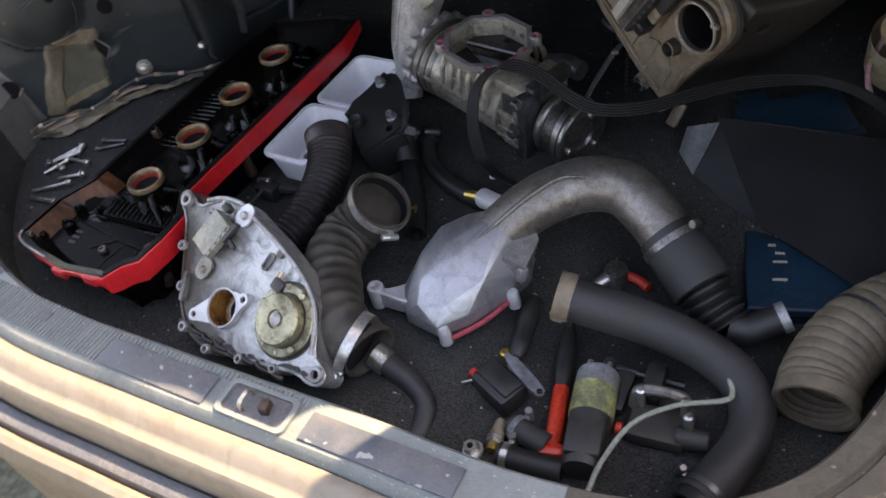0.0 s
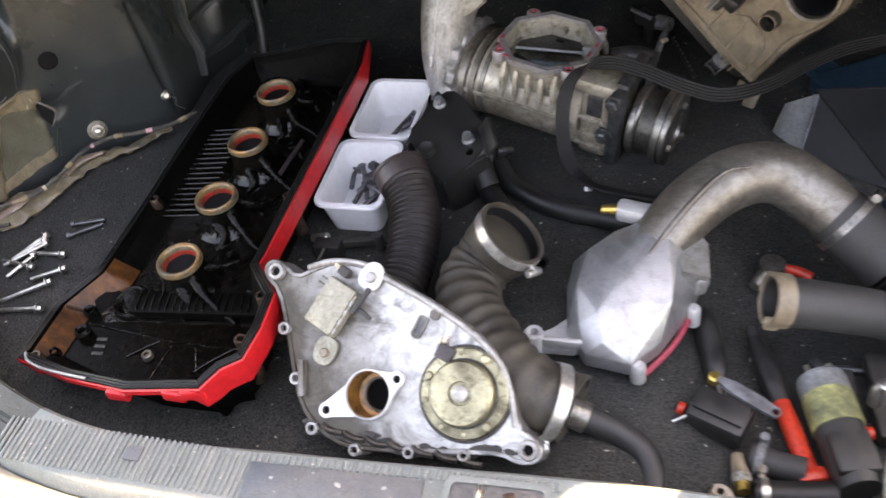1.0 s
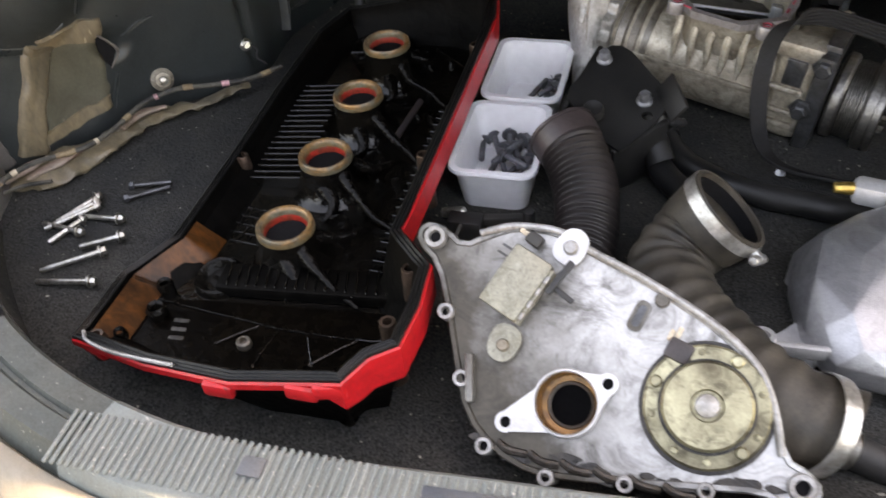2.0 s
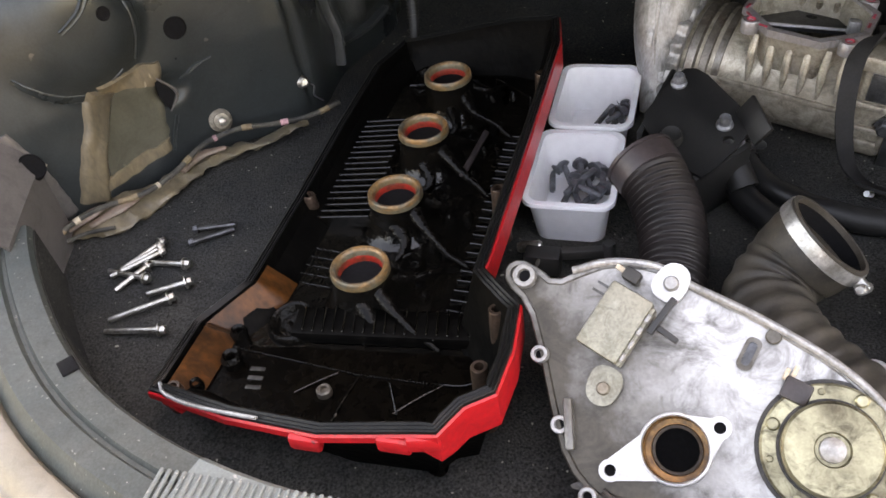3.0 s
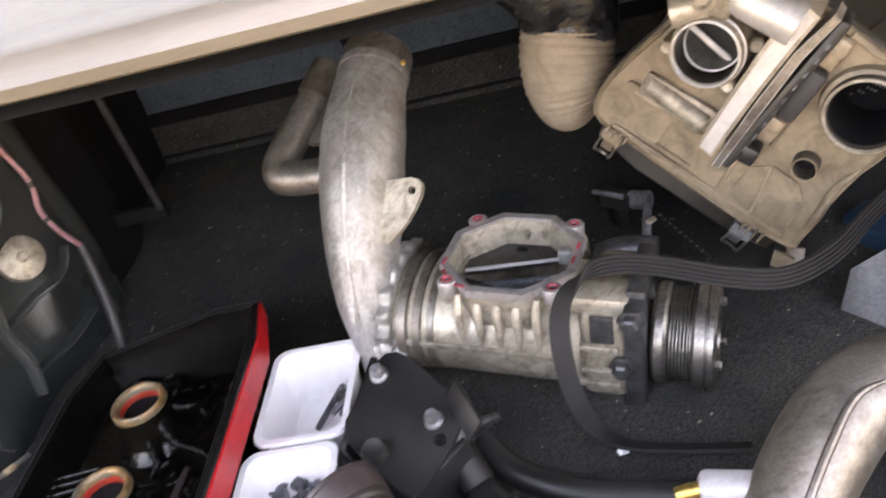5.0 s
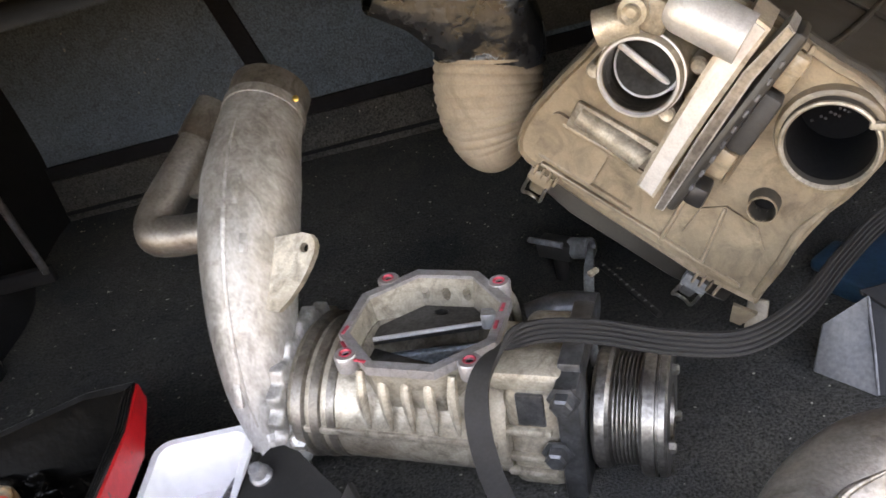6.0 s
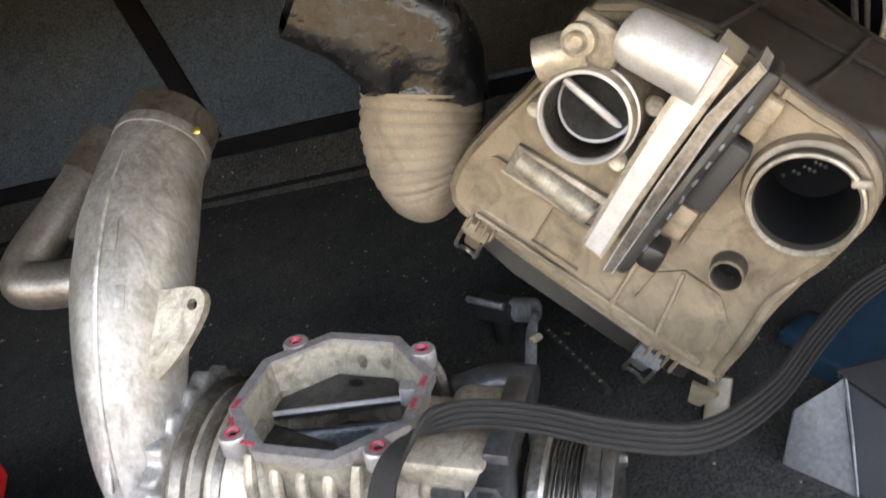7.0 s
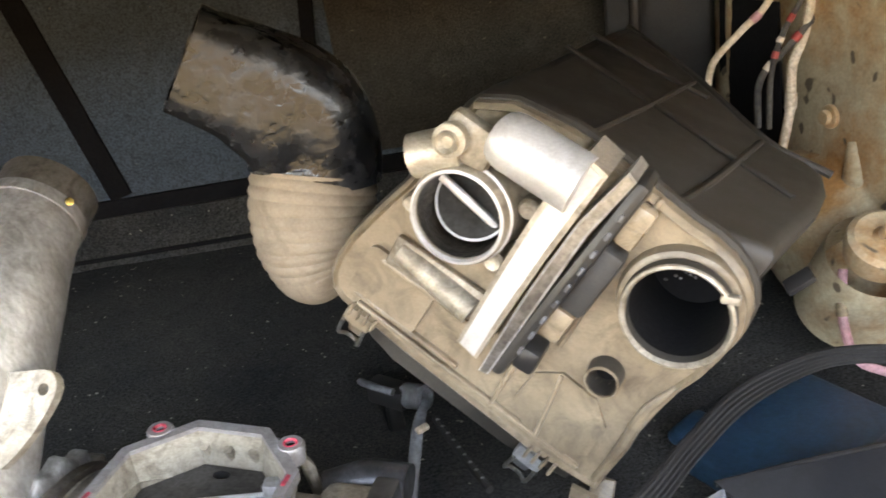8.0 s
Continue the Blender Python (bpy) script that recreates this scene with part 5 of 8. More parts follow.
def timing_cover():
    cover = stand("timing_cover", TC_M, "oil-stained cast aluminium engine timing cover leaning on hoses", "engine cover")
    line = soften(dense(TC[::-1], 0.02), 1)
    bore, hub = (0.025, -0.024), (0.114, -0.014)
    part("plate", slab(line, -0.006, 0.0, [circle(*bore, 0.0205, 36), circle(*hub, 0.040, 40), circle(0.066, 0.040, 0.0001 + 0.004, 8)]), CAST_STAINED, cover, "stained aluminium plate", 25)
    part("skirt", shell(line, [(0.006, lambda x, y: -0.004), (0.006, lambda x, y: -0.030), (0.0, lambda x, y: -0.030), (0.0, lambda x, y: 0.0005), (0.001, lambda x, y: 0.0018), (0.004, lambda x, y: 0.0018), (0.0052, lambda x, y: -0.001)]), CAST_STAINED, cover)
    part("lip", tube([(-0.05, 0.087, 0.002), (-0.026, 0.094, 0.003), (0.005, 0.093, 0.003), (0.027, 0.082, 0.003), (0.069, 0.064, 0.003), (0.115, 0.039, 0.003), (0.142, 0.016, 0.003), (0.154, -0.008, 0.003), (0.161, -0.038, 0.003)], 0.0028, 60, 10), CAST, cover, "bright raised lip")
    # cylinder bore with two ears
    bx, by = bore
    part("bore_ring", lathe([(0.0205, 0.006), (0.0205, -0.03), (0.0228, -0.03), (0.0236, 0.0), (0.0226, 0.007), (0.0212, 0.0075)], 40, closed=True), CAST_WHITE, cover, "bright machined ring", m=pose(bx, by, 0))
    part("bore_wall", lathe([(0.0204, 0.005), (0.0202, -0.022), (0.0158, -0.0235), (0.0155, -0.034), (0.0, -0.034)], 40), VARNISH, cover, "orange-brown varnished bore", m=pose(bx, by, 0))
    # black bottom paints the shade down the bore
    part("bore_bed", lathe([(0.0, -0.0330), (0.0154, -0.0330)], 30), SEAM_AND_SHADE, cover, m=pose(bx, by, 0))
    part("bore_step", lathe([(0.0142, -0.0232), (0.0160, -0.0218), (0.0166, -0.0232), (0.0150, -0.0300)], 34, closed=True), CAST_GREY, cover, m=pose(bx, by, 0))
    ears = ((0.051, -0.008), (-0.014, -0.042))
    for ex, ey in ears:
        f = Vector((ex - bx, ey - by))
        far, f = f.length, f.normalized()
        g = Vector((-f.y, f.x))
        at = lambda p, q: (bx + f.x * p + g.x * q, by + f.y * p + g.y * q)
        arc = [at(0.0226 * math.cos(a), 0.0226 * math.sin(a)) for a in (radians(-42 + 12 * k) for k in range(8))]
        tip = [at(far + 0.0072 * math.cos(a), 0.0072 * math.sin(a)) for a in (radians(100 - 20 * k) for k in range(11))]
        part("ear", slab(arc + tip, 0.0003, 0.0064, [circle(ex, ey, 0.0038, 16)]), CAST_WHITE, cover, "bright machined ear", 30)
    for ex, ey in ears:
        # black disc paints the shade of the ear's hole
        part("ear_plug", lathe([(0, 0.002), (0.0040, 0.002)], 20), SEAM_AND_SHADE, cover, m=pose(ex, ey, 0))
    # black oily crust along the lower edge
    rng = random.Random(12)
    for k in range(16):
        f = k / 15
        x = -0.030 + 0.185 * f + rng.uniform(-0.004, 0.004)
        y = -0.058 - 0.010 * math.sin(f * 3.1) + rng.uniform(-0.004, 0.006)
        w = rng.uniform(0.004, 0.014)
        crust = [(x + w * (0.35 + 0.9 * rng.random()) * math.cos(a), y + 0.45 * w * (0.3 + 1.0 * rng.random()) * math.sin(a)) for a in (2 * math.pi * q / 9 for q in range(9))]
        part("oil_crust", slab(soften(crust, 1), 0.0003, 0.0008 + 0.0010 * rng.random()), GREASE, cover)
    # toothless hub with bolt ring
    hx, hy = hub
    part("hub_ring", lathe([(0.0400, -0.006), (0.0400, 0.0045), (0.0385, 0.006), (0.0300, 0.006), (0.0292, 0.004), (0.0292, -0.006)], 48), YELLOW_ZINC, cover, "yellowish plated ring with bolt heads", m=pose(hx, hy, 0))
    part("hub_disc", lathe([(0.0288, 0.002), (0.0284, 0.017), (0.0266, 0.019), (0.0105, 0.0190), (0.0095, 0.0165), (0.0085, 0.0165), (0.0, 0.0165)], 48), YELLOW_ZINC, cover, "greasy plated disc", m=pose(hx, hy, 0))
    part("hub_button", lathe([(0.0078, 0.016), (0.0072, 0.0196), (0.0045, 0.0210), (0, 0.0214)], 28), CAST, cover, "bright steel centre", m=pose(hx, hy, 0))
    # black rings stand in for the dark gaps round ring and disc
    for r0, r1 in ((0.0400, 0.0428), (0.0288, 0.0306)):
        part("grease_ring", lathe([(r0, 0.0003), (r0, 0.0068 if r0 < 0.03 else 0.0010), (r1, 0.0068 if r0 < 0.03 else 0.0010), (r1, 0.0003)], 48, closed=True), GREASE, cover, "black ring for the dark gap round the hub", m=pose(hx, hy, 0))
    for i, a in enumerate((62, 100, 20, -25, -48, -85, -120, 160, 195)):
        big = i in (0, 4, 7)
        r = 0.0042 if big else 0.0022
        part("ring_bolt", lathe([(r, 0.005), (r, 0.0085 if big else 0.0068), (r * 0.75, 0.0095 if big else 0.0072), (0, 0.0095 if big else 0.0072)], 12), YELLOW_ZINC, cover, m=pose(hx + 0.0348 * math.cos(radians(a)), hy + 0.0348 * math.sin(radians(a)), 0))
    # position sensor at the ring's edge
    part("sensor", block((0.017, 0.014, 0.008), 0.002), CUFF, cover, m=pose(hx - 0.020, hy + 0.033, 0.006, 0, 0, -22))
    part("sensor_pin", block((0.0028, 0.008, 0.004), 0.0008), WIRE_WHITE, cover, m=pose(hx - 0.026, hy + 0.043, 0.006, 0, 0, -22))
    part("sensor_pin", block((0.0028, 0.008, 0.004), 0.0008), WIRE_WHITE, cover, m=pose(hx - 0.021, hy + 0.045, 0.006, 0, 0, -22))
    # actuator box on its bracket
    tilt = 62
    box_m = pose(-0.0175, 0.052, 0.010, 0, 0, tilt)
    part("actuator_box", block((0.047, 0.031, 0.014), 0.0022), GRIMY_STEEL, cover, "grimy sheet metal box", m=box_m)
    part("actuator_edge", block((0.044, 0.003, 0.010), 0.001), GRIMY_STEEL, cover, m=pose(-0.0035, 0.043, 0.010, 0, 0, tilt))
    for k in range(4):
        part("edge_tab", block((0.006, 0.003, 0.004), 0.0008, segs=1), CAST, cover, "folded tab", m=pose(-0.0105 + 0.0047 * k, 0.0290 + 0.0088 * k, 0.0150, 0, 0, tilt))
    for k in range(2):
        part("pin", tube([(-0.026 + 0.003 * k, 0.070 + 0.005 * k, 0.010), (-0.034 + 0.003 * k, 0.074 + 0.005 * k, 0.010)], 0.0009, 4, 8), DARK_STEEL, cover)
    part("actuator_lever", block((0.028, 0.0045, 0.006), 0.001), BLACK_PLASTIC, cover, m=pose(0.012, 0.058, 0.014, 0, 0, 58))
    part("actuator_lever", block((0.020, 0.004, 0.005), 0.001), BLACK_PLASTIC, cover, m=pose(0.014, 0.048, 0.012, 0, 0, -32))
    part("actuator_plug", block((0.012, 0.009, 0.010), 0.002), BLACK_PLASTIC, cover, m=pose(-0.009, 0.084, 0.009, 0, 0, -30))
    part("plug_pin", block((0.007, 0.0035, 0.003), 0.0008), WIRE_WHITE, cover, m=pose(-0.017, 0.089, 0.008, 0, 0, -30))
    tab = soften([(-0.012, -0.011), (0.010, -0.011), (0.016, 0.0), (0.010, 0.011), (-0.012, 0.011)], 2)
    part("bracket_tab", slab(tab, 0.0, 0.003), CAST_WHITE, cover, "bright bracket tab", m=pose(0.0155, 0.081, 0.003, 0, 0, 62))
    part("bracket_bolt", lathe([(0.0052, 0.0), (0.0052, 0.002), (0.0040, 0.0042), (0, 0.0046)], 20), CAST, cover, m=pose(0.016, 0.081, 0.006))
    part("bracket_tab", slab(tab, 0.0, 0.003), GRIMY_STEEL, cover, "grimy bracket tab", m=pose(-0.022, 0.012, 0.002, 0, 0, 250))
    part("bracket_bolt", lathe([(0.0045, 0.0), (0.0045, 0.002), (0.0035, 0.0035), (0, 0.004)], 20), CAST_TAN, cover, m=pose(-0.0225, 0.009, 0.005))
    # slot, small plug and ears along the rim
    part("slot_rim", slab(rounded(0.010, 0.022, 0.004), 0.0002, 0.0024, [rounded(0.0055, 0.016, 0.0026)]), CAST_STAINED, cover, m=pose(0.066, 0.040, 0, 0, 0, -22))
    part("slot_pane", slab(rounded(0.0055, 0.016, 0.0026), 0.0002, 0.0010), DARK_STEEL, cover, m=pose(0.066, 0.040, 0, 0, 0, -22))
    part("core_plug", lathe([(0.0050, 0), (0.0050, 0.003), (0.0042, 0.0038), (0, 0.0036)], 20), CAST_STAINED, cover, m=pose(0.080, 0.052, 0))
    for x, y, r in ((-0.083, 0.081, 0.0085), (-0.067, 0.028, 0.0062), (-0.049, -0.017, 0.0062), (-0.027, -0.060, 0.0062), (0.017, -0.074, 0.0058), (0.068, -0.070, 0.0055), (0.118, -0.066, 0.0055), (0.174, -0.055, 0.0090)):
        part("rim_eye", lathe([(r * 0.5, -0.028), (r, -0.028), (r, 0.0045), (r * 0.9, 0.0058), (r * 0.56, 0.0058), (r * 0.5, 0.0048)], 24, closed=True), CAST, cover, "bolt eye", m=pose(x, y, 0))
        # black disc over the plate paints the shade of the eye's hole
        part("eye_shade", lathe([(0, 0.0012), (r * 0.505, 0.0012)], 16), SEAM_AND_SHADE, cover, m=pose(x, y, 0))
    part("side_web", block((0.006, 0.034, 0.016), 0.002), CAST_STAINED, cover, m=pose(-0.043, -0.016, 0.000, 0, 0, 8))
    for i in range(7):
        part("grime_rib", tube([(-0.018 + 0.022 * i, -0.056 - 0.004 * i ** 0.6, 0.001), (-0.010 + 0.022 * i, -0.060 - 0.004 * i ** 0.6, 0.003), (0.002 + 0.022 * i, -0.061 - 0.004 * i ** 0.6, 0.001)], 0.0028, 12, 8), GREASE, cover)
    return cover


timing_cover()


# ---- hoses ----
def clamp(parent, at, way, r, wide=0.010, mat=BAND_STEEL, turn=0):
    m = axes(at, Vector(turn) - Vector(way) * Vector(turn).dot(Vector(way)) / Vector(way).length_squared, way) if isinstance(turn, tuple) else along(at, Vector(at) + Vector(way)) @ pose(0, 0, 0, 0, 0, turn)
    band_ob = part("clamp", lathe([(r, -wide / 2), (r + 0.0012, -wide / 2), (r + 0.0014, 0), (r + 0.0012, wide / 2), (r, wide / 2)], 40, closed=True), mat, parent, "steel hose clamp", m=m)
    part("screw", merge(block((0.012, 0.007, wide * 0.9), 0.0015, (r + 0.004, 0, 0)), lathe([(0, -0.009), (0.0042, -0.009), (0.0042, 0.010), (0.003, 0.012), (0, 0.012)], 12, pose(r + 0.007, 0, 0, 90, 0, 0))), mat, band_ob)
    return band_ob


def hose(name, pts, radius, mat, label, category="hose", wall=0.004, count=60, seg=28, ribs=None, squash=1.0):
    """A hose whose tagged object is its rubber."""
    thing = stand(name, pose(*pts[0]), label, category)
    near = Vector(pts[0])
    part("rubber", tube([Vector(p) - near for p in pts], radius, count, seg, wall, None, ribs, squash), mat, thing)
    return thing, near


h, o = hose("ribbed_hose", [(0.212, 0.144, 0.076), (0.224, 0.128, 0.070), (0.238, 0.098, 0.059), (0.245, 0.062, 0.050), (0.245, 0.024, 0.042), (0.237, -0.012, 0.035), (0.225, -0.040, 0.030)], [0.0285, 0.0290, 0.0285, 0.0275, 0.027, 0.027, 0.027], RUBBER_MAUVE,
            "worn mauve-black ribbed rubber hose leaning against a white tray", ribs=(32, 0.0034, 0.14, 1.3), count=430, seg=36)
part("cuff", tube([Vector(p) - o for p in ((0.2105, 0.146, 0.0768), (0.216, 0.139, 0.0740), (0.222, 0.131, 0.0710))], [0.0298, 0.0302, 0.0296], 10, 36, 0.0030), CUFF, h, "smooth mauve hose cuff")
part("cuff_bead", tube([Vector(p) - o for p in ((0.2100, 0.1466, 0.0770), (0.2118, 0.1442, 0.0761))], [0.0312, 0.0312], 6, 36, 0.0045), CUFF, h, "rolled edge of the cuff")
# black disc in the mouth paints the shade of the hollow
part("hollow", tube([Vector((0.2155, 0.1396, 0.0742)) - o, Vector((0.2180, 0.1362, 0.0730)) - o], 0.0262, 4, 28), SEAM_AND_SHADE, h, "black disc for the shade inside the hose")
h, o = hose("intake_hose", [(0.356, 0.059, 0.083), (0.343, 0.0556, 0.068), (0.328, 0.048, 0.053), (0.315, 0.022, 0.043), (0.325, -0.020, 0.045), (0.352, -0.054, 0.045), (0.386, -0.090, 0.048), (0.437, -0.108, 0.039)],
            [0.0375, 0.0370, 0.0335, 0.0335, 0.0345, 0.0335, 0.032, 0.033], RUBBER_BROWN, "dusty brown-black ribbed rubber intake hose with steel clamps", wall=0.0035, ribs=(17, 0.0021, 0.24, 1.3), count=340, seg=40)
clamp(h, Vector((0.3510, 0.0577, 0.0772)) - o, (0.65, 0.17, 0.74), 0.0374, 0.0105, BAND_STEEL, (0.6, -0.6, -0.4))
clamp(h, Vector((0.419, -0.1075, 0.047)) - o, (0.913, 0.055, -0.404), 0.0335, 0.0115, BAND_STEEL, (0.0, -0.8, -0.5))
for f, r in ((0.30, 0.0368), (0.38, 0.0352)):
    part("hose_band", tube([Vector((0.356, 0.059, 0.083)).lerp(Vector((0.328, 0.048, 0.053)), f + d) - o for d in (0.0, 0.05)], r, 6, 40), RUBBER_BROWN, h, "moulded band of the hose")
# black discs and skin paint the shade inside both hose ends
part("lining", tube([Vector((0.336, 0.0535, 0.060)) - o, Vector((0.330, 0.050, 0.055)) - o], 0.0300, 6, 30), SEAM_AND_SHADE, h, "black disc for the shade inside the hose")
part("inner_skin", tube([Vector((0.3534, 0.0583, 0.0800)) - o, Vector((0.344, 0.0558, 0.0692)) - o, Vector((0.337, 0.0537, 0.0612)) - o], [0.0335, 0.0328, 0.0310], 12, 36, 0.0012), SEAM_AND_SHADE, h, "inner skin of the hose, blackened for the shade inside")
part("end_lining", tube([Vector((0.424, -0.107, 0.0445)) - o, Vector((0.428, -0.107, 0.0430)) - o], [0.0298, 0.0298], 4, 30), SEAM_AND_SHADE, h, "black disc for the shade inside the hose")
h, o = hose("small_hose", [(0.430, -0.098, 0.020), (0.450, -0.100, 0.012), (0.476, -0.104, 0.002), (0.499, -0.116, -0.008), (0.508, -0.140, -0.014), (0.506, -0.170, -0.016)], 0.0125, RUBBER_GREY, "thin grey rubber hose with a plated end fitting", wall=0.0025)
part("fitting", tube([Vector((0.430, -0.098, 0.020)) - o, Vector((0.446, -0.0995, 0.0138)) - o], [0.0150, 0.0150], 36, 24, ribs=(8, 0.0012)), STEEL, h, "plated knurled fitting")
h, o = hose("radiator_hose", [(0.598, 0.018, 0.062), (0.646, 0.026, 0.050), (0.693, 0.036, 0.034), (0.738, 0.041, 0.014), (0.777, 0.031, 0.000), (0.801, 0.004, -0.008), (0.806, -0.030, -0.011), (0.797, -0.070, -0.011), (0.786, -0.105, -0.011)],
            [0.0235, 0.0225, 0.022, 0.022, 0.022, 0.022, 0.022, 0.022, 0.0225], RUBBER_GREY, "large dark grey moulded rubber radiator hose")
part("cuff", tube([Vector((0.596, 0.0177, 0.0625)) - o, Vector((0.612, 0.0205, 0.0590)) - o], [0.0258, 0.0252], 8, 28, 0.004), TAN_PLASTIC, h, "tan dusty cuff")
part("cuff_lug", block((0.014, 0.008, 0.014), 0.003), TAN_PLASTIC, h, m=pose(*(Vector((0.600, 0.004, 0.045)) - o)))
clamp(h, Vector((0.789, -0.096, -0.011)) - o, (-0.3, -1, 0), 0.0226, 0.006, DARK_STEEL, 160)
part("end_pipe", tube([Vector((0.789, -0.098, -0.011)) - o, Vector((0.783, -0.116, -0.011)) - o], 0.0205, 8, 24, 0.003), RUBBER, h, "cut hose end")
h, o = hose("duct_hose", [(0.925, 0.185, 0.004), (0.898, 0.160, 0.010), (0.872, 0.122, 0.012), (0.856, 0.084, 0.009), (0.850, 0.048, 0.006), (0.852, 0.025, 0.004)], [0.040, 0.0405, 0.0405, 0.040, 0.039, 0.038], DUCT,
            "brown dusty corrugated air duct hose", ribs=(16, 0.0034, 0.0, 0.14), count=300, seg=36)
part("cuff", tube([Vector((0.8515, 0.034, 0.005)) - o, Vector((0.852, 0.020, 0.0035)) - o], 0.0395, 8, 36, 0.004), DUCT, h, "plain end cuff")
clamp(h, Vector((0.872, 0.122, 0.012)) - o, (-0.45, -0.9, 0.0), 0.0390, 0.004, DARK_STEEL, 30)
for name, pts, r in (("coolant_hose", [(0.276, 0.226, 0.040), (0.287, 0.206, 0.024), (0.303, 0.178, 0.016), (0.325, 0.151, 0.014), (0.350, 0.118, 0.013), (0.372, 0.080, 0.012)], 0.0125),
                     ("coolant_hose", [(0.290, 0.250, 0.022), (0.318, 0.205, 0.015), (0.352, 0.180, 0.013), (0.390, 0.164, 0.013), (0.424, 0.157, 0.014), (0.452, 0.150, 0.016), (0.49, 0.15, 0.014)], 0.0115)):
    h, o = hose(name, pts, r, RUBBER, "black rubber coolant hose lying on the carpet", wall=0.0025, seg=20)
    clamp(h, Vector(pts[0]) * 0.6 + Vector(pts[1]) * 0.4 - o, Vector(pts[1]) - Vector(pts[0]), r, 0.007, DARK_STEEL, 70)
h, o = hose("coolant_hose", [(0.282, 0.216, 0.052), (0.290, 0.196, 0.040), (0.300, 0.180, 0.026)], 0.0135, RUBBER, "short black hose end with a pale collar", wall=0.0025, seg=20)
part("collar", tube([Vector((0.2835, 0.212, 0.0495)) - o, Vector((0.2875, 0.203, 0.0445)) - o], 0.0145, 6, 22, 0.002), GREY_PLASTIC, h)
tip = stand("hose_clip", pose(0.352, 0.108, 0.026, 0, 0, 30), "small yellow plastic clip lying by the hoses", "clip")
part("clip_body", block((0.014, 0.004, 0.004), 0.001), BRASS, tip)
part("clip_leg", block((0.003, 0.009, 0.003), 0.0008, (0.005, -0.005, 0)), BRASS, tip)


# ---- black bracket plate between the trays and the blower ----
plate = stand("bracket_plate", axes((0.252, 0.205, 0.082), (1, 0, 0.0), (0.06, -0.32, 1)), "black painted steel bracket plate standing by the white trays", "bracket")
part("plate", slab(soften([(-0.048, -0.003), (-0.030, -0.026), (0.007, -0.065), (0.018, -0.056), (0.036, -0.033), (0.052, 0.000), (0.028, 0.028), (0.003, 0.059), (-0.016, 0.058), (-0.030, 0.030)], 1), -0.004, 0.0, [circle(0.030, -0.022, 0.005, 12)]), BLACK_STEEL, plate)
part("flange", block((0.022, 0.040, 0.004), 0.001, (0.050, -0.006, 0.008), (0, -52, 24)), BLACK_STEEL, plate, "bent tab")
part("flange", block((0.006, 0.080, 0.075), 0.002, (-0.034, 0.022, -0.040), (0, 0, -18)), BLACK_STEEL, plate)
part("flange", block((0.060, 0.006, 0.070), 0.002, (0.026, -0.042, -0.038), (0, 0, 42)), BLACK_STEEL, plate)
for x, y in ((-0.016, 0.040), (0.026, -0.006)):
    part("stud", lathe([(0.0075, 0.0), (0.0075, 0.002), (0.0055, 0.004), (0.0052, 0.010), (0.004, 0.012), (0, 0.012)], 14), GREY_STEEL, plate, m=pose(x, y, 0))
part("bolt_head", lathe([(0.010, 0), (0.010, 0.006), (0.0085, 0.009), (0.004, 0.007), (0, 0.007)], 20), BLACK_STEEL, plate, m=pose(-0.018, -0.026, 0.002))

# ---- injector harness under the near tray ----
rail = stand("wiring_connector", pose(0.135, 0.078, 0.006, 0, 0, 0), "black wiring connector with a steel sleeve under the tray", "connector")
part("housing", block((0.032, 0.018, 0.022), 0.003, (0.0, 0.0, 0.008)), BLACK_PLASTIC, rail)
part("sleeve", lathe([(0.0042, -0.010), (0.005, -0.008), (0.005, 0.010), (0.0035, 0.012), (0, 0.012)], 16, pose(-0.014, 0.010, 0.014, 0, 80, 0)), STEEL, rail)
part("arm", block((0.045, 0.008, 0.010), 0.002, (0.035, 0.012, 0.010), (0, 0, 12)), BLACK_PLASTIC, rail)
part("lead", tube([(-0.002, -0.006, 0.016), (-0.004, -0.020, 0.014), (-0.012, -0.028, 0.006)], 0.0018, 12, 8), TAPE_BLACK, rail)
part("cap", lathe([(0.006, 0), (0.006, 0.018), (0.005, 0.020), (0, 0.020)], 16, pose(0.055, 0.016, 0.0)), RUBBER_GREY, rail)


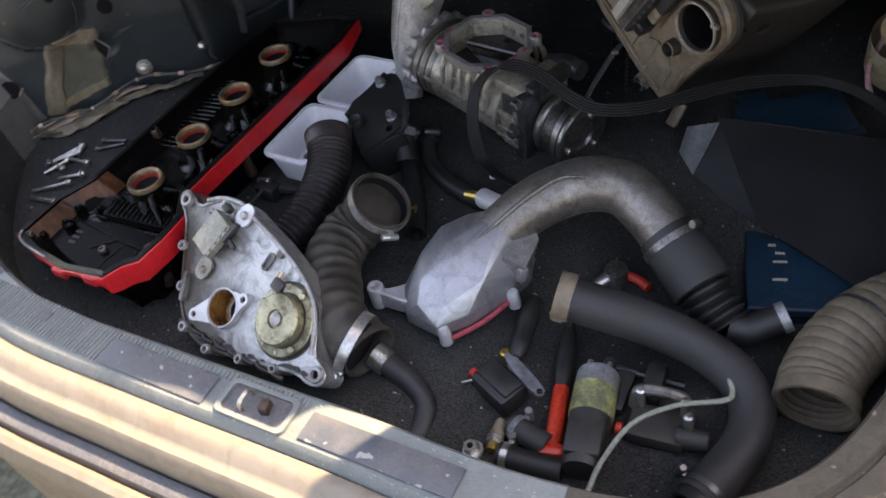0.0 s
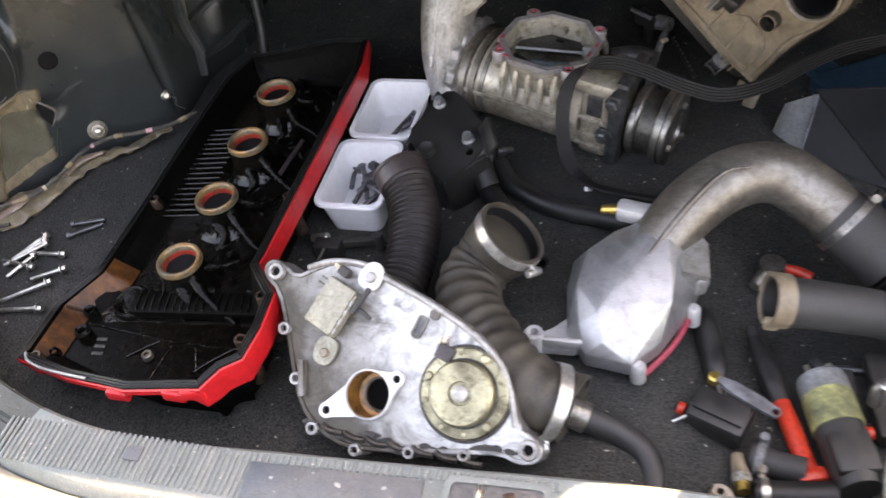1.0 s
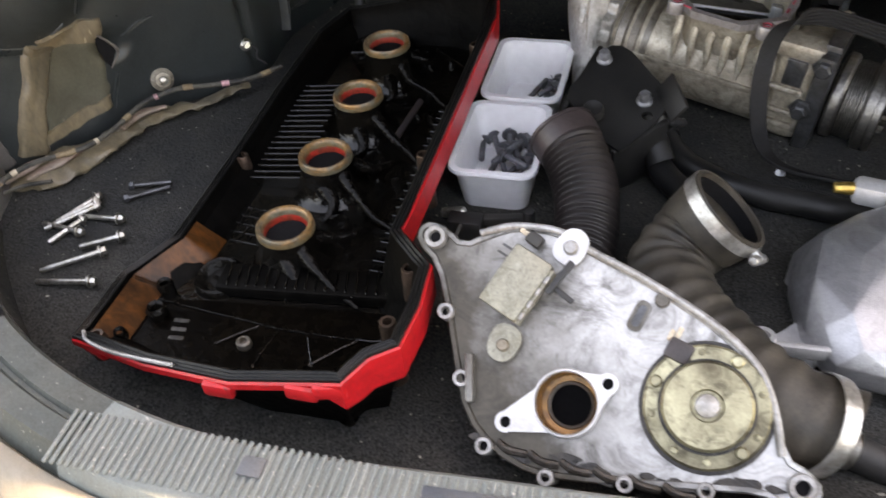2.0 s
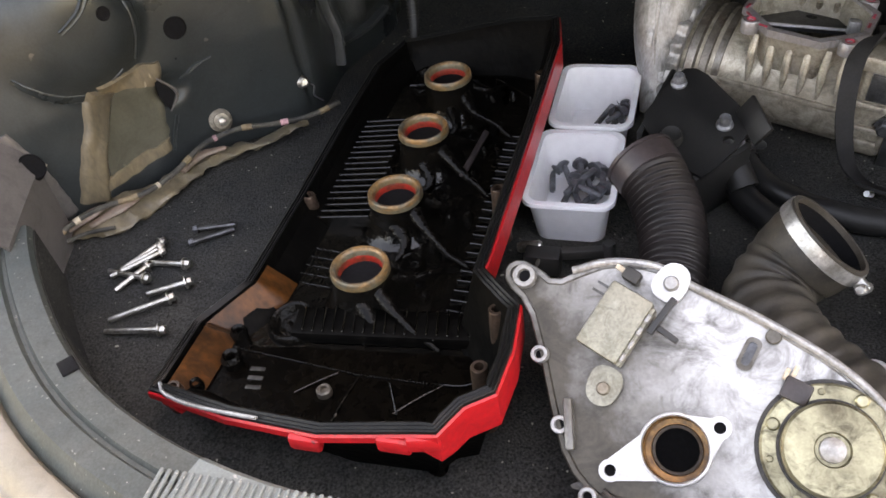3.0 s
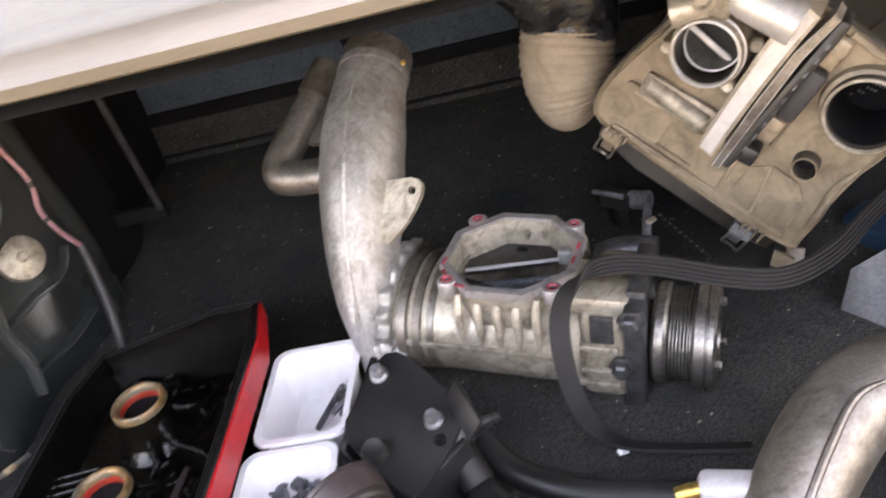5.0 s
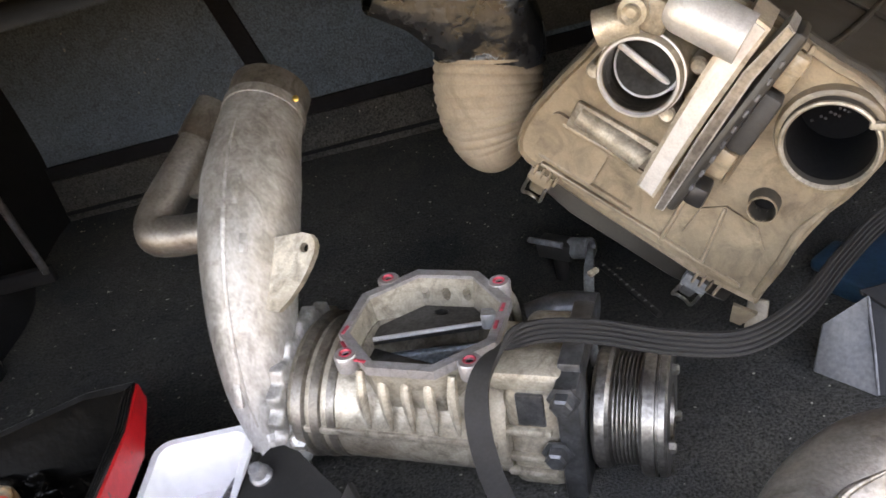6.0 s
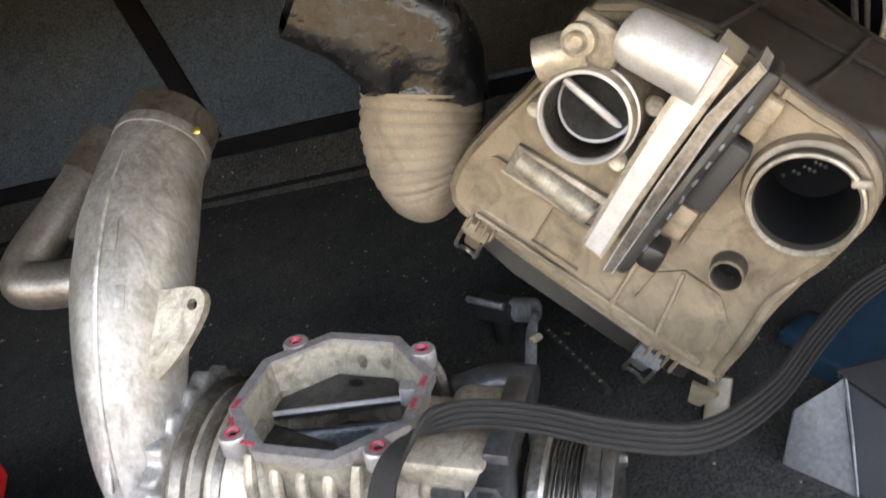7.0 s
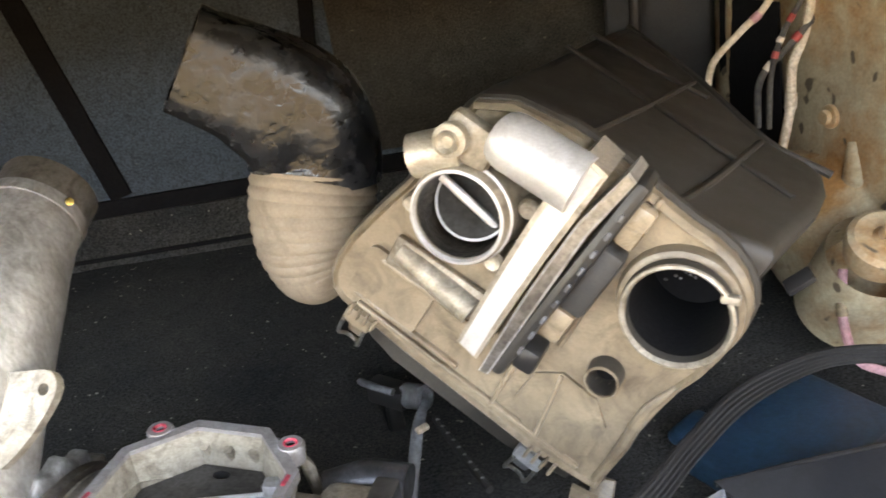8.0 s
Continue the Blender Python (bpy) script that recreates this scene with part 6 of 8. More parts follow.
# ---- cast housing with elbow pipe ----
def elbow():
    thing = stand("throttle_elbow", pose(0.475, 0.03, 0.0), "cast aluminium intake housing with a long grey elbow pipe", "engine part")
    loc = Vector((0.475, 0.03, 0.0))
    body = [(-0.066, 0.008), (-0.064, 0.044), (-0.040, 0.074), (0.008, 0.084), (0.054, 0.062), (0.064, 0.030), (0.053, -0.004), (0.030, -0.050), (0.006, -0.078), (-0.038, -0.072), (-0.059, -0.041)]
    bm = bmesh.new()
    for s, z in ((0.93, 0.006), (1.0, 0.014), (0.99, 0.030)):
        for x, y in body:
            bm.verts.new((x * s, y * s, z))
    for p in ((-0.022, 0.009, 0.067), (0.007, 0.056, 0.074), (0.027, 0.046, 0.073), (0.030, 0.005, 0.066), (0.037, -0.020, 0.057), (0.006, -0.062, 0.043), (-0.022, -0.066, 0.044), (-0.030, -0.040, 0.054), (-0.047, 0.034, 0.060), (-0.053, -0.003, 0.052), (-0.046, -0.045, 0.042), (-0.022, 0.055, 0.068)):
        bm.verts.new(p)
    neck, run = Vector((0.024, 0.056, 0.058)), Vector((0.60, 0.74, 0.30)).normalized()
    across = run.cross(Vector((0, 0, 1))).normalized()
    for a in (2 * math.pi * k / 12 for k in range(12)):
        bm.verts.new(neck + (across * math.cos(a) + across.cross(run) * math.sin(a)) * 0.0275)
    bmesh.ops.convex_hull(bm, input=bm.verts)
    bmesh.ops.dissolve_limit(bm, angle_limit=radians(6), verts=bm.verts, edges=bm.edges)
    bmesh.ops.bevel(bm, geom=list(bm.edges), offset=0.0075, segments=4, profile=0.5, affect="EDGES", clamp_overlap=True)
    part("body", bm, CAST_PALE, thing, "bright faceted cast aluminium body", 60)
    part("pipe", tube([Vector(p) - loc for p in ((0.466, 0.040, 0.028), (0.494, 0.082, 0.056), (0.525, 0.121, 0.076), (0.562, 0.156, 0.082), (0.602, 0.172, 0.077), (0.640, 0.160, 0.062), (0.668, 0.143, 0.046))], [0.020, 0.0285, 0.0305, 0.031, 0.031, 0.030, 0.029], 70, 32), CAST_GREY, thing, "grey cast pipe")
    part("pipe_seam", tube([Vector(p) - loc for p in ((0.484, 0.046, 0.070), (0.506, 0.078, 0.0865), (0.528, 0.106, 0.1015), (0.552, 0.132, 0.1110), (0.580, 0.1455, 0.1085))], [0.0012, 0.0030, 0.0032, 0.0026, 0.0008], 40, 10), CAST_GREY, thing, "raised mould seam")
    part("boss", block((0.040, 0.020, 0.020), 0.006, (-0.005, 0.082, 0.068), (0, 0, -12)), CAST_WHITE, thing)
    part("nipple", tube([Vector((0.460, 0.113, 0.070)) - loc, Vector((0.447, 0.112, 0.071)) - loc, Vector((0.436, 0.111, 0.071)) - loc], [0.0042, 0.0055, 0.0045], 12, 16, 0.0015), BRASS, thing, "brass hose nipple")
    part("side_block", slab([(-0.012, -0.024), (0.014, -0.030), (0.022, 0.010), (0.012, 0.030), (-0.014, 0.026)], -0.020, 0.018), CAST, thing, "stepped mounting block", m=pose(0.044, 0.040, 0.046, 8, 16, 18))
    part("side_block", block((0.012, 0.012, 0.020), 0.003, (0.062, 0.018, 0.040), (0, 12, 30)), CAST, thing)
    arm = slab(soften([(-0.098, -0.048), (-0.092, -0.062), (-0.078, -0.061), (-0.040, -0.060), (-0.034, -0.016), (-0.056, -0.018), (-0.078, -0.042)], 1), 0.010, 0.020)
    part("arm", arm, CAST_WHITE, thing)
    part("arm_eye", lathe([(0.0045, 0.006), (0.0095, 0.006), (0.0095, 0.034), (0.0085, 0.036), (0.0050, 0.036), (0.0045, 0.034)], 24, closed=True), CAST_WHITE, thing, m=pose(-0.088, -0.056, 0))
    part("edge_rib", block((0.060, 0.006, 0.012), 0.002, (-0.070, -0.058, 0.026), (0, -6, -4)), CAST_WHITE, thing)
    part("gasket_edge", tube([(0.058, 0.006, 0.014), (0.042, -0.036, 0.012), (0.018, -0.072, 0.010)], 0.003, 16, 8), RED_SEALANT, thing, "red sealant squeezed from the joint")
    for x, y in ((0.058, 0.000), (0.012, -0.074), (-0.058, 0.036)):
        part("bolt_eye", lathe([(0.0075, 0.004), (0.0070, 0.024), (0.005, 0.027), (0.0022, 0.027), (0, 0.025)], 16), CAST_WHITE, thing, m=pose(x, y, 0))
    sleeve = part("sleeve", tube([Vector(p) - loc for p in ((0.662, 0.147, 0.049), (0.690, 0.130, 0.034), (0.716, 0.112, 0.020))], [0.0315, 0.034, 0.034], 24, 28), RUBBER_GREY, thing, "grey rubber sleeve")
    clamp(thing, Vector((0.672, 0.141, 0.043)) - loc, (0.75, -0.48, -0.42), 0.0325, 0.008, BRUSHED, 60)
    part("bellows", tube([Vector(p) - loc for p in ((0.712, 0.115, 0.022), (0.733, 0.101, 0.010), (0.752, 0.090, 0.000))], [0.031, 0.028, 0.025], 60, 28, ribs=(5, 0.005)), RUBBER, thing, "black rubber bellows")
    part("tail", tube([Vector(p) - loc for p in ((0.750, 0.090, -0.002), (0.768, 0.094, -0.004), (0.785, 0.106, 0.0), (0.800, 0.116, 0.006))], [0.019, 0.017, 0.0155, 0.0150], 24, 24, 0.003), RUBBER_GREY, thing)
    part("tail_ring", tube([Vector((0.795, 0.1125, 0.004)) - loc, Vector((0.802, 0.1175, 0.007)) - loc], 0.0165, 6, 24, 0.003), CAST, thing)
    return thing


elbow()


# ---- supercharger ----
SC_M = axes((0.350, 0.3415, 0.1175), (0.0837, -0.0268, -0.0076), (0.0927, 0.007, 0.9957))


def octagon(a, b, c):
    """Half width a, half depth b, corner cut c, from the lower right corner round."""
    return [(a, -b + c), (a, b - c), (a - c, b), (-a + c, b), (-a, b - c), (-a, -b + c), (-a + c, -b), (a - c, -b)]


def supercharger():
    blower = stand("supercharger", SC_M, "dusty cast aluminium engine supercharger with an open inlet and belt pulley", "engine part")
    lay = pose(0, 0, -0.072, 0, 90, 0)
    oval = lambda r, x, flat=1.18: [(x, r * flat * math.sin(a), -0.068 + r * math.cos(a)) for a in (2 * math.pi * i / 40 for i in range(40))]
    body = [oval(0.040, -0.104), oval(0.047, -0.100), oval(0.049, -0.094), oval(0.049, 0.060), oval(0.047, 0.064), oval(0.030, 0.066)]
    hull = part("housing", loft(body), CAST_TAN, blower, "dusty cast housing", 40)
    well = [[(x, y, z) for x, y in octagon(0.0475, 0.0465, 0.028)] for z in (-0.075, 0.02)]
    cut(hull, loft(well))
    # open eight-sided inlet
    ring = lambda a, b, c, z: [(x, y, z) for x, y in octagon(a, b, c)]
    neck = [ring(0.0485, 0.0475, 0.024, -0.050), ring(0.0525, 0.0520, 0.030, -0.022), ring(0.0550, 0.0550, 0.032, -0.0062)]
    part("inlet_neck", loft(neck, False, False), CAST_TAN, blower, "", 20)
    part("inlet_face", slab(octagon(0.0575, 0.0572, 0.0335), -0.007, 0.0, [octagon(0.0508, 0.0502, 0.0295)]), GASKET_FACE, blower, "machined face with red sealant remains", 20)
    part("inlet_wall", loft([ring(0.0508, 0.0502, 0.0295, -0.003), ring(0.0482, 0.0475, 0.028, -0.024), ring(0.0476, 0.0468, 0.0278, -0.066)], False, False), CAST_TAN, blower, "", 20)
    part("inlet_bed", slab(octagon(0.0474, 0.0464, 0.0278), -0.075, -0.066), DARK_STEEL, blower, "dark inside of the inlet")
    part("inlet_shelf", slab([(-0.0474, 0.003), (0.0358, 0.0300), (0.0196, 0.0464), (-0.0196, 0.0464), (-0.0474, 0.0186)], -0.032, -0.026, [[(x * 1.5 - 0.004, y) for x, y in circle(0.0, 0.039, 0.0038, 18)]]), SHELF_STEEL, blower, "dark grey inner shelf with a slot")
    part("shelf_edge", tube([(-0.0468, 0.0028, -0.0265), (0.0, 0.0182, -0.0265), (0.0354, 0.0298, -0.0265)], 0.0017, 10, 8), CAST_WHITE, blower, "bright worn edge")
    part("inlet_stop", block((0.012, 0.010, 0.014), 0.002, (0.038, 0.026, -0.020), (0, 0, 10)), CAST, blower)
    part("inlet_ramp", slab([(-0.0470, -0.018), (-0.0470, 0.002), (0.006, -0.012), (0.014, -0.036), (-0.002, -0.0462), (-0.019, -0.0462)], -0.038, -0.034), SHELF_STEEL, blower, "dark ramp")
    part("rotor", tube([(-0.0465, -0.010, -0.052), (0.0465, 0.012, -0.048)], 0.0165, 10, 32), BLUE_STEEL, blower, "bluish steel rotor lobe")
    part("rotor", tube([(-0.0465, -0.034, -0.066), (0.0465, -0.032, -0.062)], 0.012, 10, 24), DARK_STEEL, blower, "dark rotor lobe")
    for x, y in ((-0.0440, 0.0440), (0.0430, 0.0450), (-0.0430, -0.0450), (0.0450, -0.0440)):
        ear = part("inlet_eye", lathe([(0.0032, -0.012), (0.0080, -0.012), (0.0085, -0.001), (0.0075, 0.0006), (0.0042, 0.0006), (0.0034, -0.001)], 22, closed=True), GASKET_FACE, blower, "bolt eye", m=pose(x, y, 0))
        part("eye_sealant", lathe([(0.0030, -0.0004), (0.0046, 0.0010), (0.0038, 0.0014), (0.0028, 0.0002)], 18, closed=True), RED_SEALANT, ear, "red sealant")
        # black disc paints the shade in the eye
        part("eye_bore", lathe([(0, -0.002), (0.0034, -0.002)], 14), SEAM_AND_SHADE, ear)
    for x, y, a in ((-0.0535, -0.020, 85), (-0.030, -0.0515, -8), (0.0535, -0.006, 90), (0.0535, 0.014, 90), (-0.048, -0.036, -50)):
        part("sealant_smear", block((0.009, 0.0026, 0.0010), 0.0004), RED_SEALANT, blower, "red sealant", m=pose(x, y, 0.0003, 0, 0, a))
    # ribs down both flanks
    for i in range(6):
        x = -0.034 + 0.0165 * i
        for s in (-1, 1):
            part("rib", tube([(x, s * 0.047, -0.012), (x, s * 0.0535, -0.026), (x + 0.001, s * 0.0565, -0.042), (x + 0.001, s * 0.0570, -0.056)], [0.0030, 0.0042, 0.0036, 0.0010], 14, 8), CAST_TAN, blower)
    for s in (-1, 1):
        part("parting_line", block((0.150, 0.005, 0.006), 0.0016, (-0.016, s * 0.0568, -0.062)), CAST_TAN, blower, "ridge where the halves meet")
    # ringed rear end
    for x, r, w in ((-0.064, 0.050, 0.0052), (-0.0765, 0.051, 0.0058), (-0.090, 0.052, 0.0062)):
        part("end_ring", loft([oval(r - 0.004, x - w), oval(r, x - w * 0.6), oval(r, x + w * 0.6), oval(r - 0.004, x + w)]), CAST_GREY, blower)
    scallop = [(r * 1.16 * math.sin(a), r * math.cos(a)) for a, r in ((2 * math.pi * i / 96, 0.0535 + 0.0028 * math.cos(2 * math.pi * i / 96 * 18)) for i in range(96))]
    part("end_plate", loft([[(-0.112, y * 0.95, -0.066 + z * 0.95) for y, z in scallop], [(-0.111, y, -0.066 + z) for y, z in scallop], [(-0.102, y, -0.066 + z) for y, z in scallop], [(-0.100, y * 0.96, -0.066 + z * 0.96) for y, z in scallop]]), CAST, blower, "scalloped end plate", 50)
    part("end_bolt", lathe([(0.010, -0.008), (0.010, 0.004), (0.0075, 0.0045), (0.0075, 0.010), (0, 0.010)], 6, pose(-0.098, -0.046, -0.068, 70, 0, -30)), CAST, blower)
    part("end_foot", block((0.020, 0.018, 0.012), 0.003, (-0.101, -0.052, -0.078), (0, 0, -30)), CAST, blower)
    # gear case and bracket on the pulley side
    part("gear_case", block((0.040, 0.096, 0.088), 0.010, (0.082, 0, -0.066), segs=3), CAST_TAN, blower, "dusty gear case")
    for z, w in ((-0.054, 0.034), (-0.078, 0.034), (-0.092, 0.034)):
        part("case_rib", block((w, 0.006, 0.006), 0.002, (0.078, -0.049, z)), CAST_TAN, blower)
    # no recess is cut: a dark plate paints its shade
    part("case_window", block((0.019, 0.004, 0.027), 0.0015, (0.082, -0.0475, -0.036)), DARK_STEEL, blower, "dark plate for the shade in a recess")
    part("case_step", block((0.050, 0.030, 0.016), 0.004, (0.078, -0.028, -0.018)), CAST_TAN, blower)
    part("bracket", block((0.016, 0.030, 0.108), 0.003, (0.107, -0.036, -0.066)), DARK_STEEL, blower, "dark steel bracket")
    part("bracket", block((0.016, 0.070, 0.020), 0.003, (0.107, 0.0, -0.016)), DARK_STEEL, blower, "dark steel bracket")
    for x, y, z in ((0.106, -0.052, -0.020), (0.098, -0.052, -0.068)):
        part("bracket_bolt", lathe([(0.011, 0), (0.011, 0.002), (0.0078, 0.0025), (0.0078, 0.009), (0.006, 0.0105), (0, 0.0105)], 6, pose(x, y, z, 90, 0, 0)), DARK_STEEL, blower, "hexagon bolt head")
    part("outlet", tube([(0.06, 0.052, -0.040), (0.085, 0.060, -0.034), (0.110, 0.060, -0.034)], 0.013, 12, 18), DARK_STEEL, blower)
    # grooved pulley
    prof = [(0.0, 0.116), (0.034, 0.116), (0.0400, 0.1175), (0.0425, 0.120), (0.0425, 0.1265), (0.0405, 0.129), (0.0370, 0.1300)]
    for i in range(6):
        x = 0.1305 + 0.0027 * i
        prof += [(0.0362, x), (0.0388, x + 0.0010), (0.0388, x + 0.0017), (0.0362, x + 0.0027)]
    prof += [(0.0362, 0.1475), (0.0435, 0.1490), (0.0452, 0.151), (0.0452, 0.1585), (0.0425, 0.1590), (0.0425, 0.1605), (0.0450, 0.1610), (0.0450, 0.1650), (0.043, 0.1668), (0.020, 0.1668), (0.018, 0.163), (0.0, 0.163)]
    part("pulley", lathe(prof, 48, lay), BRUSHED, blower, "grooved steel belt pulley", 25)
    for a in (20, 140, 260):
        part("pulley_bolt", lathe([(0.004, 0), (0.004, 0.004), (0.003, 0.005), (0, 0.005)], 6, pose(0.1664, 0.030 * math.sin(radians(a)), -0.072 + 0.030 * math.cos(radians(a)), 0, 90, 0)), STEEL, blower)
    return blower


supercharger()

# ---- ribbed drive belt ----
BELT = [((0.500, 0.187, 0.016), (0.1, 0.85, -0.5)), ((0.450, 0.199, 0.012), (0.1, 0.85, -0.5)), ((0.413, 0.210, 0.012), (0.3, 0.8, -0.4)), ((0.390, 0.220, 0.026), (0.7, 0.6, -0.2)), ((0.380, 0.229, 0.060), (0.95, 0.25, 0.0)),
        ((0.379, 0.243, 0.098), (1.0, -0.1, -0.05)), ((0.386, 0.262, 0.119), (0.85, -0.45, 0.2)), ((0.404, 0.280, 0.127), (0.75, 0.05, 0.55)), ((0.430, 0.286, 0.126), (0.25, 0.55, 0.70)), ((0.466, 0.278, 0.121), (0.0, 0.65, 0.75)), ((0.508, 0.258, 0.117), (-0.1, 0.60, 0.75)),
        ((0.547, 0.254, 0.111), (-0.3, 0.40, 0.8)), ((0.590, 0.284, 0.102), (-0.45, 0.15, 0.85)), ((0.632, 0.330, 0.096), (-0.5, 0.05, 0.85)), ((0.675, 0.372, 0.090), (-0.5, 0.1, 0.85)), ((0.722, 0.401, 0.084), (-0.3, -0.1, 0.95)), ((0.760, 0.412, 0.080), (0.0, -0.2, 0.97)), ((0.800, 0.402, 0.078), (0.1, -0.2, 0.97)), ((0.85, 0.37, 0.075), (0.3, -0.1, 0.95))]
belt = stand("drive_belt", pose(0.43, 0.27, 0.0), "black ribbed rubber drive belt looped over the supercharger", "belt")
near = Vector((0.43, 0.27, 0.0))
mid = spline([p for p, _ in BELT], 150)
wide = spline([w for _, w in BELT], 150)
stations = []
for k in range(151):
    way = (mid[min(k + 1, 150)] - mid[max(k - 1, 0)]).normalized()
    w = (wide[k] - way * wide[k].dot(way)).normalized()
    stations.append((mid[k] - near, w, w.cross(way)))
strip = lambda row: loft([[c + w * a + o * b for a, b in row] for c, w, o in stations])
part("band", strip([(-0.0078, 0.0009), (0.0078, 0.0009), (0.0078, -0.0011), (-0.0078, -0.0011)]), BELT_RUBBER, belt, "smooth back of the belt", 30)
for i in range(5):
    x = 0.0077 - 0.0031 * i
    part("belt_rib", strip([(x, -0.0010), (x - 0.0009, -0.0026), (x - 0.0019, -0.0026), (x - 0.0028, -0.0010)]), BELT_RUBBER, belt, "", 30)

# ---- cast intake pipe standing behind the trays ----
pipe = stand("intake_pipe", pose(0.212, 0.340, -0.001), "cast aluminium intake pipe standing upright on the carpet", "engine part")
near = Vector((0.212, 0.335, 0.0))
part("pipe", tube([Vector(p) - near for p in ((0.214, 0.316, 0.014), (0.213, 0.330, 0.045), (0.213, 0.348, 0.085), (0.219, 0.372, 0.130), (0.228, 0.400, 0.172), (0.237, 0.432, 0.205), (0.246, 0.466, 0.229), (0.254, 0.498, 0.243))],
                  [0.018, 0.020, 0.028, 0.034, 0.0380, 0.0380, 0.0335, 0.0302], 60, 32), CAST, pipe, "grey cast pipe")
part("collar", tube([Vector(p) - near for p in ((0.251, 0.486, 0.238), (0.2565, 0.507, 0.2462))], [0.0318, 0.0322], 8, 36, 0.004), CAST_GREY, pipe, "dull grey collar")
part("bead", tube([Vector(p) - near for p in ((0.2495, 0.480, 0.2355), (0.2515, 0.488, 0.2385))], [0.0332, 0.0332], 6, 36), CAST, pipe)
# black disc paints the shade in the pipe's mouth
part("mouth", tube([Vector(p) - near for p in ((0.2535, 0.496, 0.242), (0.2556, 0.503, 0.2448))], [0.0279, 0.0279], 4, 30), SEAM_AND_SHADE, pipe)
PIPE = spline([Vector(p) - near for p in ((0.214, 0.316, 0.014), (0.213, 0.330, 0.045), (0.213, 0.348, 0.085), (0.219, 0.372, 0.130), (0.228, 0.400, 0.172), (0.237, 0.432, 0.205), (0.246, 0.466, 0.229), (0.254, 0.498, 0.243))], 60)
PIPE_R = [0.018, 0.020, 0.028, 0.034, 0.0380, 0.0380, 0.0335, 0.0302]


def on_pipe(k, toward, up=0.0):
    """A point of the pipe's skin at step k, on the side that looks towards a direction."""
    way = (PIPE[min(k + 1, 60)] - PIPE[max(k - 1, 0)]).normalized()
    out = (Vector(toward) - way * way.dot(Vector(toward))).normalized()
    f = k / 60 * 7
    i = min(int(f), 6)
    return PIPE[k] + out * (PIPE_R[i] + (PIPE_R[i + 1] - PIPE_R[i]) * (f - i) + up)


part("seam", tube([on_pipe(k, (-0.15, -0.8, 0.55)) for k in (12, 20, 28, 36, 44, 50)], [0.0008, 0.0018, 0.0014, 0.0018, 0.0014, 0.0006], 50, 8), CAST, pipe, "mould seam")
for k, toward, size in ((17, (-0.35, -0.8, 0.5), (0.007, 0.022, 0.0024)), (9, (0.15, -0.9, 0.4), (0.007, 0.016, 0.0024)), (40, (0.1, -0.7, 0.7), (0.005, 0.020, 0.0018)), (34, (0.25, -0.7, 0.6), (0.006, 0.014, 0.0016))):
    way = (PIPE[k + 1] - PIPE[k - 1]).normalized()
    part("pad", block(size, 0.0014), CAST, pipe, "raised casting pad", m=axes(on_pipe(k, toward), way.cross(Vector(toward)), toward))
part("ear", slab(soften([(-0.050, -0.020), (-0.048, 0.012), (-0.010, 0.011), (0.006, 0.010), (0.012, 0.002), (0.008, -0.010), (-0.010, -0.032), (-0.030, -0.046)], 1), -0.003, 0.003, [circle(0.002, -0.001, 0.0036, 14)]), CAST_TAN, pipe, "mounting ear", m=axes(Vector((0.277, 0.369, 0.177)) - near, (0.9, -0.2, 0.1), (0.1, -0.75, 0.65)))
SIDE = ((0.222, 0.412, 0.186), (0.188, 0.4135, 0.186), (0.168, 0.416, 0.187), (0.1555, 0.421, 0.190), (0.1570, 0.437, 0.1995), (0.184, 0.476, 0.2225), (0.207, 0.510, 0.243))
part("side_tube", tube([Vector(p) - near for p in SIDE], [0.0150, 0.0155, 0.0160, 0.0165, 0.0160, 0.0155, 0.0155], 64, 24), CAST_GREY, pipe, "side branch")
part("branch_sleeve", tube([Vector(p) - near for p in ((0.190, 0.486, 0.2285), (0.199, 0.499, 0.2365), (0.208, 0.5115, 0.2440))], [0.0172, 0.0176, 0.0172], 16, 26, 0.002), CAST_GREY, pipe, "dull grey sleeve")
part("branch_web", block((0.034, 0.052, 0.007), 0.002), CAST_GREY, pipe, m=axes(Vector((0.204, 0.462, 0.215)) - near, (0.8, -0.3, 0.1), (0.1, -0.5, 0.85)))
# black disc paints the shade in the branch's end
part("branch_end", tube([Vector(p) - near for p in ((0.2065, 0.5095, 0.2428), (0.2085, 0.5122, 0.2445))], 0.0150, 4, 24), SEAM_AND_SHADE, pipe)
part("plug", lathe([(0, 0), (0.0026, 0), (0.0026, 0.0018), (0.0014, 0.0022), (0, 0.0022)], 16, along(Vector((0.283, 0.470, 0.249)) - near, Vector((0.40, 0.32, 0.35)) - near)), BRASS, pipe, "brass plug")
part("foot_bolt", lathe([(0.008, 0), (0.008, 0.008), (0.006, 0.010), (0, 0.010)], 6, pose(0.024, -0.022, 0.050, 40, 20, 0)), STEEL, pipe)
part("foot", block((0.030, 0.020, 0.014), 0.004, (0.014, -0.020, 0.042), (10, 20, 20)), CAST, pipe)

# ---- air filter box with throttle body ----
AB_M = axes((0.575, 0.359, 0.047), (-0.6949, 0.4099, 0.5908), (-0.4409, -0.8919, 0.1002))
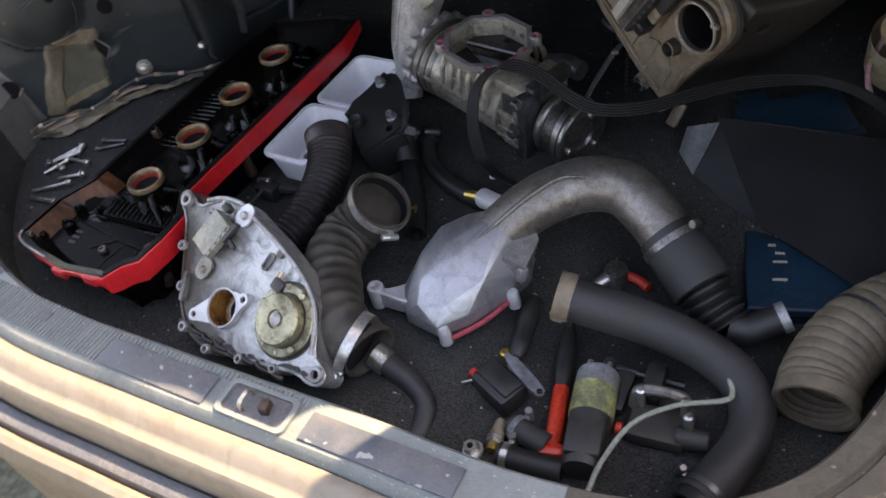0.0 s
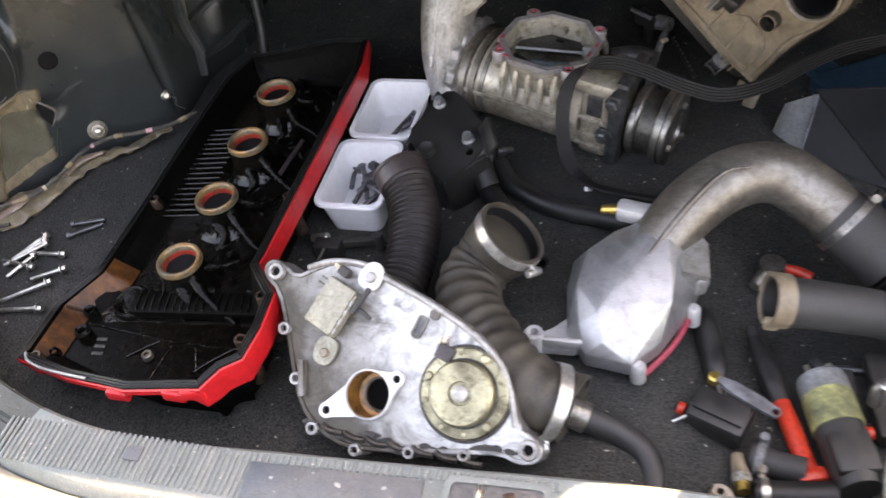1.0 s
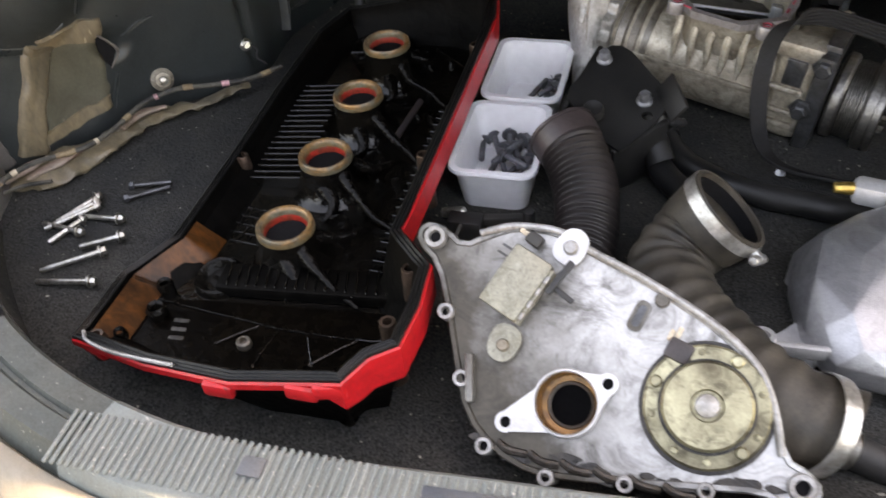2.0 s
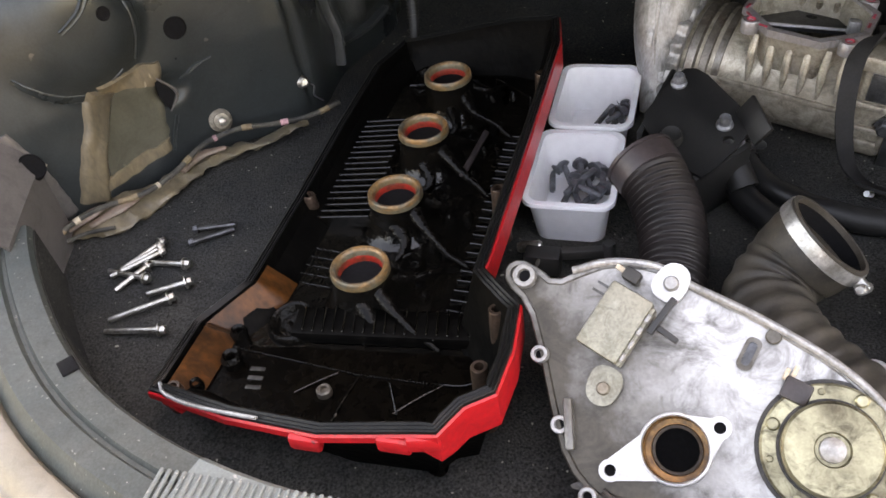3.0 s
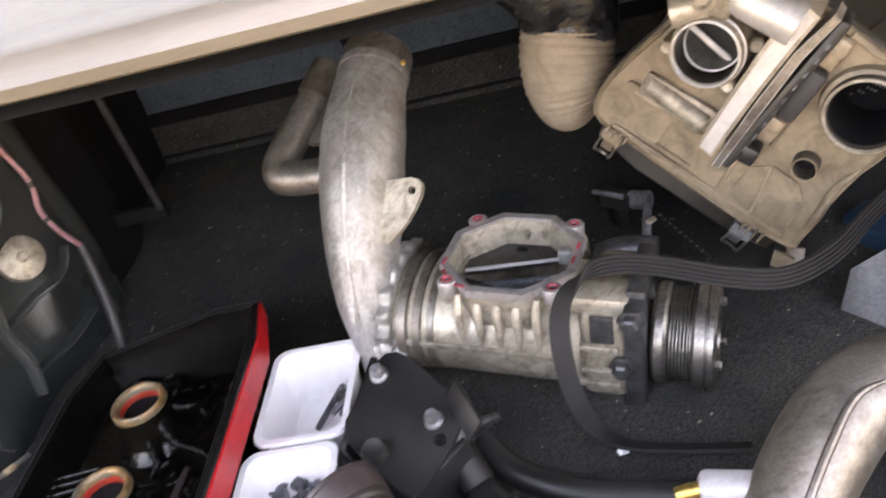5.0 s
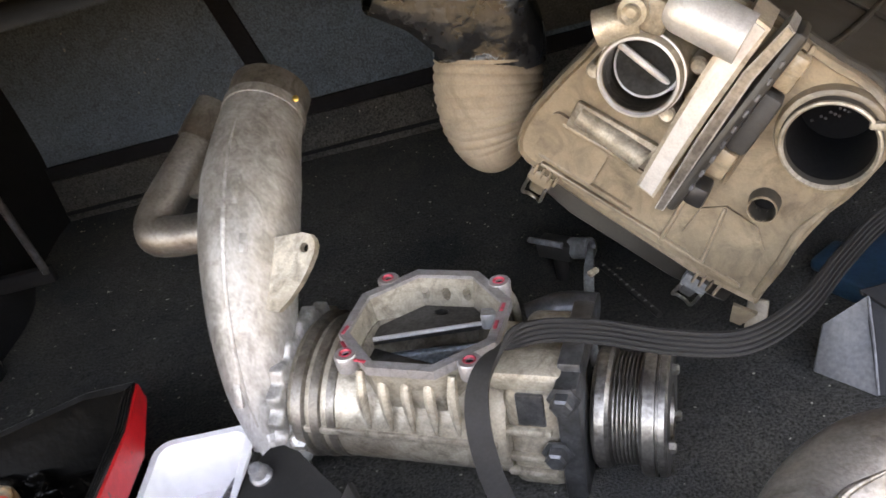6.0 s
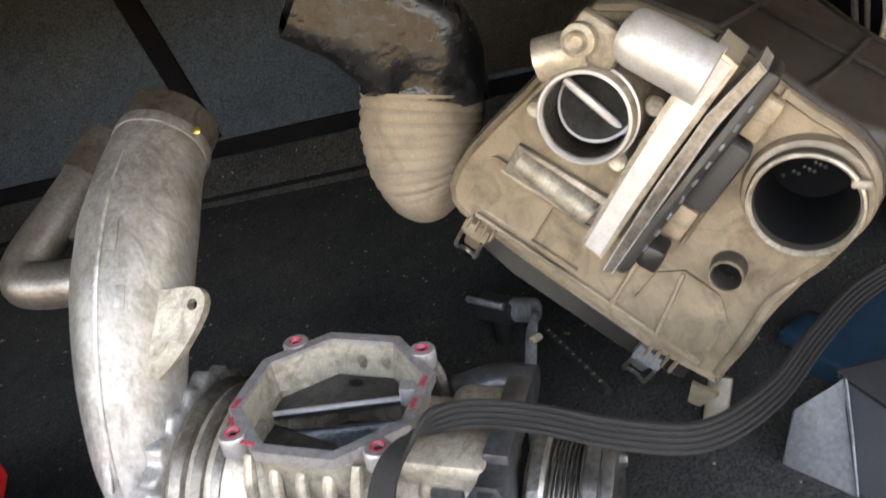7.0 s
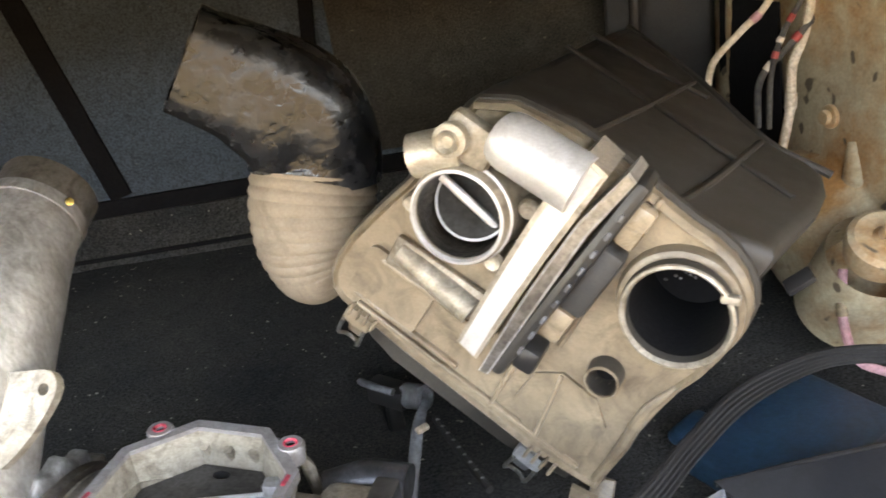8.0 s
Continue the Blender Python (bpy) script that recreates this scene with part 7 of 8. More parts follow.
# local x runs along the lower left edge, local -y up the face


def airbox():
    box = stand("air_filter_box", AB_M, "tan dusty black plastic air filter box with a metal throttle body", "air filter box")
    face = soften([(-0.004, 0.002), (0.190, -0.002), (0.209, -0.010), (0.2125, -0.038), (0.204, -0.076), (0.194, -0.110), (0.190, -0.142), (0.184, -0.176), (0.116, -0.188), (0.062, -0.181), (0.034, -0.182), (0.012, -0.174), (-0.001, -0.158), (-0.003, -0.118), (0.003, -0.090), (0.001, -0.030)], 1)
    up = lambda z, d: [(x, y, z) for x, y in shrink(face, d)]
    holes = [circle(0.033, -0.143, 0.0295, 40), circle(0.039, -0.079, 0.0082, 20), circle(0.154, -0.128, 0.0235, 40)]
    part("lid", loft([up(-0.014, 0.0), up(-0.004, 0.0), up(-0.001, 0.002), up(0.0, 0.0030), up(-0.003, 0.0040), up(-0.004, 0.0050)], False, False), TAN_PLASTIC, box, "tan dusty lid", 30)
    part("lid_face", slab(shrink(face, 0.0048), -0.007, -0.0035, holes), TAN_PLASTIC, box, "tan dusty lid face", 30)
    part("lid_rim", loft([up(-0.022, -0.0005), up(-0.020, -0.0025), up(-0.014, -0.0025), up(-0.012, -0.001), up(-0.012, 0.004)], False, False), DARK_DUSTY, box, "dark dusty rim of the lid", 30)
    # lower half: a deep box behind the lid, its ribbed top sloping down to the right
    top = lambda x: -0.189 + 0.20 * max(x, -0.03)
    rim = soften([(0.194, 0.016), (0.203, 0.070), (0.192, 0.170), (0.182, 0.350), (0.172, 0.385), (0.158, 0.378), (0.092, 0.304), (0.030, 0.220), (-0.014, 0.206), (-0.020, 0.150), (0.000, 0.060), (0.010, 0.016)][::-1], 1)
    deep = lambda d, sink: [(x, top(x) + sink, -z) for x, z in shrink(rim, d)]
    base = lambda d, y: [(x, y, -z) for x, z in shrink(rim, d)]
    lower = part("body", loft([base(0.012, 0.030), base(0.004, 0.024), deep(0.0, 0.060), deep(0.0, 0.010), deep(0.0015, 0.004), deep(0.005, 0.001), deep(0.010, 0.0)]), DARK_DUSTY, box, "black plastic lower half, dusty on top", 40)
    cut(lower, lathe([(0.0, 0.02), (0.0290, 0.02), (0.0290, -0.066), (0.0, -0.066)], 40, pose(0.033, -0.143, 0)))
    on_top = lambda x, z, up=0.001: (x, top(x) - up, z)
    for line in ([(0.066, -0.028), (0.054, -0.080), (0.042, -0.150), (0.034, -0.200)], [(0.137, -0.030), (0.126, -0.090), (0.109, -0.192), (0.096, -0.282)]):
        part("body_rib", tube([on_top(x, z) for x, z in line], 0.0022, 30, 8, squash=1.3), DARK_DUSTY, box)
    for line in ([(0.190, -0.232), (0.107, -0.180), (0.059, -0.150), (0.006, -0.118)], [(0.186, -0.300), (0.150, -0.282), (0.108, -0.262), (0.080, -0.254)]):
        part("body_rib", tube([on_top(x, z) for x, z in line], 0.0020, 30, 8, squash=1.3), DARK_DUSTY, box)
    part("body_edge", tube([on_top(x, z, -0.001) for x, z in ((0.172, -0.380), (0.092, -0.300), (0.030, -0.216), (-0.018, -0.202))], 0.0032, 40, 8), DARK_DUSTY, box)
    part("side_vent", block((0.010, 0.016, 0.004), 0.001), BLACK_PLASTIC, box, m=pose(-0.010, -0.180, -0.030, 20, 60, 0))
    part("foot", block((0.016, 0.034, 0.006), 0.002), TAN_PLASTIC, box, m=pose(-0.018, 0.026, -0.034, 25, 0, 30))
    # moulded steps and ribs on the lid
    for x, y, w, d, a in ((0.150, -0.050, 0.070, 0.004, 0), (0.052, -0.036, 0.003, 0.050, 12), (0.082, -0.034, 0.003, 0.050, 4), (0.150, -0.018, 0.080, 0.003, 0), (0.100, -0.012, 0.170, 0.003, 0), (0.079, -0.130, 0.003, 0.11, 3), (0.072, -0.130, 0.003, 0.11, 3)):
        part("lid_rib", block((w, d, 0.005), 0.0015), TAN_PLASTIC, box, m=pose(x, y, -0.002, 0, 0, a))
    part("lid_panel", slab(rounded(0.050, 0.040, 0.006), -0.004, 0.0), TAN_PLASTIC, box, m=pose(0.170, -0.036, 0))
    part("lid_panel", slab(soften([(0.014, -0.012), (0.072, -0.014), (0.070, -0.062), (0.020, -0.060)], 1), -0.004, -0.001), TAN_PLASTIC, box)
    part("edge_fold", tube([(0.002, -0.012, -0.003), (0.004, -0.045, -0.002), (0.008, -0.075, -0.002), (0.004, -0.098, -0.003)], [0.0030, 0.0040, 0.0036, 0.0020], 20, 10), TAN_PLASTIC, box, "folded edge of the lid")
    # sensor opening
    ring_x, ring_y = 0.0325, -0.1415
    ring_m = pose(ring_x, ring_y, 0) @ Matrix.Diagonal((0.90, 0.90, 1.0, 1.0))
    part("outlet_ring", lathe([(0.0330, -0.008), (0.0330, 0.006), (0.0338, 0.007), (0.0338, 0.010), (0.0328, 0.0125), (0.0308, 0.0130), (0.0298, 0.011), (0.0294, 0.004)], 56), DARK_DUSTY, box, "dusty outlet ring", m=ring_m)
    part("outlet_lip", lathe([(0.0298, 0.0122), (0.0316, 0.0148), (0.0330, 0.0142), (0.0334, 0.0122), (0.0326, 0.0108)], 56, closed=True), CAST_TAN, box, "bright worn lip", m=ring_m)
    part("outlet_base", lathe([(0.0395, -0.006), (0.0385, -0.002), (0.0370, 0.003), (0.0345, 0.004), (0.0328, 0.004)], 56), TAN_PLASTIC, box, m=ring_m)
    # the bore is blackened to give the shade of the opening
    part("outlet_bore", lathe([(0.0291, 0.006), (0.0286, -0.060), (0.0, -0.062)], 48), SEAM_AND_SHADE, box, "dark bore", m=ring_m)
    for i in range(3):
        for k in range(4):
            part("grille_dot", lathe([(0, 0.0012), (0.0009, 0.0008), (0.0012, 0), (0, 0)], 8), DARK_STEEL, box, m=pose(ring_x + 0.004 - 0.0063 * i + 0.0033 * k - 0.006, ring_y + 0.006 - 0.0062 * i + 0.0058 * k - 0.004, -0.0585))
    part("outlet_latch", block((0.010, 0.005, 0.006), 0.0015), CAST_TAN, box, m=pose(ring_x - 0.0144, ring_y - 0.026, 0.012, 0, 0, 30))
    # small breather hole
    part("breather_ring", lathe([(0.0110, -0.004), (0.0102, 0.006), (0.0098, 0.012), (0.0088, 0.0125), (0.0082, 0.011), (0.0080, -0.02), (0, -0.021)], 32), DARK_DUSTY, box, "small round breather opening", m=pose(0.039, -0.079, -0.003))
    part("breather_lip", lathe([(0.0084, 0.0115), (0.0092, 0.0135), (0.0100, 0.0118)], 32, closed=True), TAN_PLASTIC, box, m=pose(0.039, -0.079, -0.003))
    # black disc paints the shade in the breather opening
    part("breather_bore", lathe([(0.0081, 0.004), (0, 0.004)], 24), SEAM_AND_SHADE, box, m=pose(0.039, -0.079, -0.012))
    # throttle body
    tx, ty = 0.154, -0.128
    thr = part("throttle_body", lathe([(0.0330, -0.006), (0.0305, 0.006), (0.0278, 0.014), (0.0268, 0.030), (0.0274, 0.034), (0.0274, 0.038), (0.0262, 0.0405), (0.0242, 0.0405), (0.0236, 0.038), (0.0234, -0.02)], 52), CAST_TAN, box, "dusty aluminium throttle body", m=pose(tx, ty, 0))
    part("bore_lip", lathe([(0.0236, 0.0392), (0.0246, 0.0415), (0.0260, 0.0410), (0.0264, 0.0392)], 52, closed=True), CAST_WHITE, thr, "bright lip")
    part("bore_lip", lathe([(0.0268, 0.030), (0.0284, 0.0315), (0.0284, 0.0330), (0.0268, 0.0340)], 52, closed=True), CAST_WHITE, thr)
    part("throttle_bore", lathe([(0.0235, 0.037), (0.0233, -0.016), (0.0, -0.018)], 48), GREASE, thr, "dark bore")
    part("throttle_flap", lathe([(0, 0), (0.0226, 0), (0.0226, 0.0014), (0, 0.0014)], 40, pose(0.0, 0, 0.012, 26, 12, 0)), FLAP, thr, "half-open dark flap")
    part("flap_edge", lathe([(0.0214, -0.0006), (0.0228, -0.0006), (0.0228, 0.0020), (0.0214, 0.0020)], 40, pose(0.0, 0, 0.012, 26, 12, 0), closed=True), CAST_WHITE, thr)
    part("flap_shaft", tube([(-0.022, 0.004, 0.016), (0.022, -0.004, 0.020)], 0.0026, 6, 10), CAST_WHITE, thr, "shaft")
    for a in (35, 145, 215, 325):
        part("throttle_bolt", lathe([(0.0060, 0.0), (0.0060, 0.024), (0.0045, 0.026), (0.0020, 0.025), (0, 0.025)], 18), CAST_TAN, thr, m=pose(0.0335 * math.cos(radians(a)), 0.0335 * math.sin(radians(a)), -0.002))
    # actuator: motor can, plate on edge, black cover behind it
    bar_line = [(0.118, -0.0563), (0.1032, -0.0542), (0.1038, -0.0916), (0.1043, -0.1313), (0.1039, -0.1662), (0.1035, -0.1900), (0.1180, -0.1920), (0.1222, -0.1781), (0.1228, -0.1484), (0.1216, -0.1112)]
    act = part("actuator_body", slab(bar_line, -0.010, 0.0285), CAST_TAN, box, "cast actuator housing", 30)
    part("actuator_plate", slab(shrink(bar_line, 0.0030), 0.0280, 0.0305), CAST_WHITE, box, "bright machined face", 30)
    flange_line = [(0.0985, -0.0453), (0.0925, -0.0468), (0.0935, -0.1076), (0.0945, -0.1559), (0.0905, -0.1935), (0.0965, -0.1958), (0.1022, -0.158), (0.1022, -0.1085)]
    part("flange_plate", slab(flange_line, -0.006, 0.0235), CAST, box, "thin cast flange of the actuator", 30)
    part("flange_seal", slab(shrink(flange_line, 0.0012), 0.0232, 0.0250), BRUSHED, box, "worn edge of the flange", 30)
    part("motor_can", tube([(0.160, -0.174, 0.026), (0.152, -0.1748, 0.027), (0.112, -0.178, 0.029)], [0.0120, 0.0158, 0.0162], 16, 28), CAST_WHITE, box, "bright motor can")
    part("actuator_cover", block((0.009, 0.146, 0.030), 0.004), BLACK_PLASTIC, box, "black plastic cover", m=pose(0.0885, -0.122, 0.009, 0, 0, -1.5))
    part("actuator_cover", block((0.016, 0.046, 0.018), 0.004), RUBBER_GREY, box, "dark moulded boss", m=pose(0.078, -0.128, 0.006))
    part("cover_step", block((0.014, 0.022, 0.014), 0.003), TAN_PLASTIC, box, m=pose(0.079, -0.092, 0.004))
    part("cover_step", block((0.012, 0.026, 0.012), 0.003), TAN_PLASTIC, box, m=pose(0.077, -0.166, 0.003))
    for i in range(9):
        part("cover_clip", block((0.0025, 0.0050, 0.004), 0.0008, segs=1), GREY_STEEL, box, m=pose(0.0862, -0.074 - 0.0125 * i, 0.0235))
    part("connector", block((0.014, 0.016, 0.022), 0.003), BLACK_PLASTIC, box, "black socket", m=pose(0.080, -0.066, 0.008, 0, 0, 6))
    part("idle_channel", tube([(0.1775, -0.0635, -0.001), (0.148, -0.062, 0.000), (0.122, -0.0605, 0.001)], [0.0078, 0.0090, 0.0095], 24, 20), CAST_TAN, box, "bright cast air channel")
    part("channel_foot", block((0.070, 0.022, 0.006), 0.002), CAST_TAN, box, m=pose(0.148, -0.063, -0.001, 0, 0, 2))
    part("idle_tube", tube([(0.192, -0.138, 0.032), (0.182, -0.148, 0.030), (0.172, -0.156, 0.028)], 0.012, 10, 20), CAST_TAN, box)
    part("idle_screw", lathe([(0.009, 0), (0.009, 0.006), (0.006, 0.007), (0.0055, 0.010), (0.003, 0.008), (0, 0.008)], 24), CAST_TAN, box, m=pose(0.177, -0.163, 0.038))
    part("top_lug", block((0.030, 0.024, 0.012), 0.004), CAST_TAN, box, m=pose(0.170, -0.164, 0.030))
    # wire clips on the rim
    for x, y, a in ((0.180, 0.004, 90), (0.040, 0.010, 90)):
        clip = part("rim_clip", block((0.020, 0.012, 0.010), 0.002), TAN_PLASTIC if x > 0.1 else GREY_PLASTIC, box, "clip on the lid's rim", m=pose(x, y, -0.010))
        part("clip_wire", tube([(-0.008, 0.004, 0.006), (-0.008, 0.020, 0.000), (-0.004, 0.026, -0.010), (0.004, 0.026, -0.010), (0.008, 0.020, 0.000), (0.008, 0.004, 0.006)], 0.0014, 30, 8), STEEL, clip, "bent wire spring")
        part("clip_tongue", block((0.012, 0.020, 0.006), 0.002, (0, 0.014, -0.008), (-35, 0, 0)), TAN_PLASTIC if x > 0.1 else GREY_PLASTIC, clip)
    for i in range(4):
        part("clip_tooth", block((0.002, 0.010, 0.005), 0.0006, segs=1), TAN_PLASTIC, box, m=pose(0.026 + 0.006 * i, 0.000, 0.000))
        part("clip_tooth", block((0.002, 0.010, 0.005), 0.0006, segs=1), TAN_PLASTIC, box, m=pose(0.168 + 0.006 * i, -0.006, 0.000))
    part("corner_tab", slab([(-0.010, 0.006), (0.008, 0.010), (0.002, 0.024), (-0.006, 0.022)], -0.014, -0.010), TAN_PLASTIC, box)
    return box


airbox()

# ---- intake snorkel on the air filter box ----
snorkel = stand("intake_snorkel", pose(0.441, 0.514, -0.004), "black plastic intake snorkel with a tan dusty bellows", "air duct")
near = Vector((0.445, 0.50, 0.0))
part("bellows", tube([Vector(p) - near for p in ((0.440, 0.497, 0.150), (0.430, 0.496, 0.163), (0.4275, 0.497, 0.180), (0.430, 0.502, 0.203), (0.436, 0.510, 0.226))], [0.022, 0.035, 0.0415, 0.0448, 0.0448], 200, 44, ribs=(14, 0.0014, 0.30, 0.5)), TAN_RUBBER, snorkel, "tan dusty rubber bellows")
spout_line = spline([Vector(p) - near for p in ((0.437, 0.511, 0.222), (0.440, 0.514, 0.244), (0.432, 0.512, 0.270), (0.408, 0.506, 0.296), (0.372, 0.500, 0.322))], 40)
outer, inner = [], []
for k, c in enumerate(spout_line):
    way = (spout_line[min(k + 1, 40)] - spout_line[max(k - 1, 0)]).normalized()
    flat = (Vector((-0.15, -0.95, 0.25)) - way * way.dot(Vector((-0.15, -0.95, 0.25)))).normalized()
    side = way.cross(flat)
    f = k / 40
    power = 2.0 + 2.2 * smooth(0.10, 0.55, f)
    r = 0.0455 - 0.0085 * smooth(0.45, 1.0, f)
    for ring, q in ((outer, r), (inner, r - 0.003)):
        loop = []
        for a in (2 * math.pi * s / 48 for s in range(48)):
            ca, sa = math.cos(a), math.sin(a)
            e = q / (abs(ca) ** power + abs(sa) ** power) ** (1 / power)
            dent = 0.0012 * noise.noise((c.x * 40 + ca * 1.5, c.z * 40, sa * 1.5)) * smooth(0.2, 0.5, f)
            loop.append(c + (side * ca * (1.0 - 0.06 * f) + flat * sa * (1.0 - 0.15 * f)) * (e + dent))
        ring.append(loop)
part("spout", loft(outer + inner[::-1], False, False), SCUFFED, snorkel, "scuffed black plastic spout, flattened at its mouth", 50)


# ---- tools and small parts at the right rear ----
def laid(name, x, y, turn, label, category, group="", rise=0.0):
    return stand(name, pose(x, y, floor_z(x, y) + rise, 0, 0, turn), label, category, group)


def bar(pts, radii, mat, parent, name, label="", count=30, seg=18):
    return part(name, tube(pts, radii, count, seg), mat, parent, label)


drv = laid("screwdriver", 0.620, -0.045, -72, "screwdriver with an orange-red handle and dark grip", "screwdriver", rise=0.013)
bar([(-0.012, 0, 0), (0.015, 0, 0), (0.055, 0, 0), (0.066, 0, 0)], [0.0085, 0.0088, 0.0082, 0.0078], RED_HANDLE, drv, "handle", "orange-red handle")
part("handle_end", block((0.014, 0.026, 0.018), 0.005, (0.066, 0, 0)), RED_HANDLE, drv, "orange-red flared end")
bar([(-0.085, 0, 0), (-0.060, 0, 0), (-0.030, 0, 0), (-0.010, 0, 0)], [0.0075, 0.0105, 0.0115, 0.009], BLACK_PLASTIC, drv, "grip", "black grip")
bar([(-0.10, 0, 0), (-0.080, 0, 0)], [0.004, 0.004], DARK_STEEL, drv, "shaft")
fork = laid("file_tool", 0.553, 0.008, -78, "black handled tool lying beside the screwdriver", "tool", rise=0.012)
bar([(-0.048, 0, 0), (-0.020, 0, 0), (0.020, 0, 0), (0.036, 0, 0)], [0.008, 0.012, 0.011, 0.007], BLACK_PLASTIC, fork, "handle")
bar([(0.034, 0, 0), (0.062, 0, 0)], [0.004, 0.003], STEEL, fork, "shaft")

can = laid("washer_pump", 0.662, -0.060, -76, "grey electric motor can with an olive label, lying on the carpet", "motor", rise=0.024)
bar([(-0.050, 0, 0), (-0.047, 0, 0), (-0.006, 0, 0)], [0.017, 0.0225, 0.0225], GREY_PLASTIC, can, "can", "grey metal can")
bar([(-0.030, 0, 0), (0.004, 0, 0)], [0.0228, 0.0228], GREEN_LABEL, can, "label_band", "olive and white label")
bar([(0.002, 0, 0), (0.040, 0, 0), (0.062, 0, 0)], [0.0215, 0.021, 0.018], BLACK_PLASTIC, can, "housing", "black housing")
part("housing_rib", block((0.040, 0.036, 0.012), 0.004, (0.034, 0, 0.014)), BLACK_PLASTIC, can)
for y in (-0.010, 0.010):
    bar([(-0.062, y, 0.006), (-0.047, y, 0.006)], [0.003, 0.003], STEEL, can, "terminal", count=6, seg=10)

box = laid("ignition_coil", 0.562, -0.066, -22, "black ignition module with a steel bracket and red seal", "engine part", rise=0.0)
part("housing", block((0.052, 0.036, 0.026), 0.004, (0, 0, 0.014)), BLACK_PLASTIC, box)
part("lid", block((0.046, 0.024, 0.004), 0.001, (0.0, 0.002, 0.029)), BLACK_PLASTIC, box, "black cover")
part("bracket", slab(soften([(-0.026, -0.006), (0.030, -0.007), (0.036, 0.0), (0.030, 0.007), (-0.026, 0.006)], 1), 0.0, 0.004, [circle(0.030, 0, 0.0035, 12)]), GREY_STEEL, box, "dull steel bracket", m=pose(0.012, 0.022, 0.030, 0, 8, -4))
part("bolt", lathe([(0.006, 0), (0.006, 0.008), (0.004, 0.010), (0, 0.010)], 10, pose(-0.018, 0.026, 0.026)), BRASS, box)
part("seal", lathe([(0.003, 0), (0.006, 0), (0.006, 0.006), (0.003, 0.006)], 16, pose(-0.030, -0.008, 0.014, 0, -90, 0), closed=True), RED_HANDLE, box, "red seal")
bar([(-0.024, -0.014, 0.018), (-0.040, -0.030, 0.010)], [0.0018, 0.0014], STEEL, box, "lead", count=6, seg=8)

mount = laid("bracket_mount", 0.722, -0.034, 8, "dusty cast bracket with bolts lying among the hoses", "bracket", rise=0.0)
part("base", block((0.056, 0.040, 0.018), 0.004, (0, -0.006, 0.012)), DARK_DUSTY, mount)
part("arch", tube([(-0.026, 0.010, 0.018), (-0.022, 0.016, 0.036), (0.0, 0.018, 0.040), (0.022, 0.016, 0.036), (0.028, 0.008, 0.018)], [0.007, 0.0065, 0.006, 0.0065, 0.007], 24, 10), CAST_GREY, mount, "grey cast arch")
part("post", block((0.020, 0.046, 0.018), 0.004, (-0.014, 0.040, 0.016)), BLACK_PLASTIC, mount)
part("socket", tube([(0.020, -0.014, 0.016), (0.050, -0.012, 0.016)], [0.011, 0.010], 8, 18), BLACK_PLASTIC, mount)
part("seal", lathe([(0.003, 0), (0.006, 0), (0.006, 0.006), (0.003, 0.006)], 16, pose(-0.032, -0.018, 0.014, 0, -90, 0), closed=True), RED_HANDLE, mount, "pink seal")
for x, y in ((-0.020, 0.012), (0.024, 0.010), (0.030, -0.006)):
    part("bolt", lathe([(0.005, 0.018), (0.005, 0.044), (0.003, 0.046), (0, 0.046)], 10), STEEL, mount, m=pose(x, y, 0))

plug = laid("spark_plug", 0.583, -0.122, 100, "used spark plug with a cream ceramic body", "spark plug", rise=0.009)
bar([(-0.010, 0, 0), (0.002, 0, 0)], [0.0065, 0.0065], BRASS, plug, "thread", count=8)
bar([(0.002, 0, 0), (0.026, 0, 0)], [0.0085, 0.0060], TAN_PLASTIC, plug, "ceramic", "cream ceramic")
part("hex", lathe([(0, -0.002), (0.0095, -0.002), (0.0095, 0.006), (0, 0.006)], 6, pose(0, 0, 0, 0, 90, 0)), STEEL, plug)
nut = laid("flange_nut", 0.565, -0.138, 0, "plated steel flange nut", "nut", rise=0.001)
part("hex", lathe([(0.0035, 0), (0.0105, 0), (0.0105, 0.003), (0.0075, 0.0035), (0.0075, 0.011), (0.0035, 0.011)], 6, closed=True), STEEL, nut)
part("flange", lathe([(0.0035, 0), (0.012, 0), (0.012, 0.002), (0.0035, 0.002)], 20, closed=True), STEEL, nut)

for x, y, a, long, lab in ((0.612, -0.101, -12, 0.046, "short dark grey hose joint lying on the carpet"), (0.626, -0.128, 6, 0.066, "short black hose joint with a plated clamp")):
    t = laid("hose_joint", x, y, a, lab, "hose", "short hose joints", 0.014)
    part("rubber", tube([(-long / 2, 0, 0), (0, 0, 0), (long / 2, 0.002, 0)], 0.0125, 20, 22, 0.003), RUBBER if long > 0.05 else RUBBER_GREY, t)
    clamp(t, (-long / 2 + 0.008, 0, 0), (1, 0, 0), 0.0127, 0.007, STEEL if long > 0.05 else GREY_PLASTIC)

wrench = laid("ratchet", 0.610, 0.130, 48, "small steel ratchet with an orange-red handle", "ratchet", rise=0.013)
part("ratchet_head", lathe([(0, -0.011), (0.013, -0.011), (0.014, 0), (0.013, 0.011), (0, 0.011)], 24), BRUSHED, wrench, "round steel head")
bar([(-0.012, 0, 0), (-0.030, -0.004, 0)], [0.008, 0.006], STEEL, wrench, "socket", count=8)
bar([(0.010, -0.004, 0), (0.020, -0.018, -0.002), (0.024, -0.032, -0.003)], [0.005, 0.0055, 0.0055], RED_HANDLE, wrench, "handle", "orange-red handle")

cable = stand("cable", pose(0.697, -0.143, 0.0), "grey-green cable curling over the parts", "cable")
near = Vector((0.697, -0.143, 0.0))
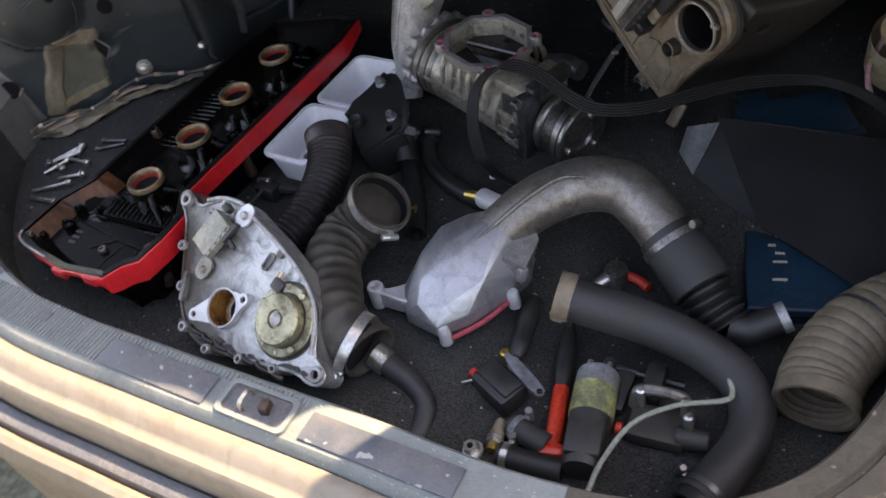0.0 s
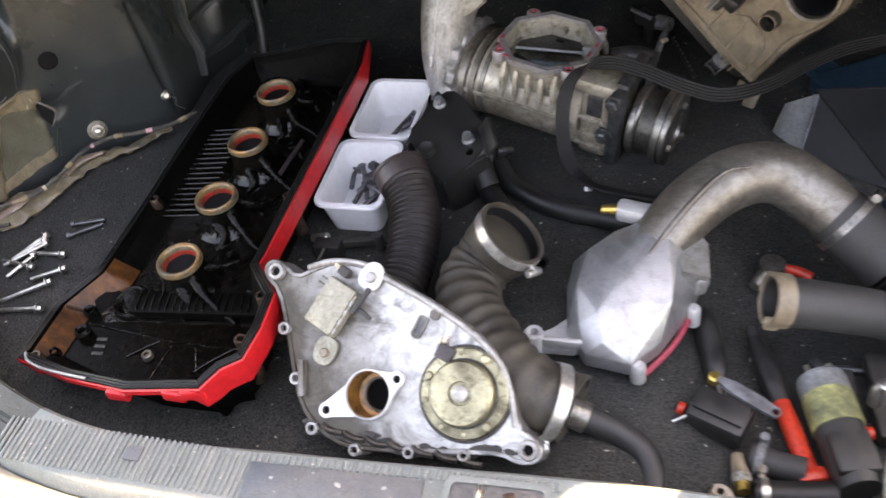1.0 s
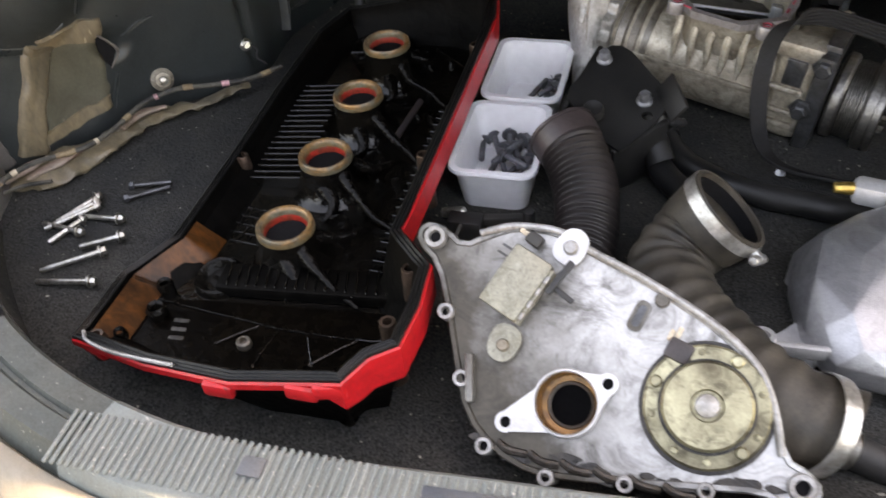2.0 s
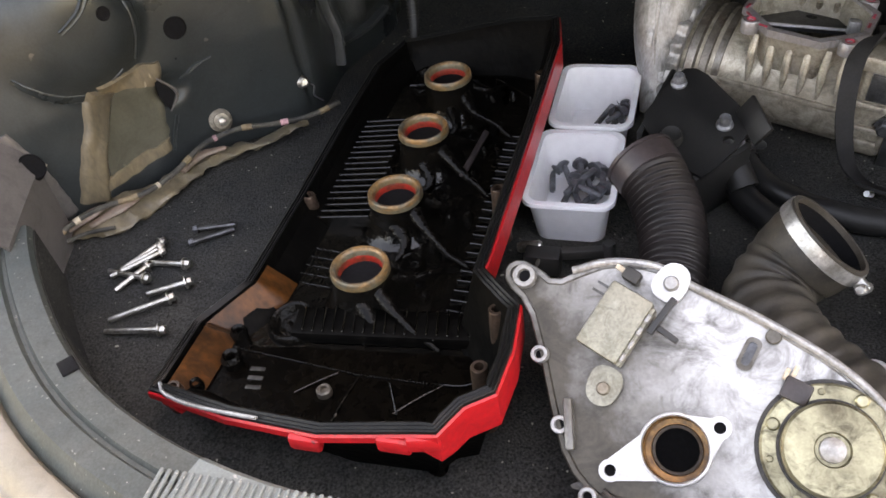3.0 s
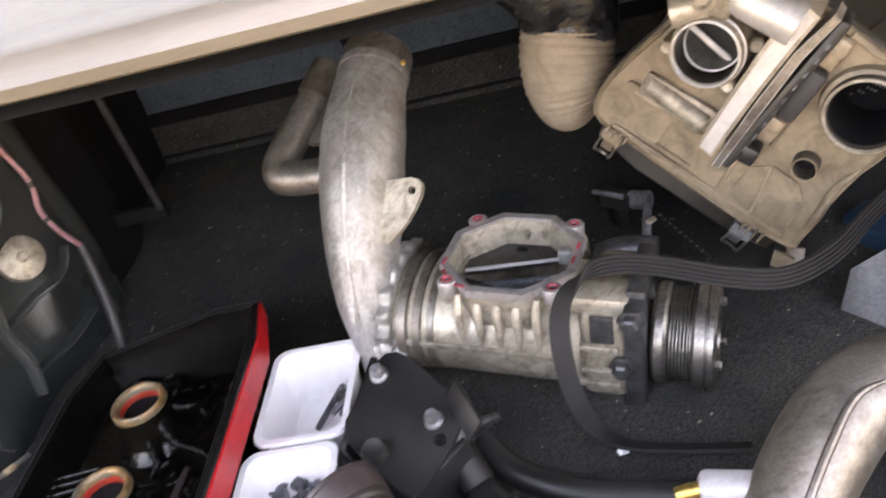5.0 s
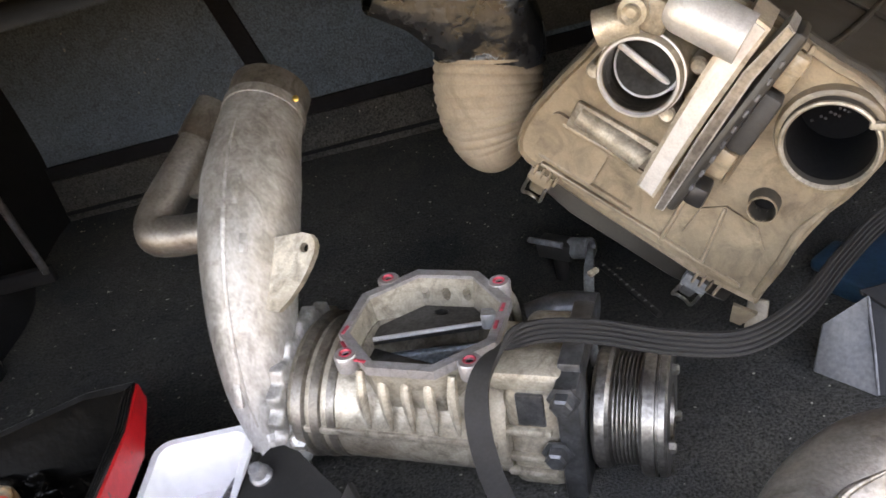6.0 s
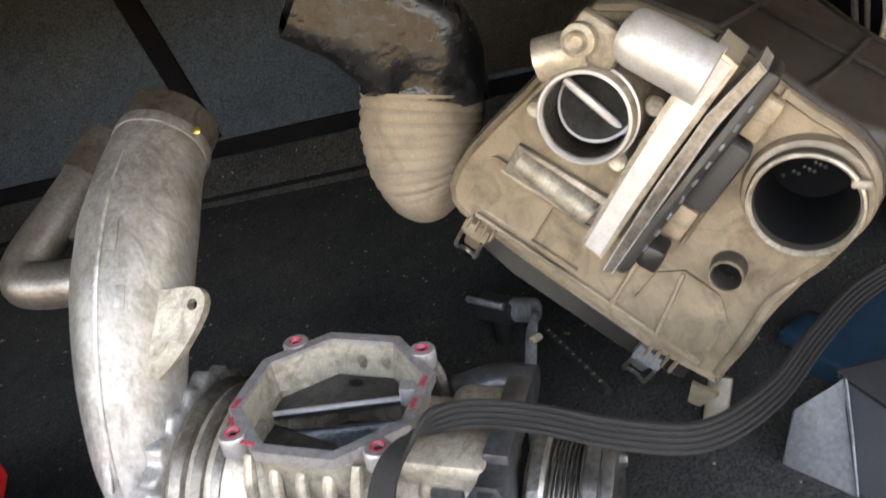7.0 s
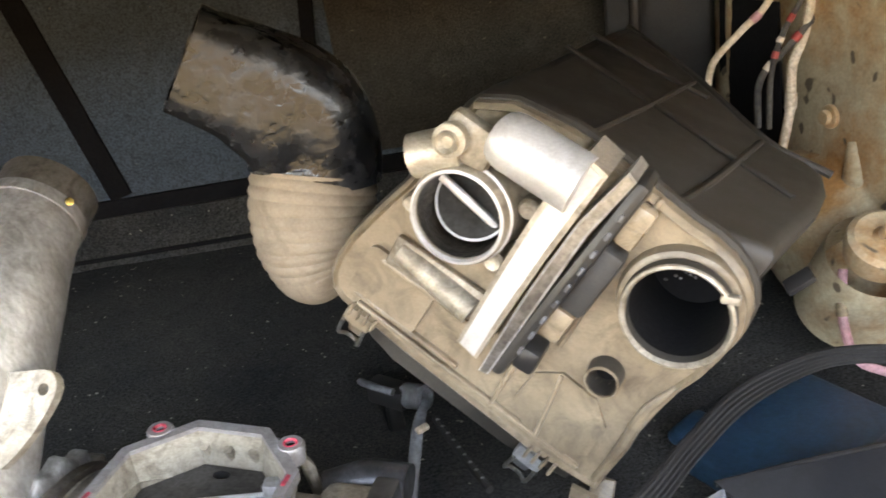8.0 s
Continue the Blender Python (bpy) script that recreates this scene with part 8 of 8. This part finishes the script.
part("lead", tube([Vector(p) - near for p in ((0.690, -0.165, -0.012), (0.694, -0.140, -0.004), (0.695, -0.110, 0.002), (0.708, -0.066, 0.012), (0.738, -0.034, 0.016), (0.776, -0.010, 0.014), (0.781, 0.004, 0.012), (0.766, 0.024, 0.014), (0.735, 0.038, 0.020), (0.700, 0.046, 0.022))], 0.0026, 80, 10), WIRE_GREY, cable)
part("plug", tube([Vector(p) - near for p in ((0.690, -0.168, -0.016), (0.693, -0.146, -0.006))], [0.006, 0.0035], 8, 12), WIRE_GREY, cable)
cable = stand("cable", pose(0.69, -0.126, 0.0), "thin black wire lying on the carpet", "cable")
near = Vector((0.69, -0.126, 0.0))
part("lead", tube([Vector(p) - near for p in ((0.660, -0.140, -0.028), (0.690, -0.128, -0.031), (0.732, -0.119, -0.031), (0.779, -0.104, -0.030))], 0.0014, 40, 8), TAPE_BLACK, cable)
lever = laid("linkage_rod", 0.70, 0.018, 4, "black steel linkage rod with a ball end, under the hose", "rod", rise=0.006)
part("rod", tube([(-0.050, 0.0, 0), (0.0, 0.0, 0), (0.03, 0.0, 0)], 0.004, 12, 10), DARK_STEEL, lever)
part("ball", lathe([(0, -0.008), (0.006, -0.006), (0.008, 0), (0.006, 0.006), (0, 0.008)], 16, pose(-0.05, 0, 0.002)), DARK_STEEL, lever)
part("lever_arm", block((0.018, 0.050, 0.012), 0.003, (-0.028, -0.030, 0.004)), BLACK_PLASTIC, lever)

# ---- blue box and dark cases on the right ----
def sheet(corners, thick=0.003):
    """A bent sheet through four corners, with thickness."""
    a, b, c, d = [Vector(p) for p in corners]
    up = (b - a).cross(d - a).normalized() * thick
    loops = []
    for k in range(9):
        p, q = a.lerp(b, k / 8), d.lerp(c, k / 8)
        loops.append([p, q, q - up, p - up])
    return loft(loops)


# black sheet behind the wires paints the shade of a recess
part("panel_gap", sheet([(0.801, 0.752, 0.105), (0.801, 0.752, 0.245), (0.823, 0.676, 0.250), (0.818, 0.640, 0.105)]), SEAM_AND_SHADE, wall_right, "black sheet for the shade in the recess between the inner panels")
case = stand("blue_box", pose(0.811, 0.206, -0.036, 0, 0, 17.7), "blue plastic tool case lying on the boot floor", "tool case")
part("shell", block((0.150, 0.118, 0.024), 0.004, (0.0, 0.0, 0.012), segs=3), BLUE_PLASTIC, case)
part("seam", block((0.152, 0.120, 0.002), 0.0008, (0, 0, 0.012)), SEAM_AND_SHADE, case)
for y, w, x in ((0.034, 0.008, -0.046), (0.022, 0.010, -0.038), (0.009, 0.015, -0.0385), (-0.017, 0.015, -0.0395)):
    part("print_mark", block((w, 0.0030, 0.0008), 0), WIRE_WHITE, case, "pale printed mark", m=pose(x, y, 0.0243))
case = stand("dark_case", pose(0.70, 0.29, 0.0), "dark sheet metal battery tray leaning on the boot floor", "tray")
near = Vector((0.70, 0.29, 0.0))
tray_sheet = lambda *c: sheet([Vector(p) - near for p in c])
part("base", tray_sheet((0.652, 0.351, 0.047), (0.880, 0.366, 0.046), (0.905, 0.162, -0.004), (0.735, 0.243, -0.004)), DARK_SHEET, case, "dark sheet")
# lighter grey than the other sheets: paints the sky's reflection on this side
part("side", tray_sheet((0.656, 0.348, 0.0455), (0.620, 0.335, 0.040), (0.611, 0.332, 0.0), (0.641, 0.296, 0.0)), RUBBER_SEAL, case, "bent side in lighter grey for the sky it reflects")
part("side", tray_sheet((0.654, 0.349, 0.045), (0.641, 0.297, 0.001), (0.700, 0.262, -0.006), (0.735, 0.244, -0.004)), DARK_SHEET, case)
part("fold", tube([Vector(p) - near for p in ((0.656, 0.348, 0.048), (0.649, 0.322, 0.025), (0.641, 0.296, 0.001))], 0.0009, 12, 8), GREY_STEEL, case, "bright bent edge")
part("fold", tube([Vector(p) - near for p in ((0.652, 0.351, 0.047), (0.73, 0.358, 0.048), (0.880, 0.366, 0.046))], 0.0022, 12, 8), BLACK_STEEL, case, "rolled edge")
case = stand("blue_box", pose(0.731, 0.410, 0.0, 0, 0, 31.5), "blue plastic box behind the drive belt", "box")
part("shell", block((0.130, 0.090, 0.022), 0.004, (0, 0, 0.011), segs=3), BLUE_PLASTIC, case)
part("lip", block((0.134, 0.012, 0.008), 0.003, (0, -0.043, 0.020)), BLUE_PLASTIC, case)
part("handle", block((0.036, 0.030, 0.012), 0.004, (-0.034, 0.058, 0.010), (0, 0, 4)), BLUE_PLASTIC, case)

# ---- wiring along the left wall ----
def harness(name, pts, r, label, sleeves, mat=TAPE_BLACK):
    thing = stand(name, pose(*pts[0]), label, "wiring")
    o = Vector(pts[0])
    part("wire_core", tube([Vector(p) - o for p in pts], r, 90, 10), mat, thing)
    line = spline(pts, 90)
    for k, (i, n, m) in enumerate(sleeves):
        part("sleeve", tube([line[j] - o for j in range(i, i + n + 1)], r * 1.25, n * 2, 12), m, thing)
    return thing


harness("wiring_harness", [(-0.349, 0.045, 0.016), (-0.342, 0.062, 0.022), (-0.322, 0.090, 0.024), (-0.285, 0.120, 0.024), (-0.268, 0.155, 0.026), (-0.256, 0.198, 0.030), (-0.225, 0.225, 0.034), (-0.190, 0.240, 0.032), (-0.155, 0.262, 0.030), (-0.13, 0.29, 0.03)], 0.0027,
        "black taped wiring harness with tan sleeves along the wall", [(4, 3, TAN_PAPER), (12, 2, WIRE_WHITE), (24, 4, TAN_PAPER), (33, 1, WIRE_WHITE), (43, 2, TAN_PAPER), (53, 1, WIRE_PINK), (61, 3, TAN_PAPER), (72, 2, WIRE_PINK), (83, 3, TAN_PAPER)])
harness("wiring_harness", [(-0.349, 0.045, 0.018), (-0.352, 0.040, 0.010), (-0.330, 0.062, 0.012), (-0.300, 0.075, 0.013)], 0.0022, "short frayed wire branch by the wall", [])
harness("pink_wire", [(-0.146, 0.511, 0.34), (-0.144, 0.512, 0.285), (-0.148, 0.511, 0.250), (-0.139, 0.513, 0.210), (-0.138, 0.512, 0.190), (-0.142, 0.508, 0.168), (-0.126, 0.495, 0.148), (-0.094, 0.471, 0.136)], 0.0028, "pink taped wire hanging down the wall", [(44, 5, TAPE_BLACK), (24, 2, TAPE_BLACK), (70, 2, TAPE_BLACK)], WIRE_PINK)
harness("corrugated_conduit", [(-0.094, 0.471, 0.136), (-0.089, 0.460, 0.108), (-0.082, 0.440, 0.070), (-0.078, 0.420, 0.034)], 0.006, "black corrugated wiring conduit", [(3 * k, 1, RUBBER) for k in range(1, 29)], RUBBER)
knob = stand("trim_fastener", axes((-0.250, 0.234, 0.038), (0.7, 0.7, 0), (0.66, -0.66, 0.35)), "round steel trim fastener on the wall", "fastener", "trim fasteners")
part("disc", lathe([(0.013, 0.0), (0.0125, 0.003), (0.009, 0.006), (0.0085, 0.008), (0.004, 0.009), (0, 0.009)], 28), CAST_TAN, knob)
part("stud", lathe([(0.0045, 0.008), (0.0045, 0.014), (0.003, 0.015), (0, 0.015)], 12), STEEL, knob)
knob = stand("trim_fastener", axes((-0.177, 0.303, 0.047), (0.7, 0.7, 0), (0.66, -0.66, 0.35)), "small bright steel trim fastener on the wall", "fastener", "trim fasteners")
part("disc", lathe([(0.0075, 0.0), (0.007, 0.003), (0.004, 0.006), (0, 0.006)], 20), STEEL, knob)
part("stud", lathe([(0.003, 0.004), (0.003, 0.012), (0, 0.012)], 12), STEEL, knob)
part("wire_tail", tube([(0.003, 0.0, 0.006), (0.010, -0.008, 0.006), (0.008, -0.018, 0.002), (0.016, -0.028, 0.001)], 0.0012, 20, 8), DARK_STEEL, knob)

# ---- right wall wiring, filler cap ----
harness("wiring_harness", [(0.850, 0.66, 0.36), (0.838, 0.655, 0.240), (0.824, 0.650, 0.202), (0.821, 0.645, 0.167), (0.812, 0.640, 0.128)], 0.0042, "cream sleeved wire hanging down the wall", [(60, 8, WIRE_WHITE)], WIRE_WHITE)
harness("wiring_harness", [(0.850, 0.68, 0.32), (0.808, 0.66, 0.258), (0.784, 0.66, 0.235), (0.761, 0.66, 0.213), (0.755, 0.66, 0.190)], 0.0030, "cream and pink wire by the wall", [(30, 6, WIRE_PINK)], WIRE_WHITE)
harness("wiring_harness", [(0.880, 0.66, 0.30), (0.852, 0.655, 0.250), (0.824, 0.652, 0.221), (0.799, 0.655, 0.192), (0.797, 0.655, 0.150)], 0.0030, "red and black wires by the wall", [(10, 4, WIRE_RED), (24, 4, WIRE_RED), (40, 4, WIRE_RED), (58, 4, WIRE_WHITE)], TAPE_BLACK)
harness("wiring_harness", [(0.800, 0.50, 0.09), (0.792, 0.48, 0.06), (0.800, 0.47, 0.03), (0.82, 0.46, 0.02)], 0.0035, "copper coloured wire ends", [(20, 8, TAN_PAPER)], WIRE_PINK)
harness("wiring_harness", [(0.870, 0.68, 0.31), (0.842, 0.665, 0.262), (0.818, 0.655, 0.230), (0.806, 0.650, 0.198), (0.804, 0.648, 0.150)], 0.0024, "thin red and white wires by the wall", [(36, 4, WIRE_RED), (48, 3, WIRE_WHITE), (56, 4, WIRE_RED)], TAPE_BLACK)
cap = stand("filler_cap", axes((0.822, 0.485, 0.118), (1, 0, 0), (-0.35, -0.45, 0.82)), "tan dusty round filler cap", "cap")
part("disc", lathe([(0.0, 0.006), (0.008, 0.006), (0.010, 0.003), (0.022, 0.003), (0.026, 0.0), (0.027, -0.006), (0.024, -0.02), (0.0, -0.02)], 36), RUSTY_METAL, cap)
part("knob", block((0.014, 0.007, 0.010), 0.002, (0, 0, 0.010)), RUSTY_METAL, cap)
part("neck", lathe([(0.036, -0.020), (0.038, -0.035), (0.042, -0.090), (0.0, -0.090)], 36), RUSTY_METAL, cap)
# ---- connector and strip beside the air box ----
conn = stand("sensor_connector", pose(0.452, 0.515, 0.036, 0, 0, -38), "black wiring connector with a pale clip, beside the air filter box", "connector")
part("housing", block((0.036, 0.018, 0.018), 0.003), BLACK_PLASTIC, conn)
part("socket", lathe([(0.0, -0.010), (0.010, -0.010), (0.010, 0.010), (0.007, 0.011), (0.006, 0.002), (0, 0.002)], 18), GREY_PLASTIC, conn, "dull grey socket", m=pose(0.024, 0.002, 0.002, 0, 80, 0))
part("clip", tube([(-0.026, -0.004, 0.006), (-0.010, -0.011, 0.012), (0.012, -0.009, 0.010)], 0.0030, 14, 10), GREY_PLASTIC, conn, "pale clip")
part("stem", lathe([(0, -0.034), (0.007, -0.034), (0.006, 0.0), (0, 0.0)], 14), BLACK_PLASTIC, conn)
lead = stand("wire_lead", pose(0.472, 0.470, 0.0), "flat dark wire lead running down from the air filter box", "wiring")
near = Vector((0.472, 0.470, 0.0))
part("lead", tube([Vector(p) - near for p in ((0.480, 0.492, 0.040), (0.474, 0.468, 0.040), (0.468, 0.440, 0.030), (0.462, 0.408, 0.016), (0.460, 0.380, 0.006))], [0.003, 0.0045, 0.0045, 0.004, 0.004], 30, 10, squash=0.5), GREY_PLASTIC, lead)
part("tag", block((0.010, 0.005, 0.004), 0.001), WIRE_WHITE, lead, "pale tag", m=pose(0.004, -0.014, 0.042, 10, 0, 30))
strip = stand("bead_strip", pose(0.500, 0.440, 0.030), "dotted metal edge strip under the air filter box", "strip")
near = Vector((0.500, 0.440, 0.030))
part("strip", tube([Vector(p) - near for p in ((0.485, 0.481, 0.030), (0.500, 0.440, 0.030), (0.517, 0.396, 0.030))], 0.0030, 12, 8), BLACK_PLASTIC, strip)
for k in range(9):
    p = Vector((0.487, 0.476, 0.0322)) + Vector((0.0033, -0.0088, 0.0)) * k
    part("bead", lathe([(0, -0.0012), (0.0014, -0.0006), (0.0014, 0.0006), (0, 0.0014)], 8), CAST, strip, m=Matrix.Translation(p - near))
chip = stand("plastic_chip", pose(0.409, 0.211, 0.004, 20, 30, 40), "small white plastic chip on the carpet", "chip")
part("chip", tube([(-0.004, 0, 0), (0.004, 0, 0)], 0.0030, 4, 10), WHITE_PLASTIC, chip)
